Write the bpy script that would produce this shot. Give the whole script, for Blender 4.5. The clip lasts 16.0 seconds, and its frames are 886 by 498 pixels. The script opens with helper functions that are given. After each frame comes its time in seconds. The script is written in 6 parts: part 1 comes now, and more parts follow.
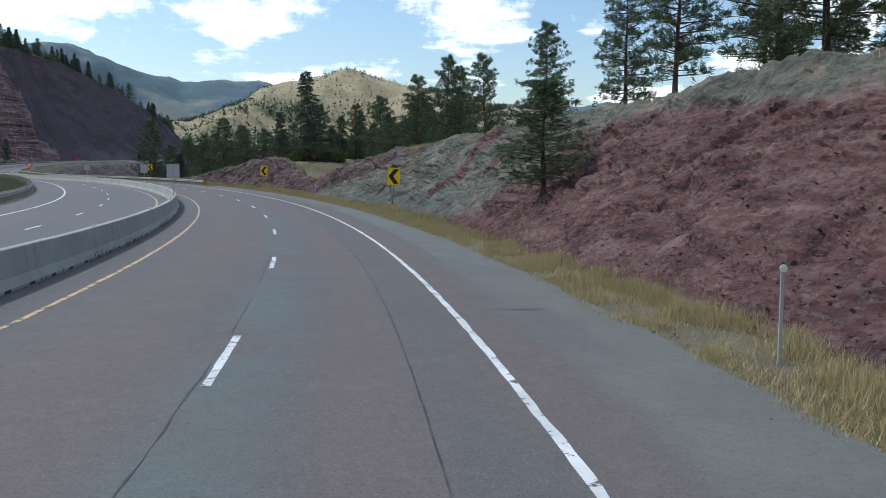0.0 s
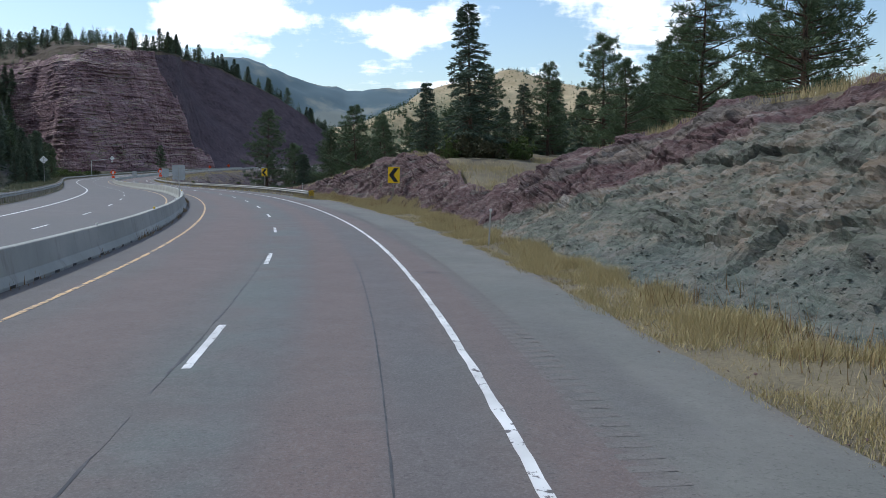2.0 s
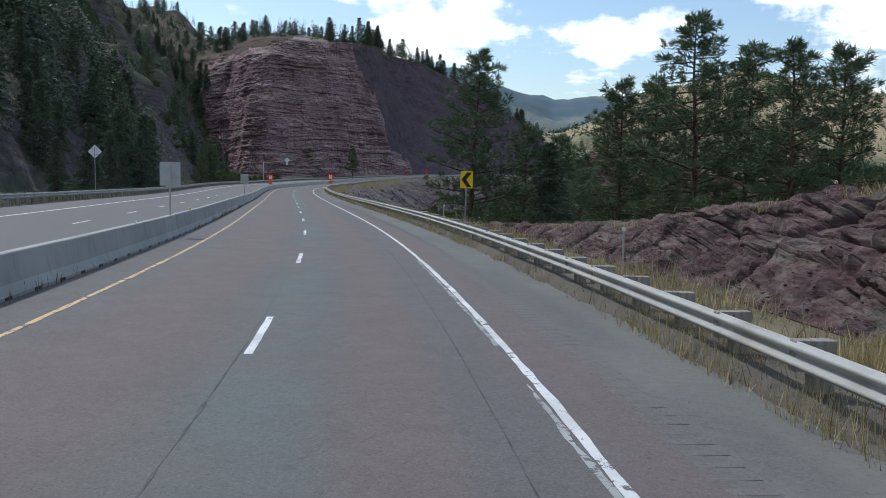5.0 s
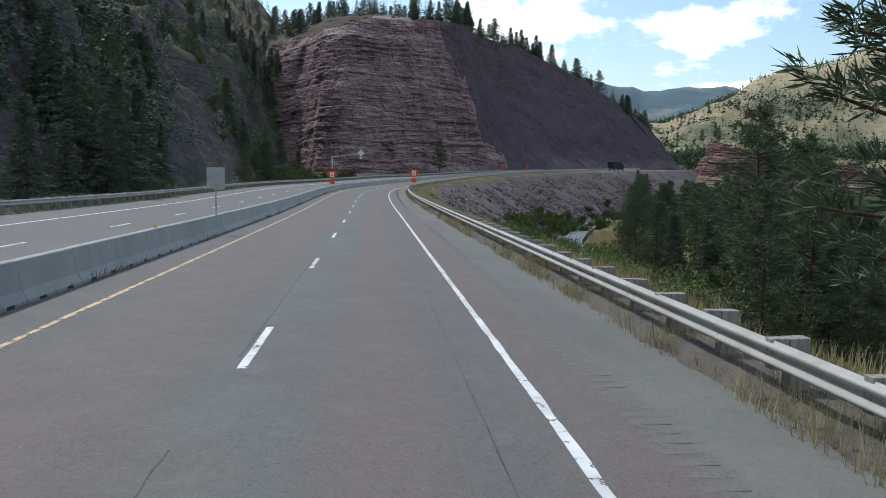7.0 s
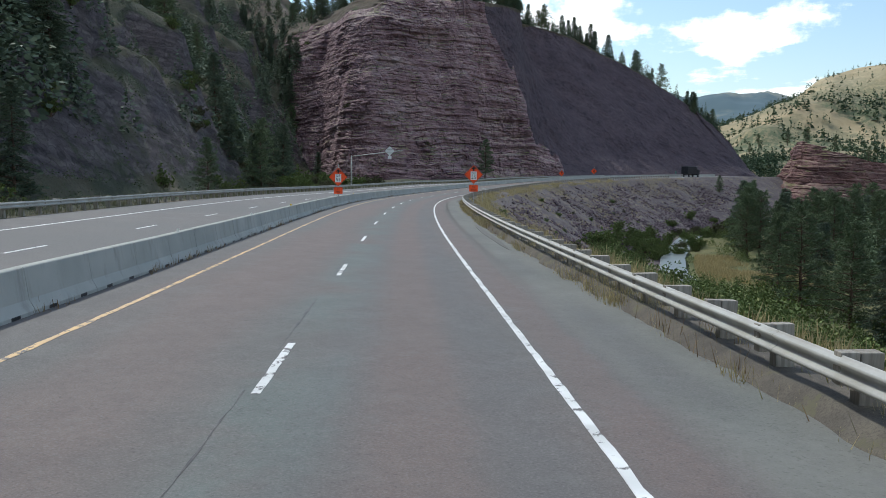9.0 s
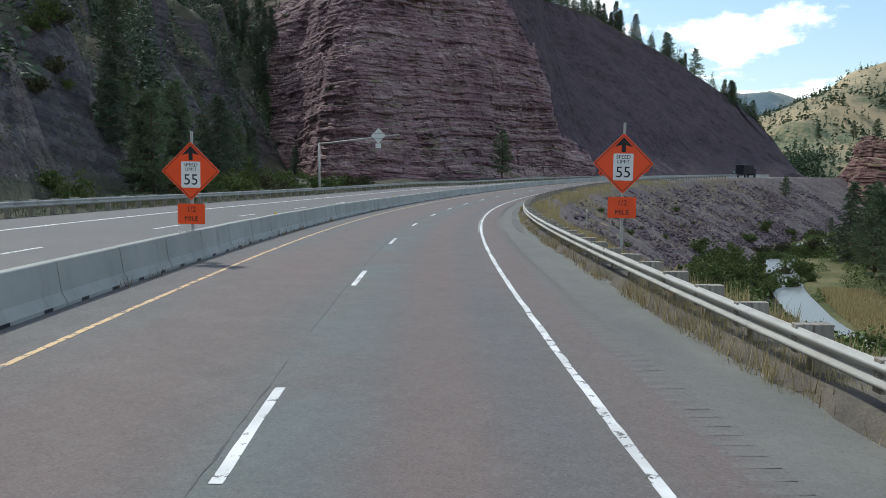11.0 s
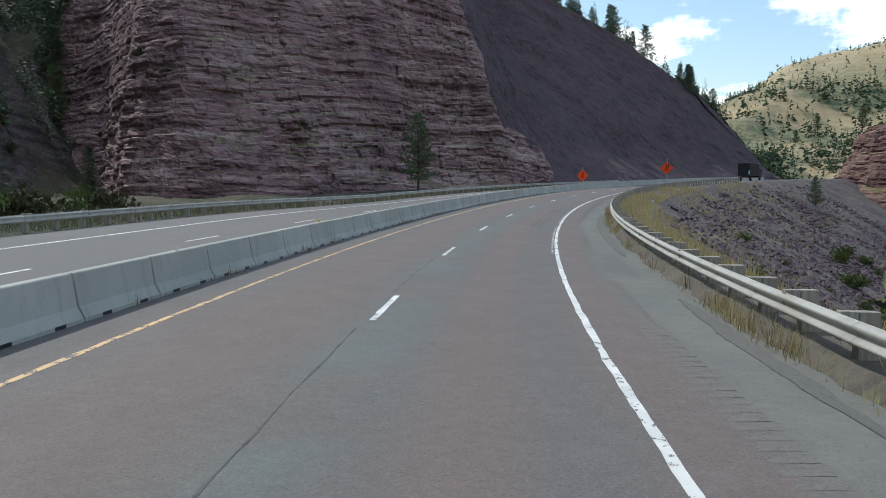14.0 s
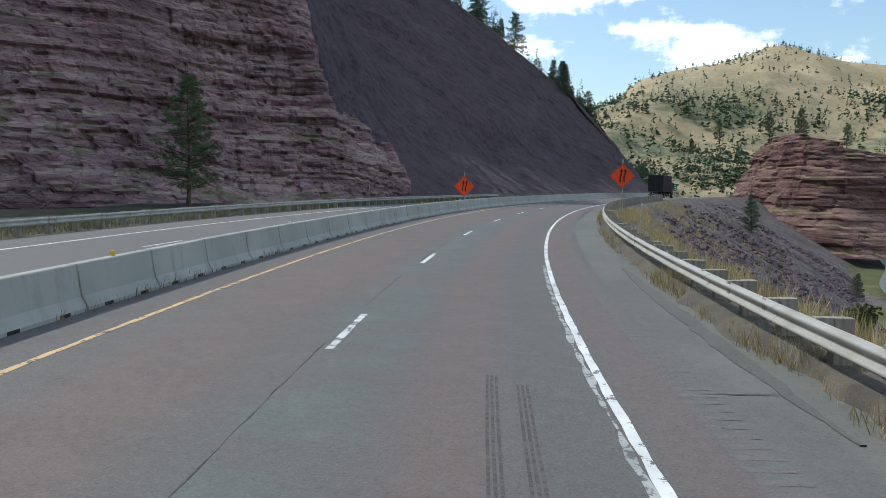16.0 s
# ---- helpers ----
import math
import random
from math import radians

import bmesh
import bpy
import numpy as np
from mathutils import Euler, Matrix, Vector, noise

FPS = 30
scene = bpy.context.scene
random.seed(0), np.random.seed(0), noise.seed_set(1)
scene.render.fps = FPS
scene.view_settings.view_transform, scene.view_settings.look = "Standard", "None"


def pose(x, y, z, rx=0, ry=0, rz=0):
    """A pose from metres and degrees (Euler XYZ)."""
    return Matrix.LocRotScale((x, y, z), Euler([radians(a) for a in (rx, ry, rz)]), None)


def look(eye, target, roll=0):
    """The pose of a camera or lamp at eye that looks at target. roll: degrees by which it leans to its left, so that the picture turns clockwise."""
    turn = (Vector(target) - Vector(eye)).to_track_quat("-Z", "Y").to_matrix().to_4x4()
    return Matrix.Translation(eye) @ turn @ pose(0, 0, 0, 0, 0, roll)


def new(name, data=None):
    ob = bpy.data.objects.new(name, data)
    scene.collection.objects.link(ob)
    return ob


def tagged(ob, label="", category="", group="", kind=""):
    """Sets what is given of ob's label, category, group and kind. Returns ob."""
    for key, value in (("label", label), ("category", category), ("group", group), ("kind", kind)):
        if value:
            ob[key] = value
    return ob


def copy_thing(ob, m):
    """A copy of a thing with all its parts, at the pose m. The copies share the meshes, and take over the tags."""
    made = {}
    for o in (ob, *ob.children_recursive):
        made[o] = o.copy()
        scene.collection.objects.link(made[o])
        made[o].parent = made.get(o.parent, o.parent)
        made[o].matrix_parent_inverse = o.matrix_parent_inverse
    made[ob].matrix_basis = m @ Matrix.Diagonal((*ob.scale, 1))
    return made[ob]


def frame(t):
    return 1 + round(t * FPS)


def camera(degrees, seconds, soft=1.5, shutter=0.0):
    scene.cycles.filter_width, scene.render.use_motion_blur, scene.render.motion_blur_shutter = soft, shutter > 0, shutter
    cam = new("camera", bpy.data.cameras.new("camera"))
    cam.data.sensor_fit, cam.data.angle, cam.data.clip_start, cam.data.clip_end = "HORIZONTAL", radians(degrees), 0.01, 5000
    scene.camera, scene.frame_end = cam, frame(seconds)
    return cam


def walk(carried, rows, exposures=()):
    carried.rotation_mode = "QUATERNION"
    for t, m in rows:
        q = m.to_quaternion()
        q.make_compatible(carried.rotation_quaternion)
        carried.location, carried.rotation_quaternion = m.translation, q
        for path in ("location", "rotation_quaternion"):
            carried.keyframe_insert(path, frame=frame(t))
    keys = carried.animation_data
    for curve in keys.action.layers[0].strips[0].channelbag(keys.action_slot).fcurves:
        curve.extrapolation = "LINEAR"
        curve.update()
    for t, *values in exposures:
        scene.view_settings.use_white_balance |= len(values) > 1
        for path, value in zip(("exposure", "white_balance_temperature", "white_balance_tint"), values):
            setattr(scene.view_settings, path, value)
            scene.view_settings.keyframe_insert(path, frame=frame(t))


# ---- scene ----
cam = camera(57.03, 16.0, 0.7)
PATH = [
    (0, (8.318, -5.565, 3.928), (8.406, 4.380, 2.891), 0.74),
    (0.5, (7.161, 6.291, 3.704), (6.905, 16.235, 2.673), 0.55),
    (1, (5.584, 18.184, 3.518), (4.884, 28.107, 2.495), 0.64),
    (1.5, (3.463, 30.175, 3.366), (2.273, 40.052, 2.357), 0.22),
    (2, (0.726, 42.044, 3.255), (-1.108, 51.824, 2.267), 0.19),
    (2.5, (-2.647, 53.716, 3.069), (-4.958, 63.398, 2.108), 0.29),
    (3, (-6.604, 65.173, 2.922), (-9.415, 74.725, 2.001), 0.13),
    (3.5, (-11.162, 76.483, 2.877), (-14.459, 85.880, 1.966), 0.09),
    (4, (-16.038, 87.536, 2.841), (-19.588, 96.841, 1.936), 0.39),
    (4.5, (-21.606, 98.327, 2.811), (-25.463, 107.510, 1.919), 0.66),
    (5, (-27.509, 109.012, 2.751), (-31.654, 118.068, 1.855), 1.16),
    (7.3, (-58.055, 156.734, 2.413), (-63.161, 165.275, 1.423), 0.72),
    (7.5, (-60.882, 160.784, 2.353), (-66.012, 169.309, 1.344), 0.85),
    (8, (-68.011, 170.938, 2.149), (-73.201, 179.433, 1.204), 1.41),
    (8.5, (-75.376, 181.205, 1.975), (-80.709, 189.610, 1.013), 0.80),
    (9, (-82.914, 191.490, 1.842), (-88.306, 199.865, 0.966), 0.71),
    (11.3, (-117.103, 240.102, 1.641), (-122.455, 248.506, 0.777), 0.86),
    (11.5, (-119.847, 244.505, 1.640), (-125.173, 252.925, 0.787), 1.05),
    (12, (-126.771, 255.522, 1.590), (-132.037, 263.982, 0.752), 0.84),
    (12.5, (-133.516, 266.575, 1.442), (-138.672, 275.105, 0.637), 0.61),
    (13, (-139.897, 277.686, 1.402), (-144.880, 286.321, 0.620), 0.00),
    (13.5, (-145.926, 289.082, 1.438), (-150.693, 297.840, 0.683), -0.33),
    (14, (-151.416, 300.721, 1.428), (-155.804, 309.679, 0.723), -0.61),
    (14.5, (-156.416, 312.555, 1.494), (-160.372, 321.717, 0.846), -0.50),
    (15, (-160.875, 324.447, 1.694), (-164.369, 333.796, 1.070), -0.28),
    (15.5, (-164.765, 336.499, 1.968), (-167.857, 345.990, 1.364), 0.05),
    (16, (-168.105, 348.692, 2.237), (-170.803, 358.304, 1.650), 0.49),
]
walk(cam, [(t, look(eye, target, roll)) for t, eye, target, roll in PATH], [(0.0, -0.10, 5900, 7), (3.0, -0.13, 6000, 10), (5.0, -0.15, 6050, 9), (7.6, 0.04, 6180, 6), (16.0, 0.11, 6330, 5)])

# ---- light ----
SUN_YAW, SUN_UP = 70.0, 50.0          # degrees: left of +y, above the horizon
scene.view_settings.exposure = 0.0
world = bpy.data.worlds.new("sky")
scene.world = world
world.use_nodes = True


def node(tree, kind, at=None, **values):
    n = tree.nodes.new(kind)
    for key, value in values.items():
        n.inputs[key.replace("_", " ")].default_value = value
    return n


def build_sky():
    tr = world.node_tree
    tr.nodes.clear()
    out = tr.nodes.new("ShaderNodeOutputWorld")
    back = tr.nodes.new("ShaderNodeBackground")
    sky = tr.nodes.new("ShaderNodeTexSky")
    sky.sky_type, sky.sun_disc = "NISHITA", False
    sky.sun_elevation, sky.sun_rotation = radians(SUN_UP), radians(-SUN_YAW)
    sky.air_density, sky.dust_density, sky.ozone_density = 1.2, 0.8, 2.4
    back.inputs["Strength"].default_value = 0.15
    coord = tr.nodes.new("ShaderNodeTexCoord")
    sep = tr.nodes.new("ShaderNodeSeparateXYZ")
    tr.links.new(coord.outputs["Generated"], sep.inputs[0])

    def calc(op, a, b=None, c=None):
        n = tr.nodes.new("ShaderNodeMath")
        n.operation = op
        for i, v in enumerate((a, b, c)):
            if v is None:
                continue
            if isinstance(v, (int, float)):
                n.inputs[i].default_value = v
            else:
                tr.links.new(v, n.inputs[i])
        return n.outputs[0]

    x, y, z = sep.outputs
    # flat cloud deck: the direction cast onto a level sheet
    up = calc("ADD", calc("MAXIMUM", z, 0.0), 0.06)
    com = tr.nodes.new("ShaderNodeCombineXYZ")
    tr.links.new(calc("DIVIDE", x, up), com.inputs[0])
    tr.links.new(calc("DIVIDE", y, up), com.inputs[1])
    big = tr.nodes.new("ShaderNodeTexNoise")
    tr.links.new(com.outputs[0], big.inputs["Vector"])
    big.inputs["Scale"].default_value, big.inputs["Detail"].default_value = 0.62, 9.0
    big.inputs["Roughness"].default_value = 0.56
    puff = tr.nodes.new("ShaderNodeTexNoise")
    tr.links.new(coord.outputs["Generated"], puff.inputs["Vector"])
    puff.inputs["Scale"].default_value, puff.inputs["Detail"].default_value = 7.0, 9.0
    puff.inputs["Roughness"].default_value = 0.6
    # the bank of cumulus low in the north
    north = calc("MULTIPLY", calc("ADD", calc("MULTIPLY", y, 0.97), calc("MULTIPLY", x, -0.22)), 1.0)
    near_it = tr.nodes.new("ShaderNodeMapRange")
    near_it.interpolation_type = "SMOOTHSTEP"
    near_it.inputs["From Min"].default_value, near_it.inputs["From Max"].default_value = 0.86, 0.99
    tr.links.new(north, near_it.inputs["Value"])
    high = tr.nodes.new("ShaderNodeMapRange")
    high.interpolation_type = "SMOOTHSTEP"
    high.inputs["From Min"].default_value, high.inputs["From Max"].default_value = 0.10, 0.20
    tr.links.new(z, high.inputs["Value"])
    more = calc("MULTIPLY", calc("MULTIPLY", near_it.outputs[0], high.outputs[0]), 0.06)
    thick = calc("ADD", more, calc("ADD", calc("MULTIPLY", big.outputs["Fac"], 0.62), calc("MULTIPLY", puff.outputs["Fac"], 0.5)))
    ramp = tr.nodes.new("ShaderNodeMapRange")
    ramp.interpolation_type = "SMOOTHSTEP"
    ramp.inputs["From Min"].default_value, ramp.inputs["From Max"].default_value = 0.585, 0.645
    tr.links.new(thick, ramp.inputs["Value"])
    shade = tr.nodes.new("ShaderNodeMapRange")
    shade.inputs["From Min"].default_value, shade.inputs["From Max"].default_value = 0.6, 0.8
    shade.inputs["To Min"].default_value, shade.inputs["To Max"].default_value = 1.0, 0.78
    tr.links.new(thick, shade.inputs["Value"])
    white = tr.nodes.new("ShaderNodeMix")
    white.data_type = "RGBA"
    white.inputs["A"].default_value, white.inputs["B"].default_value = (6.6, 7.1, 7.9, 1), (10.2, 10.2, 10.2, 1)
    tr.links.new(shade.outputs[0], white.inputs["Factor"])
    mix = tr.nodes.new("ShaderNodeMix")
    mix.data_type = "RGBA"
    tr.links.new(ramp.outputs[0], mix.inputs["Factor"])
    tr.links.new(sky.outputs[0], mix.inputs["A"])
    tr.links.new(white.outputs["Result"], mix.inputs["B"])
    tr.links.new(mix.outputs["Result"], back.inputs["Color"])
    tr.links.new(back.outputs[0], out.inputs[0])


build_sky()
sun = new("sun", bpy.data.lights.new("sun", "SUN"))
sun.data.energy, sun.data.angle, sun.data.color = 2.75, radians(0.6), (1.0, 0.97, 0.92)
sun.matrix_world = look((0, 0, 0), (math.sin(radians(SUN_YAW)) * math.cos(radians(SUN_UP)), -math.cos(radians(SUN_YAW)) * math.cos(radians(SUN_UP)), -math.sin(radians(SUN_UP))))


# ---- the road's line: heading and height along its length, s metres from the start ----
S_STEP, S_FIRST, S_COUNT = 2.0, -124.0, 460
HEADING = [-14, -11.5, -8, -4, 0.59, 6.56, 12.39, 17.64, 23.51, 27.92, 31.99, 34.93, 35.43, 35.42, 35.64, 34.61, 32.46, 28.62, 24.42, 19.33, 14.49, 9.31, 4.23, -0.41, -5.15, -8.5, -11, -13, -15, -17, -19, -21, -23, -25, -26, -27, -28]
RISE = [3.9, 2.75, 1.744, 0.941, 0.503, 0.218, -0.292, -0.802, -0.856, -0.896, -0.164, 1.158, 2.265, 3.2, 3.7, 3.9, 4, 4, 4]


def spline(values, first, step, at):
    """Natural cubic through evenly spaced values."""
    v, n = np.array(values, float), len(values)
    a, b = np.eye(n), np.zeros(n)
    for i in range(1, n - 1):
        a[i, i - 1:i + 2] = step / 6, 2 * step / 3, step / 6
        b[i] = (v[i + 1] - 2 * v[i] + v[i - 1]) / step
    m = np.linalg.solve(a, b)
    i = np.clip(((at - first) // step).astype(int), 0, n - 2)
    q = (at - first) / step - i
    p = 1 - q
    return p * v[i] + q * v[i + 1] + ((p**3 - p) * m[i] + (q**3 - q) * m[i + 1]) * step * step / 6


S_ALL = S_FIRST + S_STEP * np.arange(S_COUNT)
TURN = np.radians(spline(HEADING, -124, 26, S_ALL + S_STEP / 2))
LINE = np.cumsum(np.stack([-np.sin(TURN), np.cos(TURN)], 1) * S_STEP, 0)
LINE = np.vstack([[0, 0], LINE[:-1]])
LINE += np.array((7.198, -21.787)) - LINE[52]
LEVEL = spline(RISE, -124, 52, S_ALL)


def on_line(s):
    s = np.asarray(s, float)
    return (np.interp(s, S_ALL, LINE[:, 0]), np.interp(s, S_ALL, LINE[:, 1]), np.interp(s, S_ALL, LEVEL),
            np.interp(s, S_ALL + S_STEP / 2, TURN))


def smooth(a, b, v):
    q = np.clip((np.asarray(v, float) - a) / (b - a), 0, 1)
    return q * q * (3 - 2 * q)


def bank(s):
    """Cross fall of the far carriageway, rising to the left through the second bend."""
    return 0.045 * smooth(50, 160, s) * (1 - 0.9 * smooth(385, 425, s))


def lift(s, o):
    """Height of the pavement over the line at s, o metres to the right."""
    return bank(s) * np.maximum(-np.asarray(o, float) - 6.0, 0)


def spot(s, o, dz=0.0):
    x, y, z, a = on_line(s)
    return np.stack([x + o * np.cos(a), y + o * np.sin(a), z + lift(s, o) + dz + 0 * x], -1)


def place(s, o, dz=0.0, turn=0.0, graded=False):
    """A pose on the road's line that looks along it; turn: degrees to the left; graded: tilted with the road."""
    p = spot(s, o, dz)
    tilt = math.degrees(math.atan(float(spot(s + 1.5, o)[2] - spot(s - 1.5, o)[2]) / 3.0)) if graded else 0.0
    return pose(p[0], p[1], p[2], tilt if turn == 0 else -tilt, 0, math.degrees(float(on_line(s)[3])) + turn)


def along(xy):
    """The s and o of places, by the nearest piece of the line."""
    xy = np.asarray(xy, float)
    s, o = np.empty(len(xy)), np.empty(len(xy))
    for i in range(0, len(xy), 4000):
        d = ((xy[i:i + 4000, None] - LINE[None]) ** 2).sum(-1)
        k = d.argmin(1)
        off = xy[i:i + 4000] - LINE[k]
        a = TURN[k]
        s[i:i + 4000] = S_ALL[k] + off[:, 0] * -np.sin(a) + off[:, 1] * np.cos(a)
        o[i:i + 4000] = off[:, 0] * np.cos(a) + off[:, 1] * np.sin(a)
    return s, o


# ---- noise on arrays ----
GRAD = np.random.RandomState(7).normal(size=(512, 3))
PERM = np.random.RandomState(8).permutation(512)


def perlin(p):
    p = np.asarray(p, float)
    i = np.floor(p).astype(int)
    f = p - i
    w = f * f * f * (f * (f * 6 - 15) + 10)
    out = 0
    for dx in (0, 1):
        for dy in (0, 1):
            for dz in (0, 1):
                h = PERM[(PERM[(PERM[(i[:, 0] + dx) & 511] + i[:, 1] + dy) & 511] + i[:, 2] + dz) & 511]
                d = (GRAD[h] * (f - (dx, dy, dz))).sum(1)
                out = out + d * np.where(dx, w[:, 0], 1 - w[:, 0]) * np.where(dy, w[:, 1], 1 - w[:, 1]) * np.where(dz, w[:, 2], 1 - w[:, 2])
    return out


def fbm(p, size, octaves=4, gain=0.5):
    p = np.asarray(p, float) / size
    total, amp = 0, 1.0
    for k in range(octaves):
        total = total + amp * perlin(p + 17.3 * k)
        p, amp = p * 2.03, amp * gain
    return total


# ---- meshes ----
def solid(name, verts, faces, material, parent=None, label="", soft=False):
    me = bpy.data.meshes.new(name)
    verts = np.asarray(verts, float)
    if isinstance(faces, np.ndarray):
        n, k = faces.shape
        me.vertices.add(len(verts))
        me.vertices.foreach_set("co", verts.ravel())
        me.loops.add(n * k)
        me.loops.foreach_set("vertex_index", faces.astype(np.int32).ravel())
        me.polygons.add(n)
        me.polygons.foreach_set("loop_start", np.arange(0, n * k, k, dtype=np.int32))
        me.update(calc_edges=True)
        me.validate()
    else:
        me.from_pydata([tuple(v) for v in verts], [], faces)
    me.polygons.foreach_set("use_smooth", [soft] * len(me.polygons))
    if material is not None:
        me.materials.append(material)
    ob = new(name, me)
    if parent is not None:
        ob.parent = parent
    if label:
        ob["label"] = label
    return ob


def part(name, bm, material, parent, label="", soft=False):
    me = bpy.data.meshes.new(name)
    bmesh.ops.recalc_face_normals(bm, faces=bm.faces[:])
    bm.to_mesh(me)
    bm.free()
    me.polygons.foreach_set("use_smooth", [soft] * len(me.polygons))
    me.materials.append(material)
    ob = new(name, me)
    ob.parent = parent
    if label:
        ob["label"] = label
    return ob


def grid_faces(rows, cols):
    i = np.arange((rows - 1) * cols).reshape(rows - 1, cols)[:, :-1].ravel()
    return np.stack([i, i + 1, i + cols + 1, i + cols], 1)


def strip(name, s, offsets, heights, material, parent=None, label="", lower=0.0):
    """A slab along the road: a row of offsets and heights at each s, closed below when lower is given."""
    s = np.asarray(s, float)
    o, h = [np.zeros(len(s)) + a for a in offsets], list(heights)
    if lower:
        o, h = o + [o[-1], o[0]], h + [h[-1] - lower, h[0] - lower]
    rows = np.stack([spot(s, a, b) for a, b in zip(o, h)], 1)
    if lower:
        rows = np.concatenate([rows, rows[:, :1]], 1)
        o = o + o[:1]
    faces = grid_faces(len(s), rows.shape[1])
    ob = solid(name, rows.reshape(-1, 3), faces, material, parent, label)
    across, length = np.stack(o, 1), np.repeat(s[:, None], len(o), 1)
    uv = ob.data.uv_layers.new(name="road")
    loops = np.empty(len(ob.data.loops), np.int32)
    ob.data.loops.foreach_get("vertex_index", loops)
    uv.data.foreach_set("uv", np.stack([across.ravel()[loops], length.ravel()[loops]], 1).ravel())
    return ob


def box(bm, size, m=Matrix(), bevel=0.0):
    made = bmesh.ops.create_cube(bm, size=1, matrix=m @ Matrix.Diagonal((*size, 1)))["verts"]
    if bevel:
        edges = list({e for v in made for e in v.link_edges})
        bmesh.ops.bevel(bm, geom=edges, offset=bevel, segments=2, affect="EDGES", profile=0.5)
    return bm


def rod(bm, a, b, r0, r1=None, sides=10):
    a, b = Vector(a), Vector(b)
    m = Matrix.Translation((a + b) / 2) @ (b - a).to_track_quat("Z", "Y").to_matrix().to_4x4()
    bmesh.ops.create_cone(bm, cap_ends=True, segments=sides, radius1=r0, radius2=r0 if r1 is None else r1, depth=(b - a).length, matrix=m)
    return bm


# ---- materials ----
def material(name, rough=0.8, metal=0.0):
    m = bpy.data.materials.new(name)
    m.use_nodes = True
    b = m.node_tree.nodes["Principled BSDF"]
    b.inputs["Roughness"].default_value, b.inputs["Metallic"].default_value = rough, metal
    return m, m.node_tree, b


class Look:
    """A small builder for node materials."""

    def __init__(self, name, rough=0.8, metal=0.0, space="Object"):
        self.m, self.t, self.b = material(name, rough, metal)
        if space == "World":
            self.where = self.t.nodes.new("ShaderNodeNewGeometry").outputs["Position"]
        else:
            self.where = self.t.nodes.new("ShaderNodeTexCoord").outputs[space]

    def wire(self, v, socket):
        if hasattr(v, "links"):
            self.t.links.new(v, socket)
        else:
            socket.default_value = v

    def noise(self, size, detail=5.0, rough=0.55, squash=(1, 1, 1), warp=0.0):
        mp = self.t.nodes.new("ShaderNodeMapping")
        mp.inputs["Scale"].default_value = [a / size for a in squash]
        self.t.links.new(self.where, mp.inputs["Vector"])
        n = self.t.nodes.new("ShaderNodeTexNoise")
        n.inputs["Scale"].default_value, n.inputs["Detail"].default_value = 1.0, detail
        n.inputs["Roughness"].default_value, n.inputs["Distortion"].default_value = rough, warp
        self.t.links.new(mp.outputs[0], n.inputs["Vector"])
        return n.outputs["Fac"]

    def along_one(self, v, size, detail=3.0):
        """Noise that varies with one measure alone."""
        com = self.t.nodes.new("ShaderNodeCombineXYZ")
        self.t.links.new(self.calc("DIVIDE", v, size), com.inputs[0])
        n = self.t.nodes.new("ShaderNodeTexNoise")
        n.inputs["Scale"].default_value, n.inputs["Detail"].default_value = 1.0, detail
        self.t.links.new(com.outputs[0], n.inputs["Vector"])
        return n.outputs["Fac"]

    def cracks(self, size, squash=(1, 1, 1), feature="DISTANCE_TO_EDGE"):
        mp = self.t.nodes.new("ShaderNodeMapping")
        mp.inputs["Scale"].default_value = [a / size for a in squash]
        self.t.links.new(self.where, mp.inputs["Vector"])
        n = self.t.nodes.new("ShaderNodeTexVoronoi")
        n.feature = feature
        n.inputs["Scale"].default_value = 1.0
        self.t.links.new(mp.outputs[0], n.inputs["Vector"])
        return n.outputs["Distance"], n.outputs.get("Color")

    def flakes(self, size, squash=(1, 1, 1), tilt=0.0):
        """Broken pieces: a random number for each, and the distance to its edge."""
        mp = self.t.nodes.new("ShaderNodeMapping")
        mp.inputs["Scale"].default_value = [a / size for a in squash]
        mp.inputs["Rotation"].default_value = (tilt, 0.0, 0.0)
        warp = self.t.nodes.new("ShaderNodeTexNoise")
        warp.inputs["Scale"].default_value, warp.inputs["Detail"].default_value = 0.9 / size, 4.0
        self.t.links.new(self.where, warp.inputs["Vector"])
        move = self.t.nodes.new("ShaderNodeVectorMath")
        move.operation = "MULTIPLY_ADD"
        self.t.links.new(warp.outputs["Color"], move.inputs[0])
        move.inputs[1].default_value = (1.3 * size,) * 3
        self.t.links.new(self.where, move.inputs[2])
        self.t.links.new(move.outputs[0], mp.inputs["Vector"])
        both = []
        for feature in ("F1", "DISTANCE_TO_EDGE"):
            n = self.t.nodes.new("ShaderNodeTexVoronoi")
            n.feature = feature
            n.inputs["Scale"].default_value = 1.0
            self.t.links.new(mp.outputs[0], n.inputs["Vector"])
            both.append(n)
        sep = self.t.nodes.new("ShaderNodeSeparateColor")
        self.t.links.new(both[0].outputs["Color"], sep.inputs[0])
        return sep.outputs[0], both[1].outputs["Distance"]

    def span(self, v, a, b, c=0.0, d=1.0, kind="SMOOTHSTEP"):
        n = self.t.nodes.new("ShaderNodeMapRange")
        n.interpolation_type = kind
        for key, val in (("From Min", a), ("From Max", b), ("To Min", c), ("To Max", d)):
            n.inputs[key].default_value = val
        self.wire(v, n.inputs["Value"])
        return n.outputs[0]

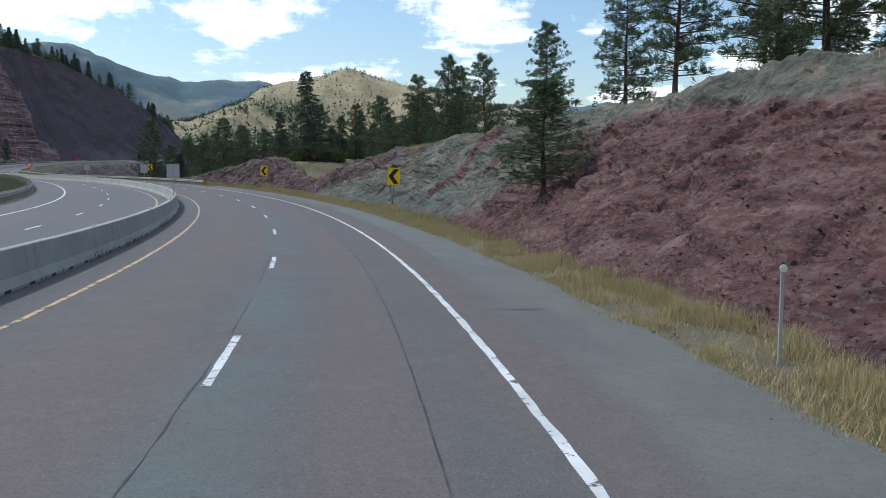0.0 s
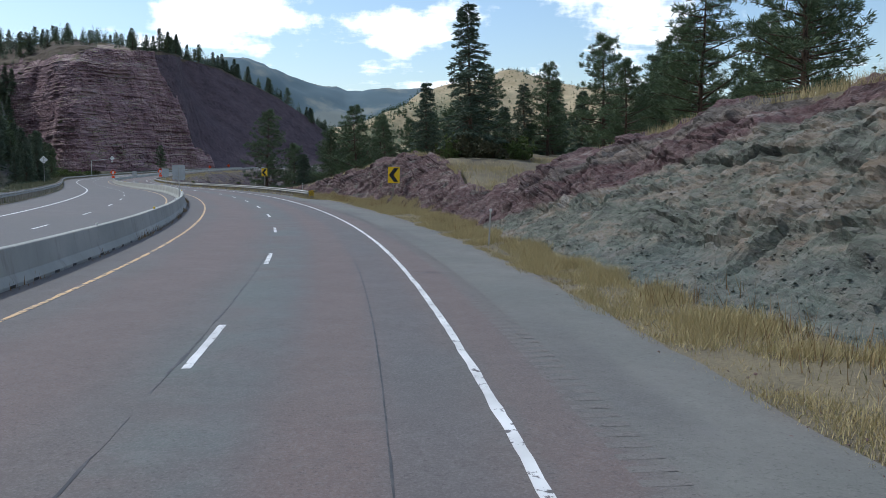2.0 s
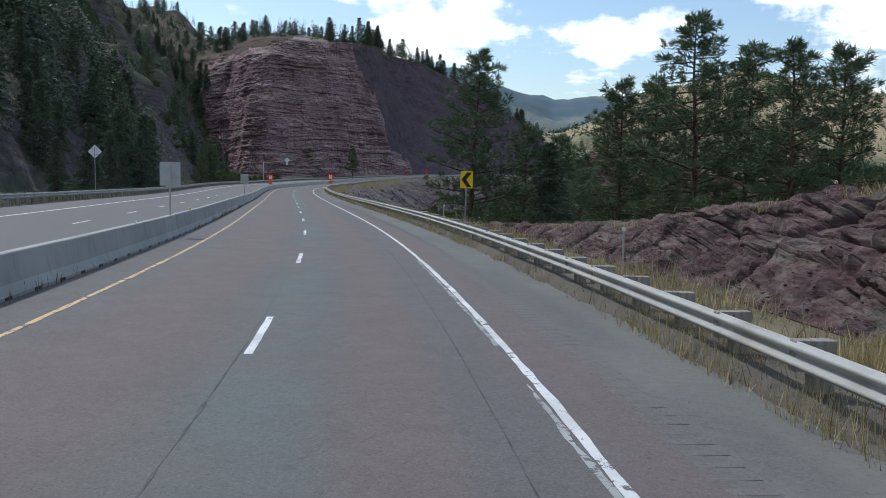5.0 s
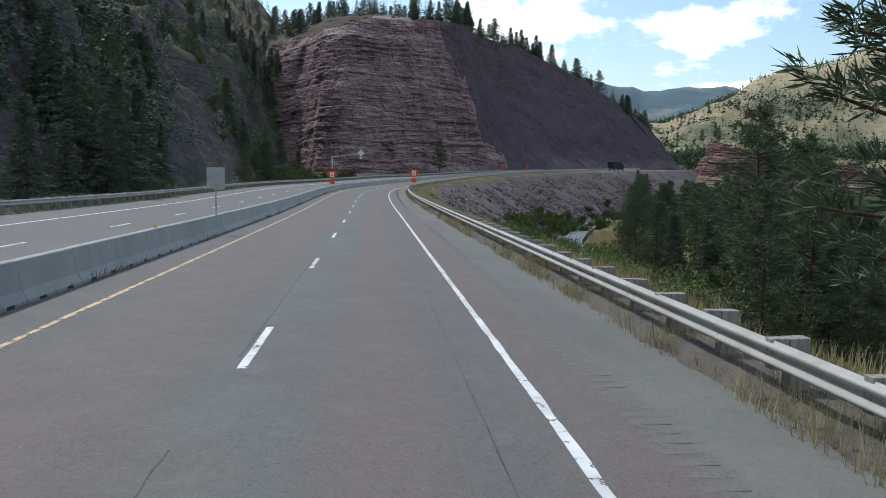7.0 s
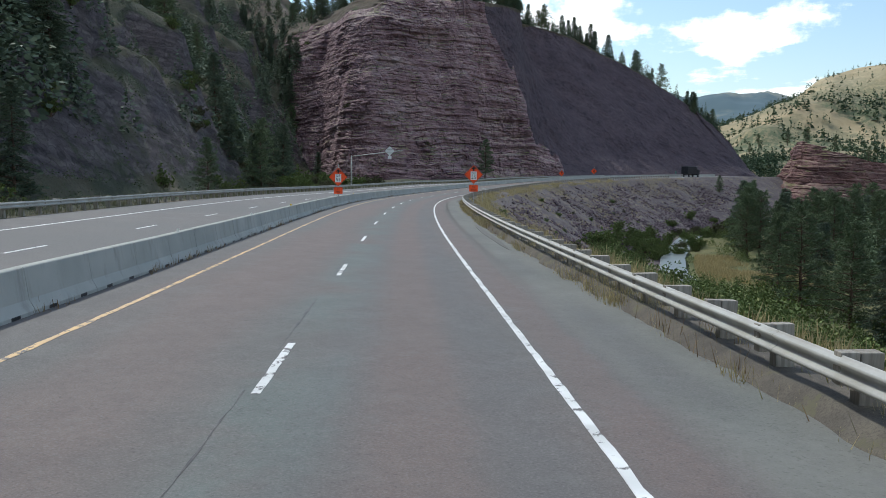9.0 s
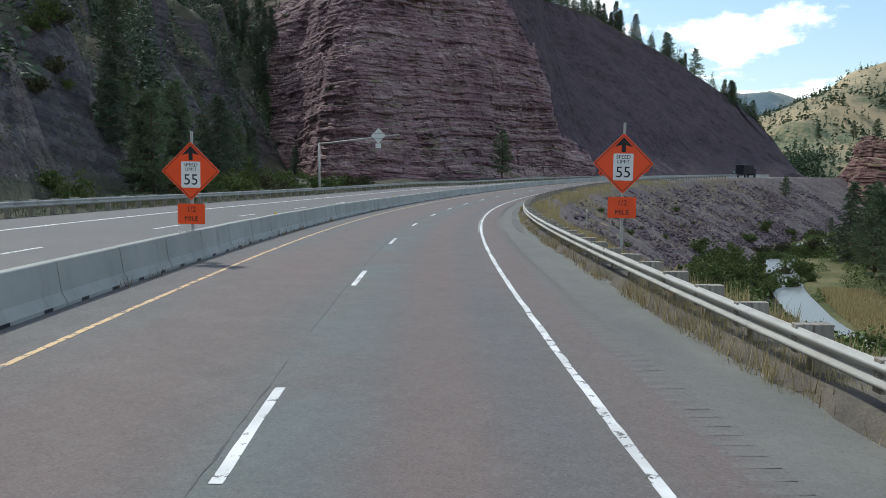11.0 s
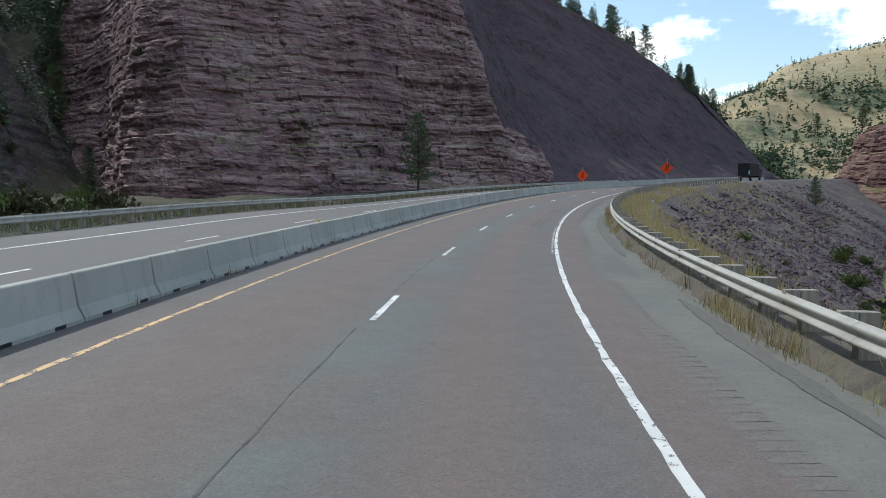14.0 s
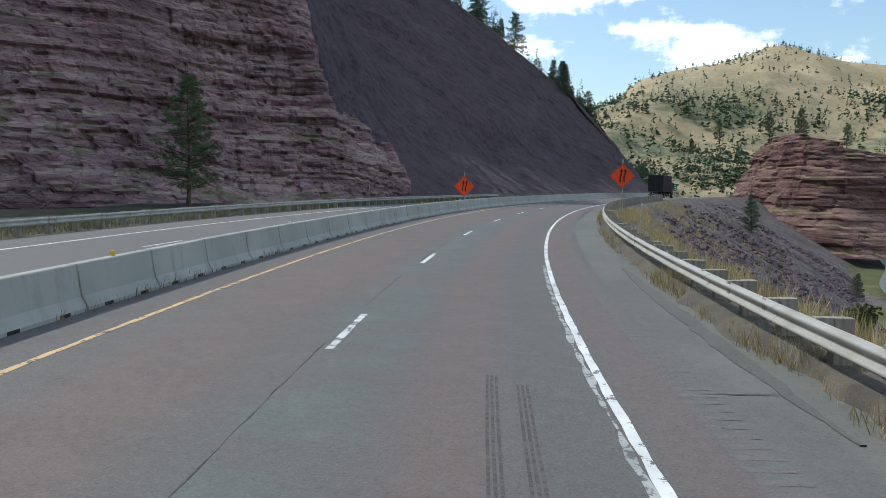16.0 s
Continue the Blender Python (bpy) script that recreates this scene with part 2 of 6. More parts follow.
    def calc(self, op, a, b=0.0):
        n = self.t.nodes.new("ShaderNodeMath")
        n.operation = op
        self.wire(a, n.inputs[0])
        self.wire(b, n.inputs[1])
        return n.outputs[0]

    def across(self):
        """Metres to the right of the road's line, from the road's own map."""
        n = self.t.nodes.new("ShaderNodeSeparateXYZ")
        self.t.links.new(self.t.nodes.new("ShaderNodeTexCoord").outputs["UV"], n.inputs[0])
        return n.outputs[0]

    def near(self, v, at, half, soft):
        """1 where v lies within half of at, fading over soft."""
        return self.span(self.calc("ABSOLUTE", self.calc("SUBTRACT", v, at)), half, half + soft, 1.0, 0.0)

    def axis(self, k):
        n = self.t.nodes.new("ShaderNodeSeparateXYZ")
        self.t.links.new(self.where, n.inputs[0])
        return n.outputs[k]

    def mix(self, f, a, b, kind="MIX"):
        n = self.t.nodes.new("ShaderNodeMix")
        n.data_type, n.blend_type = "RGBA", kind
        self.wire(f, n.inputs["Factor"])
        for v, key in ((a, "A"), (b, "B")):
            self.wire((*v, 1) if isinstance(v, tuple) else v, n.inputs[key])
        return n.outputs["Result"]

    def ramp(self, f, *stops):
        n = self.t.nodes.new("ShaderNodeValToRGB")
        e = n.color_ramp.elements
        while len(e) < len(stops):
            e.new(0.5)
        for k, (at, c) in zip(e, stops):
            k.position, k.color = at, (*c, 1)
        self.wire(f, n.inputs["Fac"])
        return n.outputs["Color"]

    def chance(self):
        return self.t.nodes.new("ShaderNodeObjectInfo").outputs["Random"]

    def island(self):
        return self.t.nodes.new("ShaderNodeNewGeometry").outputs["Random Per Island"]

    def bump(self, h, strength=0.4, depth=0.02):
        n = self.t.nodes.new("ShaderNodeBump")
        n.inputs["Strength"].default_value, n.inputs["Distance"].default_value = strength, depth
        self.wire(h, n.inputs["Height"])
        self.t.links.new(n.outputs[0], self.b.inputs["Normal"])

    def done(self, colour, rough=None):
        self.wire((*colour, 1) if isinstance(colour, tuple) else colour, self.b.inputs["Base Color"])
        if rough is not None:
            self.wire(rough, self.b.inputs["Roughness"])
        self.b.inputs["Specular IOR Level"].default_value = 0.3
        return self.m


def make_asphalt(name, tone, warm):
    k = Look(name, 0.85, space="World")
    fine, mid, big = k.noise(0.03, 3, 0.7), k.noise(1.4, 6, 0.6), k.noise(14, 4, 0.5)
    c = k.mix(k.span(mid, 0.3, 0.7), tuple(v * 0.86 for v in tone), tuple(v * 1.12 for v in tone))
    c = k.mix(k.span(big, 0.42, 0.62), c, warm)
    c = k.mix(k.span(fine, 0.35, 0.75, 0.0, 0.55), c, tuple(v * 1.7 for v in tone))
    c = k.mix(k.span(k.noise(0.05, 2, 0.5), 0.58, 0.72, 0.0, 0.6), c, tuple(v * 0.45 for v in tone))
    k.bump(fine, 0.5, 0.012)
    return k.done(c, k.span(mid, 0.2, 0.8, 0.72, 0.92))


def make_lanes():
    """Chip-sealed lanes: brown, worn green-grey along the middle joint, with wheel paths and a red-brown margin."""
    k = Look("lane_chip_seal", 0.85, space="World")
    o = k.across()
    fine, mid, big = k.noise(0.028, 3, 0.7), k.noise(0.9, 6, 0.62), k.noise(11, 5, 0.55)
    long = k.noise(3.0, 5, 0.6)
    o = k.calc("ADD", o, k.calc("MULTIPLY", k.calc("SUBTRACT", mid, 0.5), 0.5))
    brown, grey, red = (0.134, 0.109, 0.099), (0.114, 0.110, 0.102), (0.152, 0.109, 0.096)
    c = k.mix(k.span(big, 0.40, 0.62), brown, grey)
    c = k.mix(k.calc("MULTIPLY", k.near(o, 0.35, 0.35, 0.7), k.span(long, 0.35, 0.6)), c, (0.115, 0.136, 0.126))
    c = k.mix(k.calc("MULTIPLY", k.near(o, 1.85, 0.3, 0.7), 0.65), c, red)
    c = k.mix(k.calc("MULTIPLY", k.near(o, -1.9, 0.5, 0.9), 0.65), c, red)
    c = k.mix(k.calc("MULTIPLY", k.near(o, 2.85, 0.2, 0.5), 0.5), c, (0.104, 0.104, 0.104))
    c = k.mix(k.calc("MULTIPLY", k.near(o, 0.95, 0.2, 0.5), 0.35), c, (0.108, 0.108, 0.108))
    c = k.mix(k.calc("MULTIPLY", k.near(o, 4.1, 0.2, 0.3), 0.6), c, red)
    c = k.mix(k.calc("MULTIPLY", k.near(o, -4.7, 0.5, 0.3), 0.8), c, (0.105, 0.100, 0.094))
    pale = k.mix(k.span(long, 0.35, 0.65), (0.138, 0.145, 0.126), (0.168, 0.170, 0.148))
    c = k.mix(k.span(o, 4.35, 5.1), c, pale)
    c = k.mix(k.calc("MULTIPLY", k.near(o, 5.2, 0.15, 0.4), k.span(big, 0.45, 0.6, 0, 0.6)), c, (0.098, 0.096, 0.092))
    c = k.mix(k.span(k.calc("ADD", o, k.calc("MULTIPLY", long, 1.2)), 6.9, 7.6, 0, 0.7), c, (0.15, 0.13, 0.105))
    c = k.mix(k.span(mid, 0.3, 0.72, 0.0, 0.30), c, k.mix(0.5, c, (0.17, 0.155, 0.15)))
    c = k.mix(k.span(fine, 0.4, 0.75, 0.0, 0.55), c, (0.21, 0.199, 0.193))
    c = k.mix(k.span(k.noise(0.045, 2, 0.5), 0.57, 0.72, 0.0, 0.35), c, (0.05, 0.046, 0.045))
    c = k.mix(k.span(k.noise(0.16, 4, 0.7), 0.35, 0.65, 0.0, 0.30), c, k.mix(0.5, c, (0.055, 0.05, 0.05)))
    c = k.mix(k.span(k.noise(0.5, 4, 0.7), 0.55, 0.7, 0.0, 0.25), c, (0.17, 0.165, 0.16))
    k.bump(fine, 0.55, 0.012)
    return k.done(c, k.span(mid, 0.2, 0.8, 0.7, 0.9))


ASPHALT = make_lanes()


def make_paint(name, tone, worn, under=(0.12, 0.11, 0.105), cut=0.36):
    k = Look(name, 0.6, space="World")
    chip = k.noise(0.22, 7, 0.72)
    c = k.mix(k.span(k.noise(0.9, 4), 0.3, 0.7), tone, worn)
    c = k.mix(k.span(chip, cut - 0.02, cut + 0.03), under, c)
    k.bump(chip, 0.3, 0.006)
    return k.done(c)


WHITE_PAINT = make_paint("white_road_paint", (0.78, 0.78, 0.76), (0.56, 0.56, 0.54), cut=0.415)
WORN_PAINT = make_paint("worn_white_road_paint", (0.74, 0.74, 0.72), (0.52, 0.52, 0.5), cut=0.44)
YELLOW_PAINT = make_paint("yellow_road_paint", (0.66, 0.44, 0.20), (0.54, 0.37, 0.20), cut=0.45)


def make_tar():
    k = Look("tar_seal", 0.55, space="World")
    return k.done(k.mix(k.span(k.noise(0.3, 5), 0.35, 0.7), (0.035, 0.034, 0.034), (0.085, 0.08, 0.078)))


TAR = make_tar()


def make_concrete():
    k = Look("barrier_concrete", 0.9, space="World")
    stain = k.noise(0.5, 6, 0.65, (1, 1, 0.25))
    c = k.mix(k.span(k.noise(2.2, 5), 0.3, 0.7), (0.33, 0.34, 0.31), (0.43, 0.43, 0.395))
    c = k.mix(k.span(stain, 0.5, 0.75, 0.0, 0.75), c, (0.24, 0.235, 0.21))
    c = k.mix(k.span(k.chance(), 0, 1, 0.0, 0.35, "LINEAR"), c, (0.33, 0.335, 0.30))
    k.bump(k.noise(0.05, 4, 0.6), 0.35, 0.01)
    return k.done(c)


CONCRETE = make_concrete()


def make_zinc(name, tone, dirt):
    k = Look(name, 0.6, 0.12, space="World")
    c = k.mix(k.span(k.noise(0.8, 6, 0.6), 0.42, 0.72), tone, dirt)
    c = k.mix(k.span(k.noise(0.06, 4), 0.4, 0.75, 0, 0.35), c, tuple(v * 0.75 for v in tone))
    return k.done(c, k.span(k.noise(0.5, 4), 0.3, 0.7, 0.5, 0.7))


ZINC = make_zinc("galvanised_steel", (0.43, 0.43, 0.405), (0.34, 0.325, 0.285))
PLATE = make_zinc("sign_back_aluminium", (0.42, 0.44, 0.44), (0.33, 0.34, 0.33))


def make_timber():
    k = Look("weathered_timber", 0.9)
    g = k.noise(0.06, 6, 0.6, (1, 1, 0.08))
    c = k.mix(k.span(g, 0.3, 0.7), (0.20, 0.18, 0.15), (0.40, 0.37, 0.32))
    c = k.mix(k.span(k.chance(), 0, 1, 0, 0.4, "LINEAR"), c, (0.2, 0.17, 0.14))
    k.bump(g, 0.4, 0.01)
    return k.done(c)


TIMBER = make_timber()


def plain(name, tone, rough=0.6, metal=0.0, grime=0.75, size=0.4):
    k = Look(name, rough, metal)
    c = k.mix(k.span(k.noise(size, 6, 0.6), 0.35, 0.75), tone, tuple(v * grime for v in tone))
    return k.done(c)


def make_rock(name, tones, size=1.0, dip=(1, 1, 1), moss=None, dust=None):
    """Layered rock: bands of several tones, split by joints, with dust on its ledges."""
    k = Look(name, 0.95, space="World")
    band = k.noise(2.2 * size, 6, 0.6, dip, 0.6)
    patch = k.noise(9 * size, 5, 0.6, (1, 1, 1), 0.4)
    v = k.calc("ADD", k.calc("MULTIPLY", band, 0.55), k.calc("MULTIPLY", patch, 0.45))
    n = len(tones)
    c = k.ramp(k.span(v, 0.36, 0.64, kind="LINEAR"), *[(i / (n - 1), t) for i, t in enumerate(tones)])
    fine = k.noise(0.22 * size, 6, 0.7, dip)
    c = k.mix(k.span(fine, 0.35, 0.72, 0.0, 0.5), c, tuple(v * 0.5 for v in tones[0]), "MIX")
    geo = k.t.nodes.new("ShaderNodeNewGeometry")
    sep = k.t.nodes.new("ShaderNodeSeparateXYZ")
    k.t.links.new(geo.outputs["Normal"], sep.inputs[0])
    if dust:
        c = k.mix(k.calc("MULTIPLY", k.span(sep.outputs[2], 0.62, 0.95), k.span(patch, 0.35, 0.6, 0.3, 0.9)), c, dust)
    if moss:
        c = k.mix(k.calc("MULTIPLY", k.span(sep.outputs[2], 0.5, 0.85), k.span(k.noise(4, 4), 0.48, 0.62)), c, moss)
    big, big_edge = k.flakes(1.1 * size, (dip[0] * 2.0, dip[1] * 2.0, dip[2] * 1.1))
    small, small_edge = k.flakes(0.4 * size, (dip[0] * 2.0, dip[1] * 2.0, dip[2] * 1.1))
    c = k.mix(k.calc("MULTIPLY", big, 0.5), c, (0.5, 0.47, 0.48), "MULTIPLY")
    c = k.mix(k.span(small, 0.5, 1.0, 0.0, 0.2, "LINEAR"), c, tones[-1])
    c = k.mix(k.span(big_edge, 0.0, 0.05, 0.22, 0.0), c, (0.28, 0.24, 0.26), "MULTIPLY")
    if dip[2] > 1.2:
        bed = k.calc("ADD", k.axis(2), k.calc("ADD", k.calc("MULTIPLY", k.axis(1), 0.07), k.calc("MULTIPLY", k.noise(5, 4), 1.6)))
        lines = k.calc("MULTIPLY", k.span(k.along_one(bed, 0.55, 5.0), 0.56, 0.64), k.span(k.noise(6, 4, 0.6), 0.38, 0.55))
        c = k.mix(k.calc("MULTIPLY", lines, 0.75), c, (0.32, 0.28, 0.30), "MULTIPLY")
        c = k.mix(k.calc("MULTIPLY", k.span(small_edge, 0.0, 0.05, 0.15, 0.0), k.span(patch, 0.42, 0.58)), c, (0.35, 0.3, 0.32), "MULTIPLY")
    relief = k.calc("ADD", k.calc("ADD", fine, big), k.calc("ADD", k.calc("MULTIPLY", small, 0.5), k.span(big_edge, 0.0, 0.10)))
    k.bump(relief, 0.8, 0.12 * size)
    return k.done(c)


def make_cut_rock():
    """The cut beside the road: red argillite, then grey-green beds, then purple-red rubble."""
    k = Look("cut_bank_rock", 0.95, space="World")
    band = k.noise(0.9, 7, 0.62, (0.5, 0.5, 1.6), 0.5)
    patch = k.noise(5.0, 5, 0.6, (1, 1, 1), 0.5)
    fine = k.noise(0.16, 6, 0.72)
    step = k.span(band, 0.32, 0.68, kind="LINEAR")
    red = k.ramp(step, (0.0, (0.060, 0.028, 0.030)), (0.4, (0.128, 0.056, 0.054)), (0.7, (0.178, 0.092, 0.084)), (1.0, (0.25, 0.165, 0.148)))
    grey = k.ramp(step, (0.0, (0.070, 0.074, 0.058)), (0.35, (0.132, 0.150, 0.116)), (0.55, (0.185, 0.192, 0.152)), (0.75, (0.245, 0.205, 0.152)), (1.0, (0.32, 0.305, 0.265)))
    plum = k.ramp(step, (0.0, (0.056, 0.034, 0.036)), (0.5, (0.124, 0.070, 0.069)), (0.8, (0.182, 0.126, 0.115)), (1.0, (0.27, 0.235, 0.21)))
    x, y, z = k.axis(0), k.axis(1), k.axis(2)
    stray = k.calc("SUBTRACT", patch, 0.5)
    line = k.calc("ADD", y, k.calc("ADD", k.calc("MULTIPLY", z, 0.6), k.calc("MULTIPLY", stray, 9.0)))
    # red ground first, capped by grey-green beds, which take over further on
    c = k.mix(k.span(line, 34.0, 37.0), red, grey)
    c = k.mix(k.span(k.calc("ADD", z, k.calc("MULTIPLY", stray, 3.0)), 5.8, 6.2, 0.0, 0.9), c, grey)
    # two red gullies through the grey-green beds
    gully = k.calc("ADD", k.calc("SUBTRACT", y, k.calc("MULTIPLY", z, 0.6)), k.calc("MULTIPLY", stray, 2.2))
    c = k.mix(k.near(gully, 38.6, 0.8, 0.4), c, red)
    c = k.mix(k.near(gully, 43.6, 0.8, 0.4), c, red)
    # ochre stains in the beds beyond
    c = k.mix(k.calc("MULTIPLY", k.near(y, 58.0, 4.0, 4.0), k.span(k.noise(1.6, 5, 0.65, (0.5, 0.5, 1.6)), 0.52, 0.66, 0.0, 0.6)), c, (0.26, 0.175, 0.115))
    # teal waste at the foot
    foot = k.calc("ADD", z, k.calc("ADD", k.calc("MULTIPLY", y, 0.028), k.calc("MULTIPLY", stray, 2.0)))
    c = k.mix(k.calc("MULTIPLY", k.near(y, 52.0, 12.0, 5.0), k.span(foot, 3.0, 3.6, 0.6, 0.0)), c, (0.125, 0.155, 0.135))
    # purple beds and soil on top of them, and all along the last bank
    bed = k.calc("ADD", z, k.calc("ADD", k.calc("MULTIPLY", y, 0.28), k.calc("MULTIPLY", stray, 1.6)))
    c = k.mix(k.span(bed, 22.3, 22.6), c, plum)
    c = k.mix(k.calc("MULTIPLY", k.near(bed, 24.1, 0.35, 0.2), k.span(y, 78, 74)), c, k.mix(0.5, plum, grey))
    c = k.mix(k.span(y, 80, 86), c, plum)
    c = k.mix(k.calc("MULTIPLY", k.span(y, 82, 88), k.span(k.noise(1.2, 5, 0.7, (0.5, 0.5, 2.0)), 0.53, 0.62, 0.0, 0.6)), c, grey)
    c = k.mix(k.span(k.along_one(bed, 0.4, 4.0), 0.45, 0.62, 0.0, 0.35), c, k.mix(0.7, c, (0.045, 0.034, 0.034)))
    big, big_edge = k.flakes(0.45, (0.5, 0.5, 2.4), -0.25)
    small, small_edge = k.flakes(0.12, (0.7, 0.7, 2.0), -0.25)
    tough = k.span(k.noise(2.4, 4, 0.6), 0.42, 0.58)
    c = k.mix(k.calc("MULTIPLY", big, 0.3), c, (0.45, 0.43, 0.43), "MULTIPLY")
    c = k.mix(k.span(small, 0.5, 1.0, 0.0, 0.5, "LINEAR"), c, k.mix(0.5, c, (0.29, 0.26, 0.235)))
    c = k.mix(k.calc("MULTIPLY", k.span(big_edge, 0.0, 0.03, 0.8, 0.0), tough), c, (0.3, 0.28, 0.28), "MULTIPLY")
    c = k.mix(k.span(fine, 0.35, 0.7, 0.0, 0.40), c, k.mix(0.6, c, (0.05, 0.038, 0.036)))
    grit = k.noise(0.05, 3, 0.7)
    c = k.mix(k.span(grit, 0.58, 0.72, 0.0, 0.5), c, k.mix(0.5, c, (0.36, 0.33, 0.30)))
    k.bump(k.calc("ADD", fine, k.calc("ADD", k.calc("MULTIPLY", k.calc("MULTIPLY", big, tough), 0.9), k.calc("MULTIPLY", small, 0.5))), 0.9, 0.08)
    return k.done(c)


CUT_ROCK = make_cut_rock()
CLIFF_ROCK = make_rock("cliff_rock", [(0.140, 0.084, 0.098), (0.235, 0.140, 0.156), (0.32, 0.202, 0.216), (0.41, 0.282, 0.290), (0.48, 0.375, 0.372)], 1.5, (0.22, 0.22, 1.9), (0.17, 0.165, 0.085), (0.38, 0.32, 0.25))
SCREE = make_rock("dark_scree", [(0.068, 0.052, 0.066), (0.098, 0.074, 0.090), (0.130, 0.098, 0.114), (0.165, 0.126, 0.138)], 0.8, (1, 1, 1), None, (0.12, 0.09, 0.095))
BUTTE_ROCK = make_rock("butte_rock", [(0.10, 0.052, 0.050), (0.17, 0.088, 0.084), (0.235, 0.132, 0.12), (0.29, 0.19, 0.165)], 1.3, (0.3, 0.3, 1.6), (0.15, 0.14, 0.06), (0.3, 0.22, 0.17))


def make_soil(name, tones, size=3.0, fleck=None):
    k = Look(name, 1.0, space="World")
    v = k.calc("ADD", k.calc("MULTIPLY", k.noise(size, 6, 0.6), 0.6), k.calc("MULTIPLY", k.noise(size * 7, 5, 0.55), 0.4))
    n = len(tones)
    c = k.ramp(k.span(v, 0.36, 0.64, kind="LINEAR"), *[(i / (n - 1), t) for i, t in enumerate(tones)])
    fine = k.noise(size * 0.06, 5, 0.7)
    c = k.mix(k.span(fine, 0.4, 0.7, 0, 0.5), c, tuple(v * 0.45 for v in tones[0]))
    if fleck:
        c = k.mix(k.span(k.noise(size * 2.2, 6, 0.75), 0.55, 0.62), c, fleck)
    k.bump(fine, 0.6, size * 0.03)
    return k.done(c)


DRY_GRASS = make_soil("dry_grass_ground", [(0.115, 0.10, 0.075), (0.17, 0.145, 0.095), (0.235, 0.195, 0.115)], 1.0)
RAIL_DIRT = make_soil("roadside_dirt", [(0.085, 0.076, 0.066), (0.125, 0.110, 0.092), (0.17, 0.148, 0.115)], 0.5, (0.13, 0.12, 0.08))
GRAVEL = make_soil("purple_riprap", [(0.056, 0.044, 0.048), (0.096, 0.078, 0.081), (0.135, 0.113, 0.112), (0.18, 0.155, 0.142)], 0.9, (0.20, 0.17, 0.11))
MEADOW = make_soil("valley_meadow", [(0.07, 0.085, 0.035), (0.13, 0.13, 0.055), (0.22, 0.19, 0.09)], 9.0)


def make_far_hill():
    k = Look("far_hill", 1.0, space="World")
    big, mid, fine = k.noise(170, 6, 0.6), k.noise(26, 6, 0.65), k.noise(4, 5, 0.7)
    c = k.mix(k.span(mid, 0.35, 0.65), (0.36, 0.285, 0.165), (0.46, 0.375, 0.235))
    c = k.mix(k.span(fine, 0.4, 0.7, 0, 0.4), c, (0.25, 0.19, 0.115))
    low = k.span(k.calc("ADD", k.axis(2), k.calc("MULTIPLY", k.calc("SUBTRACT", big, 0.5), 140)), 28, 78, 1.0, 0.0)
    c = k.mix(k.calc("MULTIPLY", low, k.span(mid, 0.42, 0.56, 0.0, 0.6)), c, (0.12, 0.125, 0.07))
    wood = k.calc("MULTIPLY", k.span(k.noise(60, 6, 0.65), 0.50, 0.58), k.span(k.axis(2), 48, 98, 1.0, 0.15))
    c = k.mix(k.calc("MULTIPLY", wood, k.span(k.noise(3.2, 3, 0.7), 0.38, 0.55, 0.35, 0.9)), c, (0.10, 0.125, 0.07))
    # distance haze is mixed into the colour itself beyond y 1500
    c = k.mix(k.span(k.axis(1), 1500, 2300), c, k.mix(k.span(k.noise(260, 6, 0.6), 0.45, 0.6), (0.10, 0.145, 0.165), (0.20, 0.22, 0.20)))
    return k.done(c)


FAR_HILL = make_far_hill()

# ---- the ground ----
s_road = np.arange(-110, 781, 2.0)


CUT_S = [-60, 0, 24, 44, 57, 68, 74, 80, 85, 91, 97, 105, 113, 123, 132, 141, 150, 158]
CUT_TOP = [5.6, 5.5, 5.6, 5.2, 4.8, 4.4, 3.7, 2.5, 1.6, 1.4, 2.6, 3.5, 4.0, 3.2, 2.3, 1.0, 0.4, 0.02]


# where the dry grass begins beside the shoulder, and where the rock begins behind it
GRASS_EDGE = ([-60, 50, 62, 80, 100, 116, 124], [6.38, 6.42, 6.55, 6.7, 7.0, 7.4, 7.5])
ROCK_TOE = ([-60, 28, 46, 53, 60, 72, 90, 104, 116, 124, 160], [8.0, 8.1, 8.6, 9.5, 8.3, 8.4, 9.4, 10.0, 9.1, 9.5, 9.6])


def verge_height(s, o):
    """Height over the road's line to the right of the pavement."""
    cut_top = np.interp(s, CUT_S, CUT_TOP)
    rise = np.clip((o - 9.6), 0, cut_top)
    back = np.clip(o - 9.6 - cut_top, 0, None)
    hill = 0.12 * smooth(7.0, 9.6, o) + rise + back * np.interp(s, [-60, 40, 75, 95, 150], [0.16, 0.13, 0.02, 0.0, -0.06]) * np.exp(-back / 60)
    drop = -np.clip((o - 8.2) * 0.58, 0, 14.0)
    w = smooth(148, 196, s + 0.0 * o)
    z = hill * (1 - w) + drop * w
    far = smooth(60, 120, o)
    return z * (1 - far * (1 - w)) + far * (1 - w) * (-6.0)


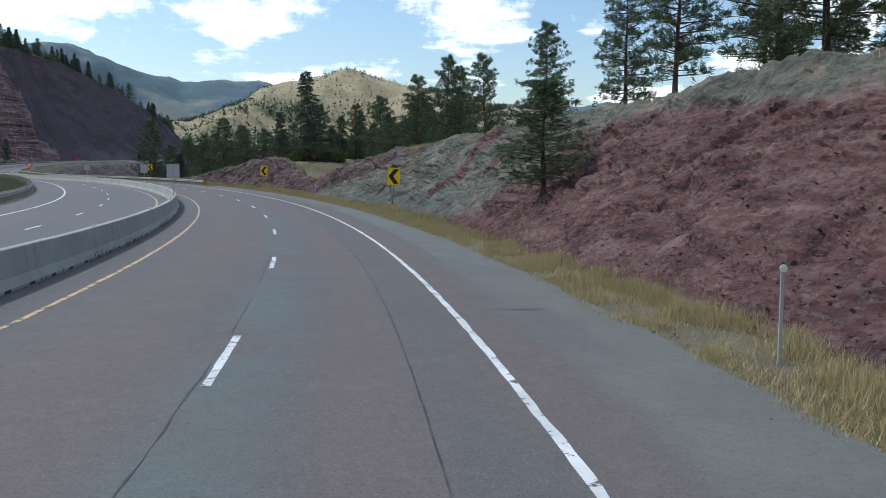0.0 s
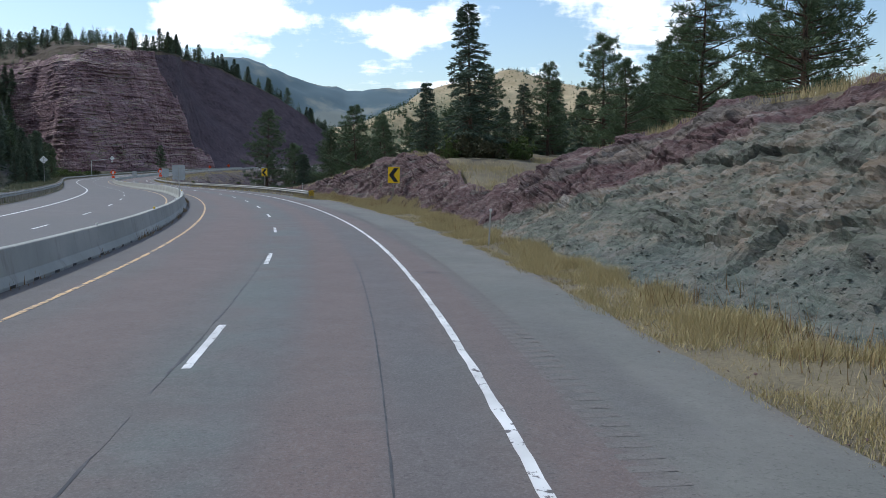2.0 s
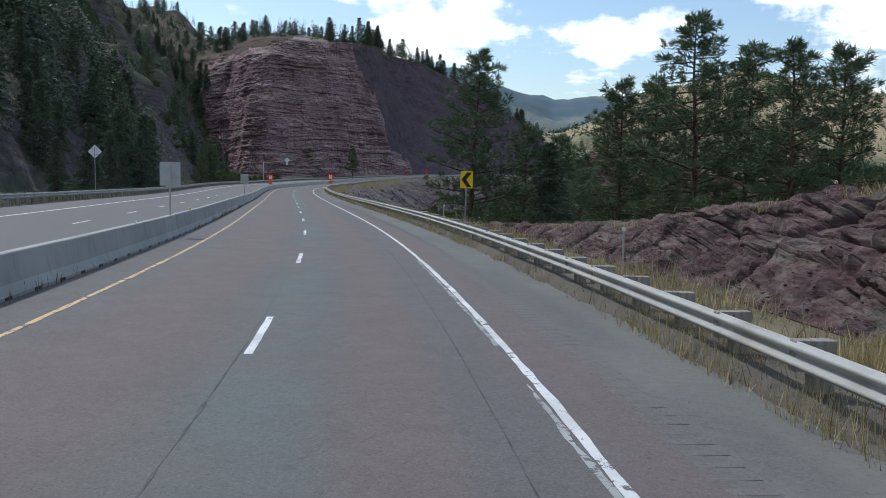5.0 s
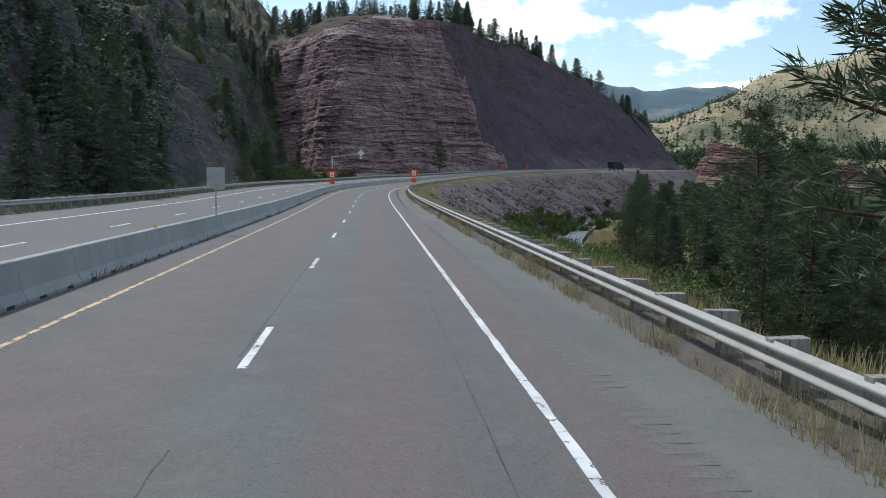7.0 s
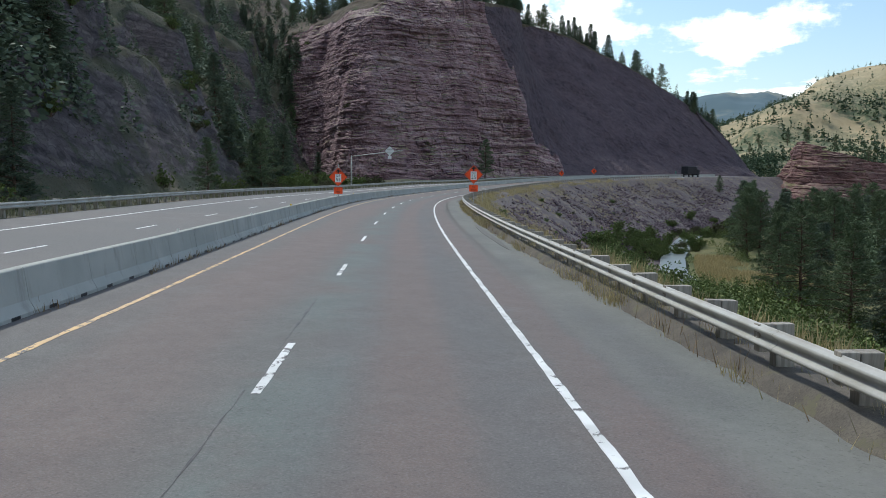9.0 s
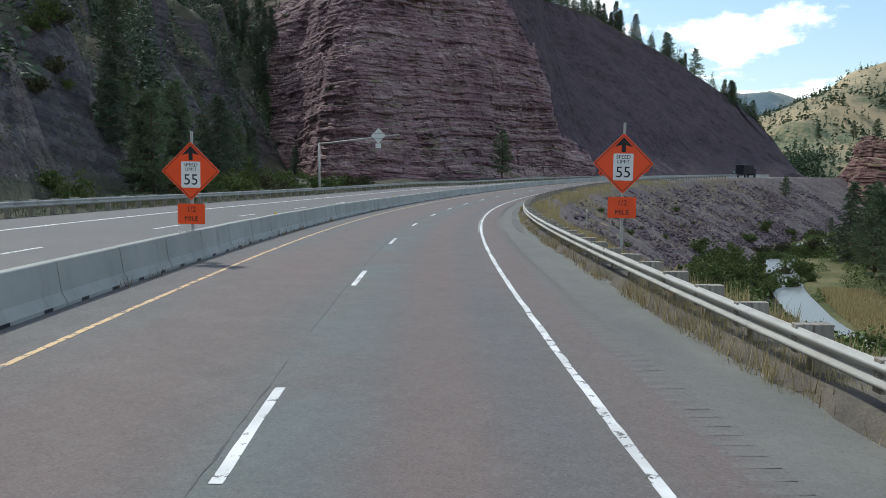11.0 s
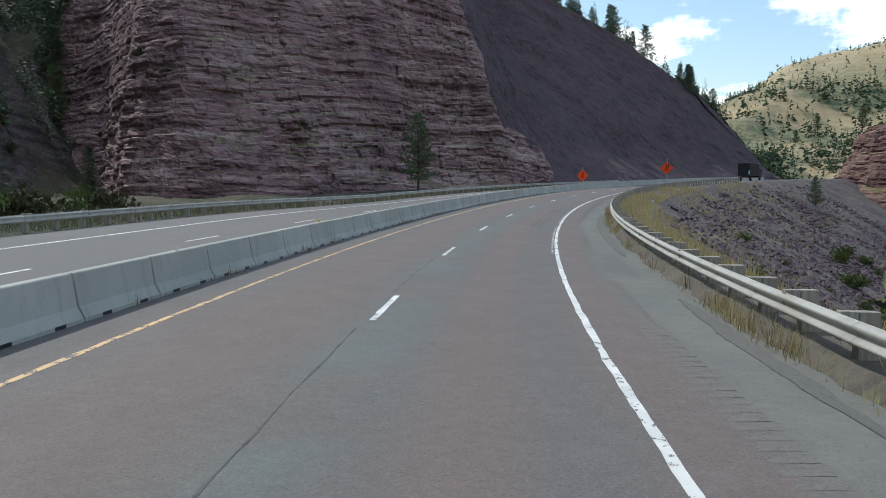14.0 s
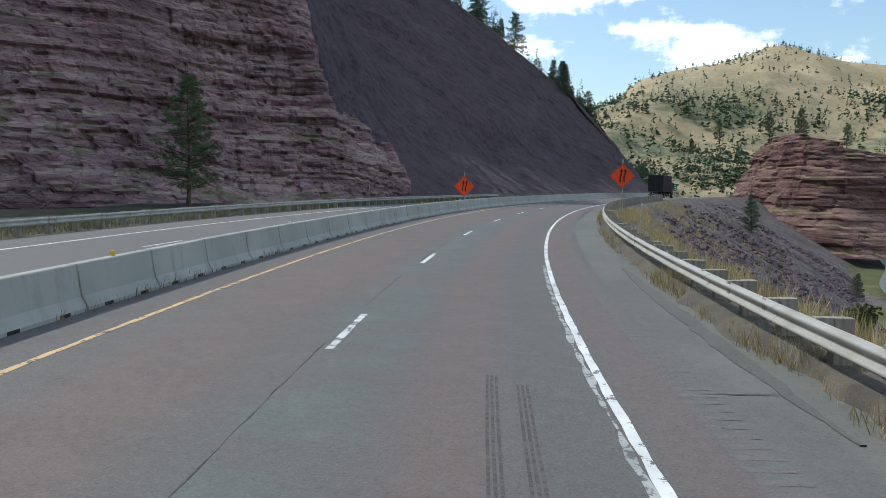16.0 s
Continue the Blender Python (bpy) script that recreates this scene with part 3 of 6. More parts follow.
def right_ground():
    s = np.arange(-110, 781, 2.5)
    o = np.r_[6.35, 6.7, 7.2, 7.8, 8.5, 9.2, np.arange(10, 36, 1.0), np.arange(36, 80, 3.0), np.arange(80, 241, 10.0)]
    g_s, g_o = np.meshgrid(s, o, indexing="ij")
    g_s, g_o = g_s.ravel(), g_o.ravel()
    z = verge_height(g_s, g_o)
    p = spot(g_s, g_o)
    p[:, 2] += z - 0.05
    rough = smooth(8.5, 14, g_o)
    p[:, 2] += rough * (0.5 * fbm(p * (1, 1, 0), 9.0, 4) + 2.2 * smooth(30, 90, g_o) * fbm(p * (1, 1, 0), 40, 3)) - smooth(6.5, 7.0, g_o) * 0.01
    under = 9.6 + np.interp(g_s, CUT_S, CUT_TOP)
    p[:, 2] -= 1.6 * (g_s < 160) * smooth(9.4, 10.2, g_o) * smooth(under + 1.2, under - 0.4, g_o)
    return p, (len(s), len(o)), g_s, g_o


p, (n, m), g_s, g_o = right_ground()
faces = grid_faces(n, m)
mid_s, mid_o = g_s[faces].mean(1), g_o[faces].mean(1)
wander = fbm(np.stack([mid_s, mid_o, 0 * mid_s], 1), 22, 3)
low = (mid_s > 165 + 10 * wander * smooth(10, 20, mid_o)) & (mid_o < 34 + 5 * wander)
high = ~low & (mid_s <= 172 + 10 * wander) & (mid_o < 48 + 22 * wander)
for name, pick, mat, words in (("embankment", low, GRAVEL, "purple-grey riprap embankment falling from the guardrail to the river"), ("verge", high, DRY_GRASS, "dry yellow grass verge above the rock cut"), ("ground", ~low & ~high, MEADOW, "green and tan valley floor of meadow and scrub")):
    tagged(solid(name, p, faces[pick], mat, soft=True), words, "ground", kind="structure")

HILL_TOE = ([-110, 0, 60, 110, 150, 200, 260, 320, 345, 370, 400, 417, 440, 460, 475, 520], [-190, -150, -110, -60, -36, -27, -25, -27, -31, -41, -62, -70, -86, -97, -112, -150])


def left_ground():
    s = np.r_[np.arange(-110, 200, 4.0), np.arange(200, 480, 1.6), np.arange(480, 521, 4.0)]
    o = -np.r_[14.0, 16.0, 17.2, 18.0, 19.0, 20.5, np.arange(22, 90, 1.3), np.arange(90, 236, 3.5)]
    g_s, g_o = np.meshgrid(s, o, indexing="ij")
    g_s, g_o = g_s.ravel(), g_o.ravel()
    toe = np.interp(g_s, *HILL_TOE)
    d = np.clip(toe - g_o, 0, None)
    p = spot(g_s, np.maximum(g_o, -19.5)) 
    xy = spot(g_s, g_o)
    p[:, :2] = xy[:, :2]
    z = 1.15 * d
    z = 320 * (1 - np.exp(-z / 320)) + 10 * (1 - np.exp(-z / 10)) * 0.4
    flat = p * (1, 1, 0)
    z = z + smooth(2, 40, d) * (11 * fbm(flat + 50, 46, 4) + 4.0 * fbm(flat, 12, 4) + 5.0 * np.abs(fbm(flat + 7, 11, 4)) * smooth(-0.1, 0.3, fbm(flat + 90, 35, 2)))
    # rock ribs that climb slantwise across the slope
    slant = (d - 0.5 * (g_s - 250) + 9 * fbm(flat + 31, 40, 3)) / 21.0
    part_of = slant - np.floor(slant)
    rib = smooth(-0.25, 0.15, fbm(flat + 70, 38, 2)) * smooth(4, 16, d) * smooth(150, 60, d)
    z = z + rib * 11.0 * (smooth(0.0, 0.2, part_of) - part_of) + rib * (1.4 * np.abs(fbm(flat + 3, 5, 3))) + smooth(2, 14, d) * 1.5 * fbm(flat + 13, 5.5, 3)
    # ledges where the beds crop out
    bed = (z + 0.10 * g_s + 4 * fbm(flat + 23, 18, 3)) / 7.5
    ledge = smooth(-0.1, 0.12, fbm(flat + 61, 26, 3)) * smooth(3, 12, d)
    z = z + 6.0 * ledge * (smooth(0.3, 0.7, bed - np.floor(bed)) - (bed - np.floor(bed)))
    fall = -0.25 * smooth(17.5, 21, -g_o) + 1.2 * smooth(24, 50, -g_o) * fbm(flat, 15, 3)
    p[:, 2] += z + fall - 0.04
    return p, (len(s), len(o)), g_s, g_o


def make_hillside():
    """Steep rock ribs between slopes of dry grass and green brush."""
    k = Look("shaded_hillside", 1.0, space="World")
    geo = k.t.nodes.new("ShaderNodeNewGeometry")
    sep = k.t.nodes.new("ShaderNodeSeparateXYZ")
    k.t.links.new(geo.outputs["Normal"], sep.inputs[0])
    big, mid, fine = k.noise(16, 5, 0.6), k.noise(3.5, 6, 0.65), k.noise(0.5, 5, 0.7)
    grass = k.mix(k.span(big, 0.4, 0.6), (0.060, 0.068, 0.045), (0.145, 0.125, 0.086))
    grass = k.mix(k.span(mid, 0.4, 0.65, 0.0, 0.6), grass, (0.075, 0.085, 0.05))
    bed = k.calc("ADD", k.axis(2), k.calc("ADD", k.calc("MULTIPLY", k.axis(1), 0.12), k.calc("MULTIPLY", mid, 2.5)))
    rock = k.ramp(k.along_one(bed, 1.1, 5.0), (0.35, (0.055, 0.045, 0.05)), (0.5, (0.115, 0.095, 0.10)), (0.65, (0.185, 0.155, 0.15)))
    steep = k.calc("ADD", sep.outputs[2], k.calc("MULTIPLY", k.calc("SUBTRACT", mid, 0.5), 0.35))
    c = k.mix(k.span(steep, 0.54, 0.62), rock, grass)
    c = k.mix(k.span(fine, 0.4, 0.7, 0.0, 0.45), c, k.mix(0.6, c, (0.03, 0.03, 0.026)))
    big_piece, big_edge = k.flakes(3.2, (0.6, 0.6, 1.7))
    piece, edge = k.flakes(1.1, (0.6, 0.6, 1.8))
    bare = k.span(steep, 0.56, 0.66, 1.0, 0.25)
    c = k.mix(k.calc("MULTIPLY", k.calc("MULTIPLY", big_piece, bare), 0.55), c, (0.42, 0.40, 0.42), "MULTIPLY")
    c = k.mix(k.calc("MULTIPLY", k.span(piece, 0.5, 1.0, 0.0, 0.6), bare), c, k.mix(0.5, c, (0.24, 0.21, 0.20)))
    c = k.mix(k.calc("MULTIPLY", k.span(edge, 0.0, 0.08, 0.6, 0.0), bare), c, (0.35, 0.33, 0.34), "MULTIPLY")
    k.bump(k.calc("ADD", k.calc("ADD", fine, mid), k.calc("ADD", big_piece, k.calc("MULTIPLY", piece, 0.6))), 1.0, 0.35)
    return k.done(c)


HILLSIDE = make_hillside()
left_p, (n, m), left_s, left_o = left_ground()
tagged(solid("hillside", left_p, grid_faces(n, m)[:, ::-1].copy(), HILLSIDE, soft=True), "steep shaded hillside with brush and rock ribs", "hill", kind="structure")


def sweep_wall(curve, step):
    """Evenly spaced places along a plan curve, with the way into the hill."""
    c = np.array(curve, float)
    k = np.r_[0, np.cumsum(np.linalg.norm(np.diff(c, axis=0), axis=1))]
    u = np.arange(0, k[-1], step)
    xy = np.stack([np.interp(u, k, c[:, 0]), np.interp(u, k, c[:, 1])], 1)
    for _ in range(int(10 / step)):
        xy[1:-1] = 0.25 * xy[:-2] + 0.5 * xy[1:-1] + 0.25 * xy[2:]
    t = np.gradient(xy, axis=0)
    t /= np.linalg.norm(t, axis=1, keepdims=True)
    return u, xy, np.stack([-t[:, 1], t[:, 0]], 1)


TOE = [(-430, 424), (-372, 420), (-336, 415), (-312, 412), (-290, 410), (-274, 407), (-264, 401), (-254, 395), (-241, 393), (-227, 408), (-218, 422), (-211, 436), (-205, 450), (-200, 470), (-195, 500), (-188, 530), (-181, 558), (-175, 582), (-170, 602), (-171, 622), (-183, 650), (-212, 690), (-255, 730)]


def strata(p, beds, run, scales):
    """Bedded rock broken by upright joints: how far each slab stands out of the face. beds: height across the beds; run: metres along them."""
    out = np.zeros(len(p))
    for thick, wide, amp in scales:
        b = beds / thick + 0.35 * fbm(p, 7 * thick, 2)
        lay = np.floor(b).astype(int)
        q = b - lay
        own = PERM[lay & 511] / 511.0
        a = run / (wide * (0.6 + 0.9 * own)) + 17.0 * own + 0.3 * fbm(p + 40, wide, 2)
        slab = np.floor(a).astype(int)
        f = a - slab
        block = PERM[(PERM[(lay + 77) & 511] + slab) & 511] / 511.0
        seam = smooth(0.0, 0.16, q) * smooth(1.0, 0.9, q)
        joint = smooth(0.0, 0.07, f) * smooth(1.0, 0.93, f)
        out += amp * (0.9 * (own - 0.5) + 0.8 * (block - 0.5) - 0.35 * (1 - seam) - 0.3 * (1 - joint))
    return out


def cliff():
    u, xy, inward = sweep_wall(TOE, 0.4)
    start = 61.0
    u = u - start
    near = (u < 290) | (np.arange(len(u)) % 4 == 0)
    u, xy, inward = u[near], xy[near], inward[near]
    # the face climbs to the north-west; further on it turns with the road
    w = smooth(150, 290, u)[:, None]
    inward = inward * w + np.array((-0.55, 0.835)) * (1 - w)
    inward /= np.linalg.norm(inward, axis=1, keepdims=True)
    h = np.arange(-3, 66, 0.33)
    ext = np.linspace(0, 1, 34)[1:]
    rows = len(h) + len(ext)
    rows_h, rows_e = np.r_[h, np.full(len(ext), h[-1])], np.r_[np.zeros(len(h)), ext]
    g_u, g_h = [a.ravel() for a in np.meshgrid(u, rows_h, indexing="ij")]
    g_e = np.meshgrid(u, rows_e, indexing="ij")[1].ravel()
    # rock between the wooded gully in the west and the scree, whose edge climbs back over the face
    edge = g_u - (206 - 0.53 * g_h) + 9 * fbm(np.stack([g_u, 0.6 * g_h, 0 * g_h], 1), 14, 4)
    rock = smooth(66, 76, g_u + 6 * np.sin(g_h / 9.0)) * smooth(7, -7, edge)
    top = np.interp(g_u, [-60, 20, 55, 85, 105, 130, 150, 900], [46, 54, 62, 65, 60, 62, 66, 70]) + 2.5 * fbm(np.stack([g_u, 0 * g_u, 0 * g_u], 1), 17, 3)
    dome = smooth(-4, 5, g_h - top) * (g_u < 165)
    rock = rock * (1 - dome)
    slope = np.interp(g_u, [165, 190, 215, 250, 290, 900], [0.55, 0.62, 0.80, 0.90, 0.83, 0.83])
    lean = 0.46 * rock + (slope + 0.75 * smooth(14, 2, g_h)) * (1 - rock) + 0.6 * smooth(-16, 5, g_h - top) * (g_u < 165)
    gain = (lean.reshape(len(u), -1)[:, :len(h)] * 0.33 * (h > 0)).cumsum(1)
    back = np.concatenate([gain, np.repeat(gain[:, -1:], len(ext), 1)], 1).ravel()
    tall = np.interp(g_u, [-60, 40, 64, 82, 100, 125, 150, 165, 190, 210, 250, 290, 330, 365, 395, 420, 445, 480, 560], [1.10, 1.05, 0.88, 0.86, 0.93, 0.96, 0.95, 0.95, 0.97, 1.0, 1.04, 0.98, 0.73, 0.42, 0.27, 0.22, 0.19, 0.13, 0.07])
    roll = np.interp(g_u, [-60, 20, 60, 100, 150, 215, 300, 900], [36, 34, 20, 13, 9, 6, 4, 2])
    back = back * tall + 75 * g_e
    z = g_h * tall + roll * (1 - (1 - g_e) ** 2)
    y = np.repeat(xy[:, 1], rows)
    base = np.interp(y, [380, 450, 500, 560, 640, 760, 900], [1.0, 1.8, 2.4, 3.4, 4.0, 4.0, 4.0])
    inw = np.repeat(inward, rows, axis=0)
    p = np.stack([np.repeat(xy[:, 0], rows) + inw[:, 0] * back, y + inw[:, 1] * back, base + z], 1)
    face = rock * (1 - smooth(0.0, 0.05, g_e))
    beds = p[:, 2] + 0.07 * p[:, 1] - 0.03 * p[:, 0] + 1.3 * fbm(p, 30, 2)
    bold = 0.75 + 0.5 * smooth(-0.2, 0.3, fbm(p, 24, 2))
    out = face * (bold * strata(p, beds, g_u, ((5.2, 11.0, 0.8), (2.1, 5.0, 0.9), (1.05, 2.3, 0.75))) + 0.35 * fbm(p, 1.6, 3) + 5.0 * fbm(p * (1, 1, 0.35), 34, 3) + 1.4 * fbm(p * (1, 1, 0.12), 7, 2))
    out = out + (1 - rock) * (2.6 * fbm(p, 45, 3) + 0.7 * fbm(p, 9, 3) + 0.25 * fbm(p, 1.6, 3))
    out = out * smooth(-3, 3, g_h) * (1 - 0.6 * g_e)
    p[:, :2] -= inw * out[:, None]
    p[:, 2] += g_e * 5 * fbm(p * (1, 1, 0), 26, 3)
    f = grid_faces(len(u), rows)[:, ::-1].copy()
    crest = (g_e > 0.02) & (g_e < 0.10) & (g_u > 160) & (g_u < 420) & ((g_u > 290) | (np.arange(len(p)) // rows % 4 == 0))
    hilltop = (g_e > 0.08) & (g_e < 0.8) & (g_u < 165)
    ledge = (rock > 0.5) & (g_h > 3) & (fbm(p, 9, 2) > 0.35)
    soil = (dome > 0.5) | (g_u < 76) | (g_e > 0) | ((rows_h.max() - g_h < 1.2 + 1.2 * fbm(p, 12, 2)) & (g_u > 160))
    gully = (g_u > -20) & (g_u < 80) & (g_h > 0) & (g_e < 0.05)
    return p, f, rock, crest, hilltop, ledge, soil, gully


cliff_p, cliff_f, cliff_rock, cliff_crest, cliff_top, cliff_ledge, cliff_soil, cliff_gully = cliff()
is_rock = cliff_rock[cliff_f].mean(1) > 0.5
tagged(solid("cliff", cliff_p, cliff_f[is_rock], CLIFF_ROCK), "tall layered dark red rock cliff in shade", "cliff", kind="structure")
is_soil = (cliff_soil[cliff_f].mean(1) > 0.5) & ~is_rock
tagged(solid("hilltop", cliff_p, cliff_f[is_soil], make_soil("hilltop_soil", [(0.07, 0.055, 0.043), (0.11, 0.088, 0.065), (0.15, 0.122, 0.085)], 4.0, (0.065, 0.072, 0.036)), soft=True), "rounded brown hilltop of soil and dry brush above the cliff", "hill", kind="structure")
tagged(solid("scree_slope", cliff_p, cliff_f[~is_rock & ~is_soil], SCREE), "steep dark purple scree slope in shade", "slope", kind="structure")


def cut_bank():
    s = np.r_[np.arange(-50, 4, 0.4), np.arange(4, 75, 0.10), np.arange(75, 160, 0.14)]
    v = np.linspace(0, 1, 130)
    g_s, g_v = [a.ravel() for a in np.meshgrid(s, v, indexing="ij")]
    top, toe = np.interp(g_s, CUT_S, CUT_TOP), np.interp(g_s, *ROCK_TOE)
    o = toe + g_v * (top + 10.2 - toe)
    z = -0.03 + (top + 0.33) * g_v ** np.interp(g_s, [-60, 40, 60, 160], [1.12, 1.1, 1.0, 1.0])
    p = spot(g_s, o)
    p[:, 2] += z
    a = on_line(g_s)[3]
    # loose waste below, outcrops of slabs above
    stretch = np.stack([g_s * 0.45, z * 1.5 + 0.1 * g_s, 0 * z], 1)
    crop = smooth(-0.16, 0.14, fbm(stretch, 2.6, 3) + 0.35 * smooth(0.15, 0.55, g_v) - 0.12 - 0.25 * (g_s < 30))
    hard = crop * smooth(0.10, 0.30, g_v + 0.2 * fbm(p, 5, 3)) * smooth(0.3, 2.0, top) * (1 - 0.9 * smooth(0.86, 1.0, g_v))
    beds = p[:, 2] + np.interp(g_s, [0, 70, 100], [0.10, 0.05, -0.02]) * g_s + 0.3 * fbm(p, 6, 3)
    out = hard * (0.12 + strata(p, beds, g_s, ((0.95, 2.8, 0.12), (0.42, 1.3, 0.19), (0.20, 0.55, 0.14))))
    out += 0.6 * fbm(p, 4.5, 3) * smooth(0, 0.3, g_v) * smooth(0.3, 2, top) + 0.10 * fbm(p, 0.7, 4) + 0.035 * fbm(p, 0.2, 2)
    # gullies worn down the slope
    out -= 0.28 * smooth(0.12, 0.0, np.abs(fbm(np.stack([g_s + 0.6 * z, 0 * z, 0 * z], 1), 5.0, 2))) * smooth(0.0, 0.2, g_v) * smooth(1.0, 0.7, g_v)
    n = np.stack([-np.cos(a) * 0.72, -np.sin(a) * 0.72, np.full(len(a), 0.70)], 1)
    p += n * out[:, None] * smooth(0.0, 0.06, g_v)[:, None]
    return p, grid_faces(len(s), len(v)), g_v


bank_p, bank_f, bank_v = cut_bank()
tagged(solid("rock_cut", bank_p, bank_f, CUT_ROCK), "broken red, grey-green and purple rock cut beside the road", "rock bank", kind="structure")


def butte():
    u, xy, inward = sweep_wall([(-155.7, 584.0), (-152.2, 559.3), (-145.1, 541.7), (-133.7, 535.6), (-120.5, 540.0), (-106.4, 550.5), (-92.3, 552.3), (-78.2, 559.3), (-60.6, 594.5)], 0.7)
    h = np.arange(-12, 20.1, 0.5)
    g_u, g_h = np.meshgrid(u, h, indexing="ij")
    g_u, g_h = g_u.ravel(), g_h.ravel()
    top = np.interp(g_u, [0, 12, 24, 36, 50, 66, 80, 95, 130], [8, 15, 20, 20.5, 18, 14, 10, 8, 5])
    k = np.clip(g_h, -12, top)
    over = np.clip(g_h - top, 0, None)
    back = np.where(k > 0, 0.35 * k, 0.8 * k) + over * 1.6
    inw = np.repeat(inward, len(h), axis=0)
    p = np.stack([np.repeat(xy[:, 0], len(h)) + inw[:, 0] * back, np.repeat(xy[:, 1], len(h)) + inw[:, 1] * back, 0.84 * k + 1.5], 1)
    out = strata(p, p[:, 2] + 0.05 * p[:, 0], g_u, ((3.2, 8.0, 1.0), (1.3, 3.4, 0.7))) + 2.5 * fbm(p, 18, 3)
    p[:, :2] -= inw * out[:, None]
    return p, grid_faces(len(u), len(h))[:, ::-1].copy()


p, f = butte()
tagged(solid("butte", p, f, BUTTE_ROCK), "layered red rock butte across the river", "butte", kind="structure")


def far_height(yaw, r):
    ridge = np.interp(yaw, [-40, -25, -12, -5.7, 0.9, 3.5, 7, 12, 40], [160, 235, 325, 385, 312, 265, 225, 170, 140])
    foot = np.interp(yaw, [-40, -12, -4, 3, 9, 40], [60, 75, 95, 80, 60, 60])
    peaks = np.interp(yaw, [-40, 0, 9, 13, 16, 19, 23.5, 27, 33, 45], [250, 260, 300, 340, 330, 390, 500, 455, 330, 300])
    r = r + 60 * smooth(-2, 6, yaw)
    ridge, foot = 0.335 * ridge, 0.35 * foot
    z = -11 + foot * smooth(270, 390, r) + (ridge - foot) * smooth(390, 640, r) - 0.75 * ridge * smooth(720, 1150, r)
    return z + (peaks - 0.2 * ridge) * smooth(2500, 3500, r)


def far_ground():
    yaw = np.linspace(-75, 85, 330)
    r = np.r_[np.linspace(240, 900, 110), np.linspace(915, 2000, 30), np.linspace(2050, 3600, 50)]
    g_a, g_r = np.meshgrid(yaw, r, indexing="ij")
    g_a, g_r = g_a.ravel(), g_r.ravel()
    a = np.radians(g_a)
    p = np.stack([-168 - np.sin(a) * g_r, 349 + np.cos(a) * g_r, np.zeros(len(a))], 1)
    p[:, 2] = far_height(g_a, g_r) + smooth(260, 480, g_r) * (8 * fbm(p, 110, 4) + 3.5 * fbm(p, 36, 4)) + smooth(1800, 3000, g_r) * 60 * fbm(p, 500, 4) + 1.5 * fbm(p, 30, 2) - 3
    return p, grid_faces(len(yaw), len(r))


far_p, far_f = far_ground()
tagged(solid("far_hills", far_p, far_f, FAR_HILL, soft=True), "distant dry grass hills and wooded mountains painted blue with haze", "hills", kind="structure")

# ---- the carriageways ----
tagged(strip("road", s_road, [-5.2, -3.9, -2.0, 0, 2.0, 3.9, 4.5], [0.0] * 7, ASPHALT, lower=0.3), "worn brown-grey asphalt of the two travel lanes", "road", kind="structure")
s_edge = np.arange(-110, 781, 0.5)
ragged = 0.10 * fbm(np.stack([s_edge, 0 * s_edge, 0 * s_edge], 1), 1.7, 4)
paved = np.interp(s_edge, [-60, 50, 62, 80, 100, 116, 121, 128, 780], [6.55, 6.6, 6.75, 6.9, 7.2, 7.65, 7.65, 6.62, 6.62]) + ragged
tagged(strip("shoulder", s_edge, [4.5, 5.5, paved], [0.0, -0.01, -0.025], ASPHALT, lower=0.3), "grey-green asphalt shoulder outside the white line", "road shoulder", kind="structure")
tagged(strip("far_road", s_road, [-17.0, -14.2, -6.0, -5.2], [0.0, 0.0, 0.0, 0.0], make_asphalt("far_asphalt", (0.128, 0.124, 0.120), (0.142, 0.131, 0.125)), lower=0.3), "pale asphalt of the opposite carriageway", "road", kind="structure")


# ---- markings ----
LANE_MARKS = new("lane_markings")
tagged(LANE_MARKS, "painted edge lines and worn white lane dashes on the asphalt", "road markings", kind="structure")
s_paint = np.arange(-100, 620, 1.0)


def wavy_strip(name, s, o, width, dz, mat, ragged=0.0, seed=0):
    """A painted or poured line with a ragged edge."""
    q = np.stack([s, np.full(len(s), o * 3.0 + seed), np.zeros(len(s))], 1)
    left, right = o - width / 2 + ragged * fbm(q, 0.7, 3), o + width / 2 + ragged * fbm(q + 90, 0.7, 3)
    a, b = spot(s, left, dz), spot(s, right, dz)
    a2, b2 = spot(s, left, dz - 0.02), spot(s, right, dz - 0.02)
    rows = np.stack([a2, a, b, b2], 1)
    return solid(name, rows.reshape(-1, 3), grid_faces(len(s), 4), mat, LANE_MARKS)


s_fine = np.arange(-40, 480, 0.25)
tagged(wavy_strip("edge_line", s_fine, 3.63, 0.115, 0.005, WHITE_PAINT, 0.018, 3), "chipped white edge line")
tagged(wavy_strip("edge_line", np.arange(480, 620, 1.0), 3.66, 0.17, 0.005, WHITE_PAINT, 0.0, 3), "white edge line")
OLD_PAINT = make_paint("old_white_road_paint", (0.44, 0.45, 0.43), (0.30, 0.31, 0.29), cut=0.47)
for k, (a, b, o) in enumerate(((108, 126, 3.50), (128, 141, 3.51), (306, 338, 3.50), (372, 386, 3.49), (389, 420, 3.50))):
    tagged(wavy_strip("old_edge_line", np.arange(a, b, 0.25), o + 0.01, 0.07, 0.0035, OLD_PAINT, 0.04, 13 + k), "remains of an older white edge line")
tagged(wavy_strip("yellow_line", s_fine, -3.74, 0.115, 0.005, YELLOW_PAINT, 0.02, 5), "faded orange-yellow median line")
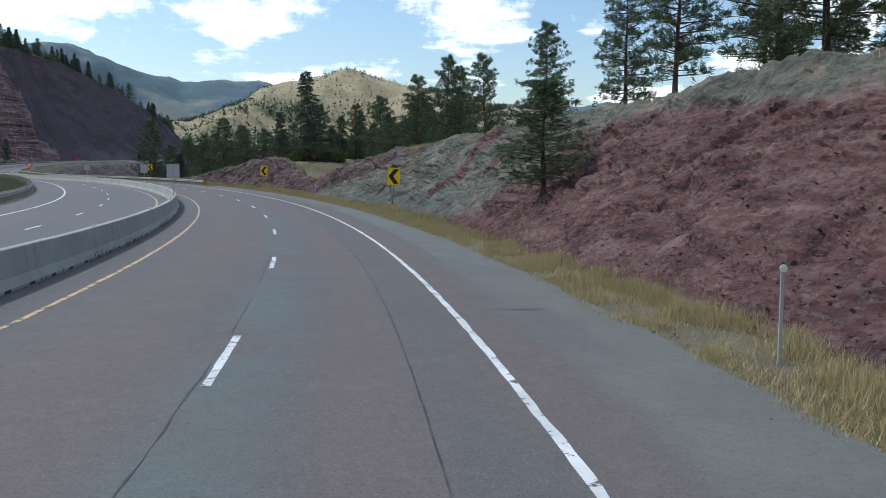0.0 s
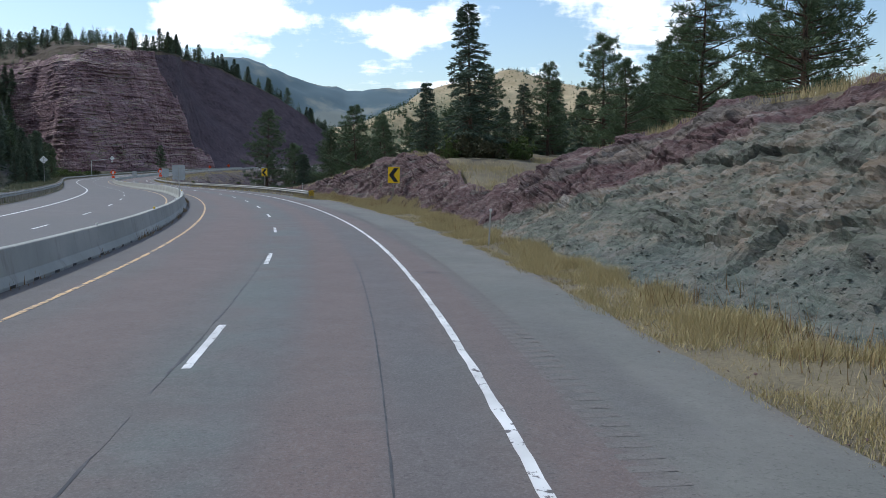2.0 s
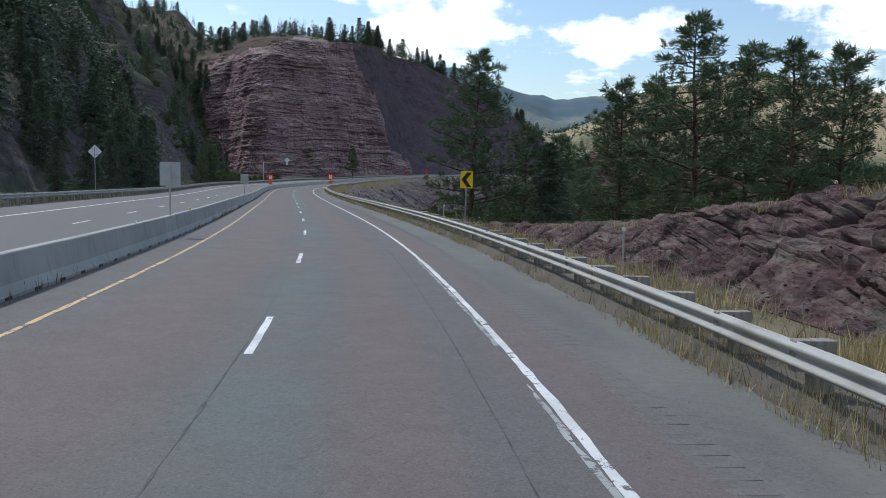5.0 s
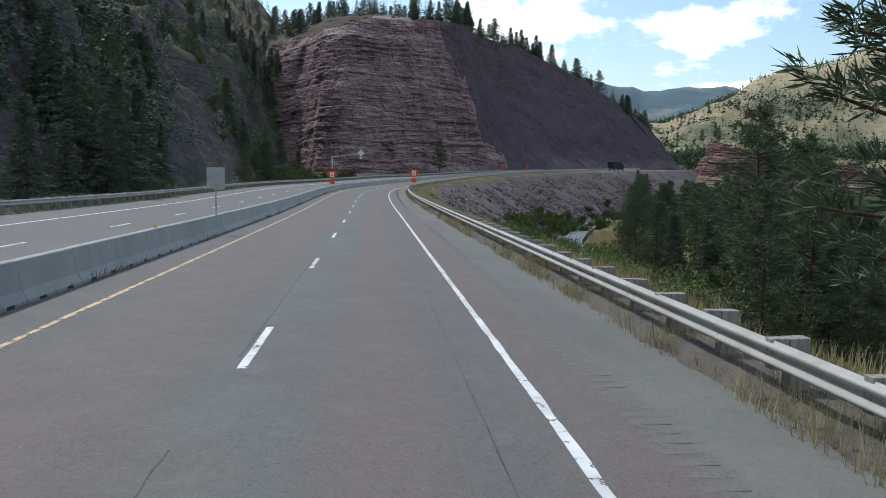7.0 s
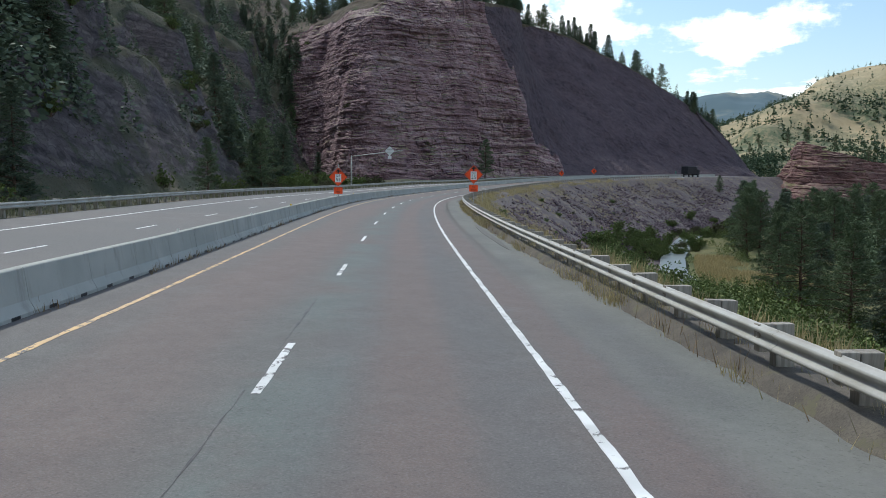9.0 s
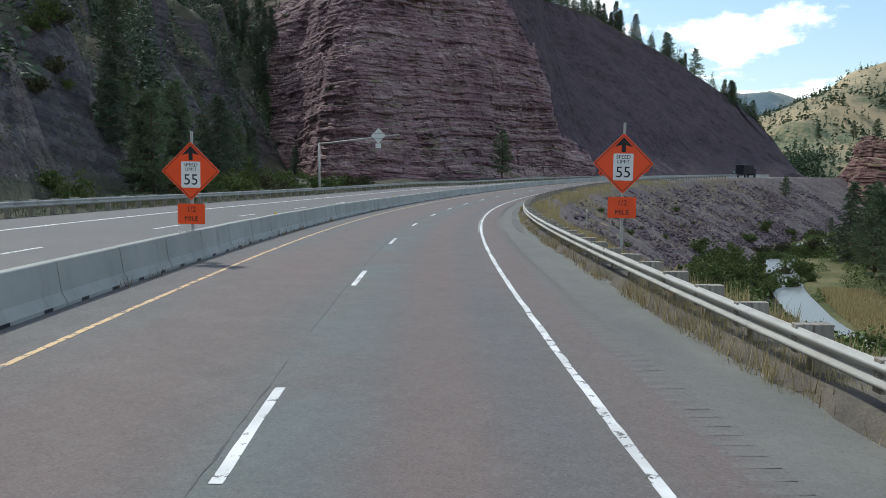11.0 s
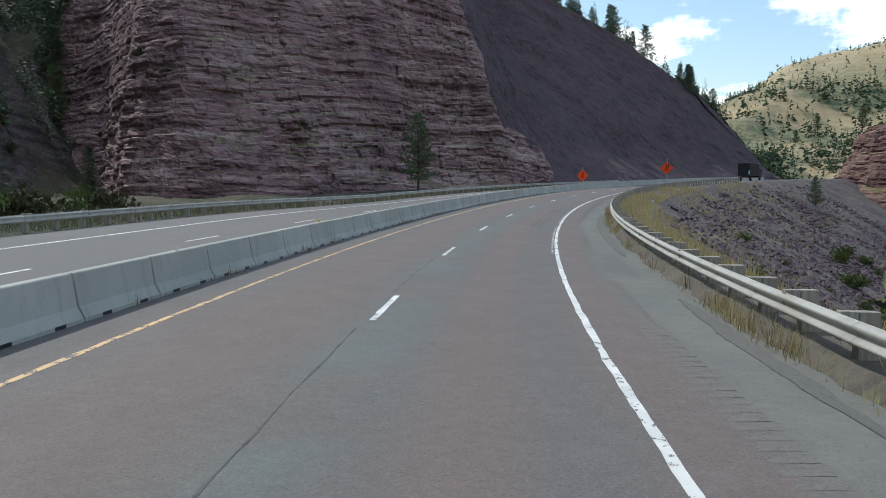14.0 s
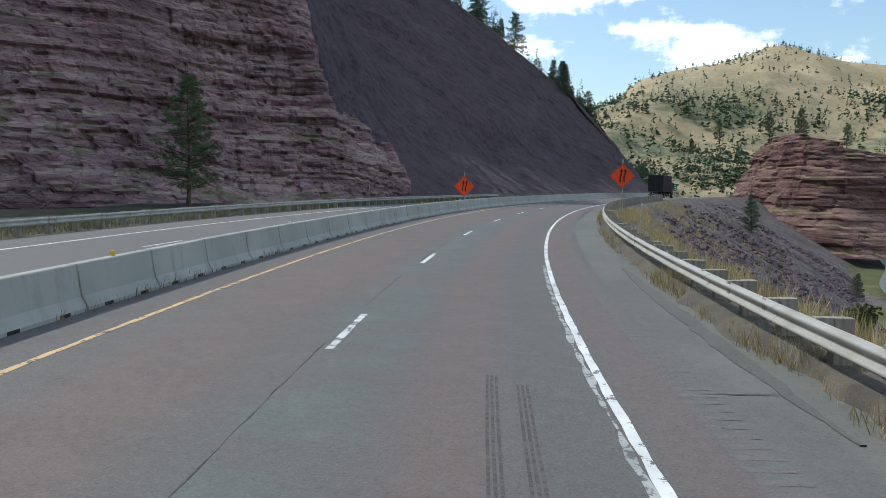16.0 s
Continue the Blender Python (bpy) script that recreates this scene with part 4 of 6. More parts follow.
tagged(wavy_strip("yellow_line", np.arange(480, 620, 1.0), -3.74, 0.15, 0.005, YELLOW_PAINT, 0.0, 5), "faded orange-yellow median line")
tagged(wavy_strip("far_edge_line", s_paint, -14.2, 0.16, 0.005, WHITE_PAINT, 0.0, 7), "white edge line of the opposite carriageway")
tagged(wavy_strip("far_yellow_line", s_paint, -6.6, 0.14, 0.005, YELLOW_PAINT, 0.0, 8), "yellow line of the opposite carriageway")
for k in range(-2, 46):
    s0 = -5.084 + 12.19 * k
    wavy_strip("lane_dash", np.arange(s0 - 1.52, s0 + 1.53, 0.19), 0.0, 0.12, 0.006, WORN_PAINT if k % 3 == 1 else WHITE_PAINT, 0.012, k)
    wavy_strip("far_lane_dash", np.arange(s0 + 2.0, s0 + 5.06, 0.5), -10.35, 0.12, 0.006, WHITE_PAINT, 0.0, k)
joint_rng = random.Random(19)
at = -40.0
while at < 480:
    run = joint_rng.uniform(2.5, 14.0)
    wavy_strip("tar_joint", np.arange(at, at + run, 0.25), -0.14 + joint_rng.uniform(-0.03, 0.03), joint_rng.uniform(0.010, 0.032), 0.003, TAR, 0.03, at)
    at += run + joint_rng.uniform(0.2, 4.0)
for a, b, o, w in ((-30, 118, 2.45, 0.022), (118, 205, 2.9, 0.014)):
    wavy_strip("tar_line", np.arange(a, b, 0.4), o, w, 0.003, TAR, 0.012, o)


def cross_crack(s0, a, b, w, seed):
    """A tarred crack across the pavement from offset a to b."""
    o = np.arange(a, b + 0.05, 0.12)
    s = s0 + 0.10 * fbm(np.stack([o * 1.5, np.full(len(o), seed * 3.1), o * 0], 1), 1.0, 3)
    wide = w * (0.5 + 0.8 * np.abs(fbm(np.stack([o * 4.0, np.full(len(o), seed * 1.7), o * 0], 1), 1.0, 3)) + 0.3 * np.sin(np.linspace(0, math.pi, len(o))))
    rows = np.stack([spot(s - wide, o, 0.003), spot(s + wide, o, 0.003)], 1)
    solid("tar_crack", rows.reshape(-1, 3), grid_faces(len(o), 2), TAR, LANE_MARKS)


for k, (s0, a, b, w) in enumerate(((10.8, 4.4, 5.4, 0.022), (64.1, 3.8, 5.3, 0.034), (63.7, -0.1, 0.4, 0.012), (63.9, 1.2, 2.3, 0.008), (75.4, 3.8, 5.2, 0.026), (40.0, 4.6, 6.0, 0.012), (96.0, 3.9, 5.6, 0.015), (118.0, 4.0, 5.0, 0.012), (152.0, -2.8, -0.2, 0.008), (205.0, 4.1, 6.0, 0.012), (268.0, 4.2, 6.2, 0.010), (326.6, 3.9, 6.0, 0.016), (368.8, 4.4, 5.5, 0.012), (405.8, 4.7, 5.8, 0.014), (432.0, 4.3, 5.6, 0.012), (379.7, -1.9, 2.4, 0.009), (379.0, 2.3, 5.4, 0.014), (22.0, -0.3, 0.3, 0.010))):
    cross_crack(s0, a, b, w, k)
for s0, s1, o0, o1, w in ((370.0, 371.6, 1.12, 1.22, 0.02), (371.4, 372.6, 1.20, 1.28, 0.012), (371.5, 373.4, 1.24, 1.16, 0.01)):
    s = np.arange(s0, s1, 0.1)
    wander = np.interp(s, [s0, s1], [o0, o1]) + 0.03 * fbm(np.stack([s * 2, 0 * s, 0 * s], 1), 1.0, 3)
    rows = np.stack([spot(s, wander - w, 0.003), spot(s, wander + w, 0.003)], 1)
    solid("tar_crack", rows.reshape(-1, 3), grid_faces(len(s), 2), TAR, LANE_MARKS)


PATCH = make_asphalt("dark_patch_asphalt", (0.078, 0.076, 0.070), (0.09, 0.086, 0.08))
PATCHES = ((115.2, 3.95, 5.2, 0.30), (114.7, 4.2, 5.35, 0.28), (114.1, 4.05, 5.35, 0.26), (113.4, 4.5, 5.3, 0.18), (112.8, 4.4, 5.1, 0.14))
for k, (s0, a, b, half) in enumerate(PATCHES):
    o = np.arange(a, b, 0.1)
    q = np.stack([o * 2.0, np.full(len(o), 5.0 * k), 0 * o], 1)
    wide = half * np.sin(np.linspace(0.15, math.pi - 0.15, len(o))) * (0.8 + 1.0 * fbm(q, 0.45, 3))
    mid = s0 + 0.15 * fbm(q + 7, 1.5, 2)
    rows = np.stack([spot(mid - wide, o, 0.0025), spot(mid + wide, o, 0.0025)], 1)
    solid("tar_patch", rows.reshape(-1, 3), grid_faces(len(o), 2), PATCH, LANE_MARKS)


def make_rubber():
    k = Look("tyre_rubber_marks", 0.8, space="World")
    return k.done(k.mix(k.span(k.noise(0.09, 4, 0.7), 0.42, 0.60), (0.070, 0.064, 0.061), (0.115, 0.103, 0.096)))


RUBBER = make_rubber()
for s0, s1, o0, o1, w in ((399.5, 406.6, 2.30, 2.31, 0.055), (399.5, 406.2, 2.62, 2.67, 0.055), (386.0, 392.5, 2.25, 2.42, 0.05), (387.0, 394.0, 2.60, 2.85, 0.05)):
    s = np.arange(s0, s1, 0.25)
    mid = np.interp(s, [s0, s1], [o0, o1])
    for off in (-w, 0.0, w):
        rows = np.stack([spot(s, mid + off - 0.016, 0.003), spot(s, mid + off + 0.016, 0.003)], 1)
        solid("skid_mark", rows.reshape(-1, 3), grid_faces(len(s), 2), RUBBER, LANE_MARKS)


def rumble():
    """Milled grooves outside the edge line: near-flat bars, groove shade put into their tone."""
    s0 = np.arange(-10, 470, 0.305)
    v, f = [], []
    for s in s0:
        if fbm(np.array([[s, 3.0, 0]]), 30, 2)[0] < -0.25:
            continue
        n = len(v)
        for ds in (-0.07, 0.0, 0.07):
            for o in (4.42, 4.84):
                v.append(spot(s + ds, o, -0.003 if ds else -0.0025))
        f += [(n, n + 1, n + 3, n + 2), (n + 2, n + 3, n + 5, n + 4)]
    v = np.array(v)
    v[:, 2] += 0.004
    return solid("rumble_strip", v, np.array(f), make_asphalt("milled_groove_shade", (0.132, 0.124, 0.114), (0.140, 0.128, 0.117)), LANE_MARKS, "milled rumble grooves in the shoulder, painted as flat bars")


tagged(rumble(), kind="stuff")

# ---- median barrier ----
BARRIER_LENGTH = 3.05


def barrier_mesh():
    bm = bmesh.new()
    shape = [(-0.30, 0.0), (-0.30, 0.07), (-0.19, 0.27), (-0.105, 0.84), (-0.085, 0.86), (0.085, 0.86), (0.105, 0.84), (0.19, 0.27), (0.30, 0.07), (0.30, 0.0)]
    half = BARRIER_LENGTH / 2 - 0.006
    ends = [[bm.verts.new((x, y, z)) for x, z in shape] for y in (-half, -half + 0.02, half - 0.02, half)]
    for k in (0, 3):
        for v in ends[k]:
            v.co.x *= 0.975
            v.co.z *= 0.993
    for a, b in zip(ends, ends[1:]):
        for i in range(len(shape)):
            j = (i + 1) % len(shape)
            bm.faces.new((a[i], a[j], b[j], b[i]))
    bm.faces.new(ends[0])
    bm.faces.new(ends[-1][::-1])
    bmesh.ops.recalc_face_normals(bm, faces=bm.faces[:])
    me = bpy.data.meshes.new("concrete_panel")
    bm.to_mesh(me)
    bm.free()
    me.polygons.foreach_set("use_smooth", [False] * len(me.polygons))
    me.materials.append(CONCRETE)
    return me


def simple_mesh(name, bm, mat, soft=False):
    bmesh.ops.recalc_face_normals(bm, faces=bm.faces[:])
    me = bpy.data.meshes.new(name)
    bm.to_mesh(me)
    bm.free()
    me.polygons.foreach_set("use_smooth", [soft] * len(me.polygons))
    me.materials.append(mat)
    return me


def child(name, mesh, parent, m, label=""):
    ob = new(name, mesh)
    ob.parent = parent
    ob.matrix_basis = m
    if label:
        ob["label"] = label
    return ob


BLACK = plain("black_paint", (0.018, 0.018, 0.02), 0.55, grime=1.6)
AMBER = plain("amber_reflector", (0.75, 0.52, 0.03), 0.3)
CLEAR = plain("clear_reflector", (0.75, 0.74, 0.70), 0.3)
BARRIER_O = -5.33
barrier = tagged(new("median_barrier"), "long grey concrete median barrier of precast panels", "road barrier")
panel_mesh = barrier_mesh()
# black blocks on the face stand in for the shade inside drain slots
slot_mesh = simple_mesh("drain_slot", box(bmesh.new(), (0.03, 0.34, 0.07), Matrix.Translation((0, 0, 0.037)), 0.008), BLACK)
amber_mesh = simple_mesh("reflector", box(bmesh.new(), (0.10, 0.03, 0.10), Matrix.Translation((0, 0, 0.05)), 0.01), AMBER)
clear_mesh = simple_mesh("reflector", box(bmesh.new(), (0.08, 0.03, 0.08), Matrix.Translation((0, 0, 0.04)), 0.01), CLEAR)
for k in range(200):
    s = -30 + k * BARRIER_LENGTH
    m = place(s, BARRIER_O, graded=True) @ pose(0, 0, random.uniform(-0.006, 0.006), 0, random.uniform(-0.3, 0.3), random.uniform(-0.1, 0.1))
    panel = child("concrete_panel", panel_mesh, barrier, m)
    if s < 450:
        for y in (-0.76, 0.76):
            child("drain_slot", slot_mesh, panel, pose(0.29, y, 0.0), "black block painting the shade of a drain slot" if k == 0 else "")
    if k % 4 == 1:
        child("reflector", amber_mesh if k % 12 == 1 else clear_mesh, barrier, place(s, BARRIER_O, 0.86))

# ---- guardrails ----
RAIL_STEP = 1.905


def w_beam_mesh():
    prof = [(0.0, 0.41), (0.008, 0.435), (0.075, 0.455), (0.082, 0.475), (0.075, 0.495), (0.012, 0.535), (0.002, 0.565), (0.012, 0.595), (0.075, 0.635), (0.082, 0.655), (0.075, 0.675), (0.008, 0.695), (0.0, 0.72)]
    bm = bmesh.new()
    half = 3.81 / 2 + 0.08
    rings = []
    for y, lap in ((-half, 0.004), (-half + 0.01, 0.0), (half, 0.0)):
        rings.append([bm.verts.new((-x - lap, y, z)) for x, z in prof] + [bm.verts.new((-x + 0.007, y, z)) for x, z in prof[::-1]])
    for a, b in zip(rings, rings[1:]):
        for i in range(len(a)):
            j = (i + 1) % len(a)
            bm.faces.new((a[i], a[j], b[j], b[i]))
    bm.faces.new(rings[0])
    bm.faces.new(rings[-1][::-1])
    return simple_mesh("rail_beam", bm, ZINC, True)


def guardrail(words, first, last, o, side):
    """side: 1 where the road lies to the left of it."""
    rail = tagged(new("guardrail"), words, "guardrail", group="guardrails")
    count = int((last - first) / 3.81)
    for k in range(count):
        s = first + (k + 0.5) * 3.81
        child("rail_beam", beam_mesh, rail, place(s, o, 0.0, 0 if side > 0 else 180, True))
    for k in range(count * 2):
        s = first + (k + 0.25) * RAIL_STEP
        m = place(s, o, 0.0, 0 if side > 0 else 180)
        post = child("post", post_mesh, rail, m @ pose(0.33, 0, random.uniform(-0.03, 0.02), random.uniform(-2, 2), random.uniform(-2, 2), 0), "grey weathered timber post")
        child("blockout", block_mesh, post, pose(-0.235, 0, 0), "")
        if k % 2 == 0 and abs(s - 230) < 240:
            child("bolt", bolt_mesh, post, pose(-0.335, 0, 0.565))
    return rail


beam_mesh = w_beam_mesh()
post_mesh = simple_mesh("post", box(bmesh.new(), (0.25, 0.19, 1.68), Matrix.Translation((0, 0, -0.10)), 0.012), TIMBER)
block_mesh = simple_mesh("blockout", box(bmesh.new(), (0.215, 0.15, 0.36), Matrix.Translation((0, 0, 0.56)), 0.01), TIMBER)
bolt_mesh = simple_mesh("bolt", rod(bmesh.new(), (-0.012, 0, 0), (0.012, 0, 0), 0.018, sides=8), ZINC)


def rail_berm():
    """Ragged dirt that has built up under the guardrail."""
    s = np.arange(118, 470, 0.3)
    q = np.stack([s, 0 * s, 0 * s], 1)
    inner = 6.10 + 0.16 * fbm(q, 2.6, 4) + 0.12 * fbm(q + 50, 0.8, 2) + 0.6 * smooth(124, 118, s)
    lump = 0.03 * fbm(q + 20, 1.3, 3) - 0.16 * smooth(127, 121, s)
    rows = np.stack([spot(s, inner, -0.03), spot(s, inner + 0.04, 0.006 - 0.1 * smooth(124, 121, s)), spot(s, inner * 0.3 + 6.4 * 0.7, 0.17 + lump), spot(s, 6.9 + 0 * s, 0.15 + lump), spot(s, 7.7 + 0 * s, -0.08)], 1)
    return tagged(solid("rail_berm", rows.reshape(-1, 3), grid_faces(len(s), 5), RAIL_DIRT, soft=True), "brown dirt built up under the guardrail", "ground", kind="structure")


rail_berm()
EDGE_SEAL = make_asphalt("edge_seal_asphalt", (0.108, 0.106, 0.098), (0.118, 0.114, 0.105))
for k, (a, b, o, w) in enumerate(((306, 322, 5.62, 0.40), (324, 347, 5.66, 0.5), (352, 362, 5.72, 0.3), (371, 398, 5.70, 0.42), (404, 420, 5.7, 0.3), (246, 262, 5.7, 0.3))):
    run = np.arange(a, b, 0.25)
    wavy_strip("edge_seal", run, o, w * np.sin(np.linspace(0.05, math.pi - 0.05, len(run))) ** 0.6, 0.004, EDGE_SEAL, 0.05, 40 + k)
right_rail = guardrail("pale galvanised guardrail on timber posts beside the shoulder", 122.5, 520, 6.32, 1)
left_rail = guardrail("galvanised guardrail along the far side of the opposite road", -40, 520, -17.3, -1)

# ---- signs ----
SIGN_YELLOW = plain("sign_yellow", (0.90, 0.56, 0.015), 0.4, grime=0.92, size=0.8)
SIGN_ORANGE = plain("sign_orange", (0.92, 0.10, 0.025), 0.4, grime=0.93, size=0.8)
SIGN_WHITE = plain("sign_white", (0.80, 0.80, 0.79), 0.4, grime=0.94, size=0.8)
PALE_PLATE = plain("pale_sign_back", (0.80, 0.81, 0.80), 0.4, 0.1, 0.88)


def flat_shape(points, depth, y0):
    """A thin plate in the x-z plane, from y0 towards the viewer by depth."""
    bm = bmesh.new()
    near, far = [bm.verts.new((x, y0 - depth, z)) for x, z in points], [bm.verts.new((x, y0, z)) for x, z in points]
    bm.faces.new(near)
    bm.faces.new(far[::-1])
    for i in range(len(points)):
        j = (i + 1) % len(points)
        bm.faces.new((near[i], far[i], far[j], near[j]))
    return bm


def rounded(w, h, r, n=4):
    out = []
    for cx, cz, a0 in ((w / 2 - r, h / 2 - r, 0), (-w / 2 + r, h / 2 - r, 90), (-w / 2 + r, -h / 2 + r, 180), (w / 2 - r, -h / 2 + r, 270)):
        for k in range(n + 1):
            a = radians(a0 + 90 * k / n)
            out.append((cx + r * math.cos(a), cz + r * math.sin(a)))
    return out


def turned(points, degrees, dx=0.0, dz=0.0):
    c, s = math.cos(radians(degrees)), math.sin(radians(degrees))
    return [(x * c - z * s + dx, x * s + z * c + dz) for x, z in points]


def lettering(text, size, mat, parent, m, label=""):
    cu = bpy.data.curves.new("text", "FONT")
    cu.body, cu.size, cu.align_x, cu.align_y, cu.extrude = text, size, "CENTER", "CENTER", 0.002
    ob = bpy.data.objects.new("text", cu)
    scene.collection.objects.link(ob)
    me = bpy.data.meshes.new_from_object(ob.evaluated_get(bpy.context.evaluated_depsgraph_get()))
    bpy.data.objects.remove(ob)
    me.materials.clear()
    me.materials.append(mat)
    return child("lettering", me, parent, m @ pose(0, 0, 0, 90, 0, 0), label)


def chevron_sign(m, foot, lean=0.0):
    """Centre of the plate at m; the post goes down by foot."""
    sign = tagged(new("chevron_sign"), "yellow roadside chevron sign with a black arrow on a timber post", "road sign", group="chevron signs")
    sign.matrix_world = m @ pose(0, 0, -foot, 0, lean, 0)
    up = Matrix.Translation((0, 0, foot))
    for name, bm, mat, words in (("plate", flat_shape(rounded(0.91, 1.22, 0.05), 0.004, 0.0), PLATE, "aluminium plate"),
                                 ("face", flat_shape(rounded(0.905, 1.215, 0.05), 0.003, -0.006), SIGN_YELLOW, "yellow sheeting"),
                                 ("chevron", flat_shape([(0.36, 0.53), (0.02, 0.53), (-0.38, 0.0), (0.02, -0.53), (0.36, -0.53), (-0.03, 0.0)], 0.003, -0.011), BLACK, "black chevron")):
        bm.transform(up)
        part(name, bm, mat, sign, words)
    part("post", rod(bmesh.new(), (0, 0.06, -0.6), (0, 0.06, foot + 0.5), 0.055, sides=12), TIMBER, sign, "grey round timber post", True)
    for z in (-0.35, 0.35):
        part("bolt", rod(bmesh.new(), (0, -0.016, foot + z), (0, 0.0, foot + z), 0.016, sides=8), ZINC, sign)
    return sign


chevron_sign(place(53.4, 9.6, 2.28, -8), 2.0, 3.0)
chevron_sign(place(104.8, 10.1, 2.32, -6), 2.0, 1.0)
chevron_sign(place(173.7, 11.6, 2.62, -3), 4.2, 1.0)


def sign_back(m, foot, w, h, words, diamond=False, low=0.0):
    """A sign that turns its bare back to the camera."""
    sign = tagged(new("sign_back"), words, "road sign", group="signs seen from behind")
    sign.matrix_world = m @ pose(0, 0, -foot)
    up = Matrix.Translation((0, 0, foot))
    shape = turned(rounded(w, h, 0.05), 45) if diamond else rounded(w, h, 0.04)
    bm = flat_shape(shape, 0.006, 0.02)
    bm.transform(up)
    part("plate", bm, PALE_PLATE if diamond else PLATE, sign, "bare aluminium back")
    for z in (-0.26, 0.26):
        part("brace", box(bmesh.new(), (w * 0.7, 0.02, 0.05), up @ Matrix.Translation((0, 0.004, z * h / 0.9)), 0.004), ZINC, sign)
    if low:
        part("lower_plate", box(bmesh.new(), (0.45, 0.006, 0.35), up @ Matrix.Translation((0.1, 0.02, low)), 0.002), PLATE, sign)
    part("post", box(bmesh.new(), (0.06, 0.06, foot + h * 0.5), Matrix.Translation((0, -0.03, foot / 2 + h * 0.25)), 0.006), ZINC, sign, "square steel post")
    return sign


for s in (52.4, 100.9, 150.4, 203.0):
    sign_back(place(s, BARRIER_O, 2.5), 1.65, 0.80, 0.95, "bare grey back of a sign standing on the median barrier", low=-0.35 if s > 60 else 0.0)
sign_back(place(203.8, -20.0, 4.3), 4.3, 0.95, 0.95, "grey back of a diamond sign on the far roadside", True)


def work_sign(m, foot, speed, post=True):
    """An orange diamond work sign; speed: with a speed limit plate and a distance plate."""
    sign = tagged(new("work_sign"), "orange diamond speed limit ahead work sign with distance plate" if speed else "orange diamond lane shift work sign", "road sign", group="work zone signs")
    sign.matrix_world = m @ pose(0, 0, -foot)
    up = Matrix.Translation((0, 0, foot))

    def add(name, bm, mat, words=""):
        bm.transform(up)
        return part(name, bm, mat, sign, words)

    add("plate", flat_shape(turned(rounded(1.22, 1.22, 0.06), 45), 0.006, 0.004), PLATE, "aluminium plate")
    add("face", flat_shape(turned(rounded(1.215, 1.215, 0.06), 45), 0.003, -0.003), SIGN_ORANGE, "fluorescent orange sheeting")
    for k in range(4):
        add("border", flat_shape(turned([(-0.55, -0.008), (0.55, -0.008), (0.55, 0.008), (-0.55, 0.008)], 45 + 90 * k, 0.56 * math.cos(radians(135 + 90 * k)), 0.56 * math.sin(radians(135 + 90 * k))), 0.002, -0.007), BLACK)
    if speed:
        add("arrow", flat_shape([(-0.06, 0.32), (-0.06, 0.52), (-0.26, 0.46), (0.0, 0.74), (0.26, 0.46), (0.06, 0.52), (0.06, 0.32)], 0.003, -0.008), BLACK, "black arrow")
        add("speed_plate", flat_shape(rounded(0.56, 0.76, 0.03), 0.004, -0.008), SIGN_WHITE, "white speed limit plate").location.z -= 0.10
        base = Matrix.Translation((0, -0.0135, foot - 0.10))
        lettering("SPEED", 0.15, BLACK, sign, base @ Matrix.Translation((0, 0, 0.28)))
        lettering("LIMIT", 0.15, BLACK, sign, base @ Matrix.Translation((0, 0, 0.145)))
        lettering("55", 0.44, BLACK, sign, base @ Matrix.Translation((0, 0, -0.16)))
        low = add("distance_plate", flat_shape(rounded(0.80, 0.60, 0.04), 0.006, 0.0), SIGN_ORANGE, "orange distance plate")
        low.location.z -= 1.25
        base = Matrix.Translation((0, -0.008, foot - 1.25))
        lettering("1/2", 0.22, BLACK, sign, base @ Matrix.Translation((0, 0, 0.13)))
        lettering("MILE", 0.2, BLACK, sign, base @ Matrix.Translation((0, 0, -0.14)))
    else:
        for x, k in ((-0.14, 1), (0.12, 1)):
            add("symbol_bar", flat_shape([(x - 0.05, -0.42), (x + 0.05, -0.42), (x + 0.05, -0.05), (x + 0.13, 0.12), (x + 0.13, 0.30), (x + 0.20, 0.30), (x + 0.08, 0.50), (x - 0.04, 0.30), (x + 0.03, 0.30), (x + 0.03, 0.14), (x - 0.05, -0.02)], 0.003, -0.008), BLACK, "black shifting arrow")
    part("post", box(bmesh.new(), (0.07, 0.07, foot + 1.15), Matrix.Translation((0.02, 0.05, foot / 2 + 0.575)), 0.006), ZINC, sign, "steel post")
    return sign


work_sign(place(290.6, 7.15, 2.98, -4), 3.36, True)
work_sign(place(291.3, BARRIER_O, 2.6, 0), 1.74, True)
work_sign(place(455.0, 7.4, 2.75, -3), 2.9, False)
work_sign(place(462.5, BARRIER_O, 1.95, 0), 1.09, False)


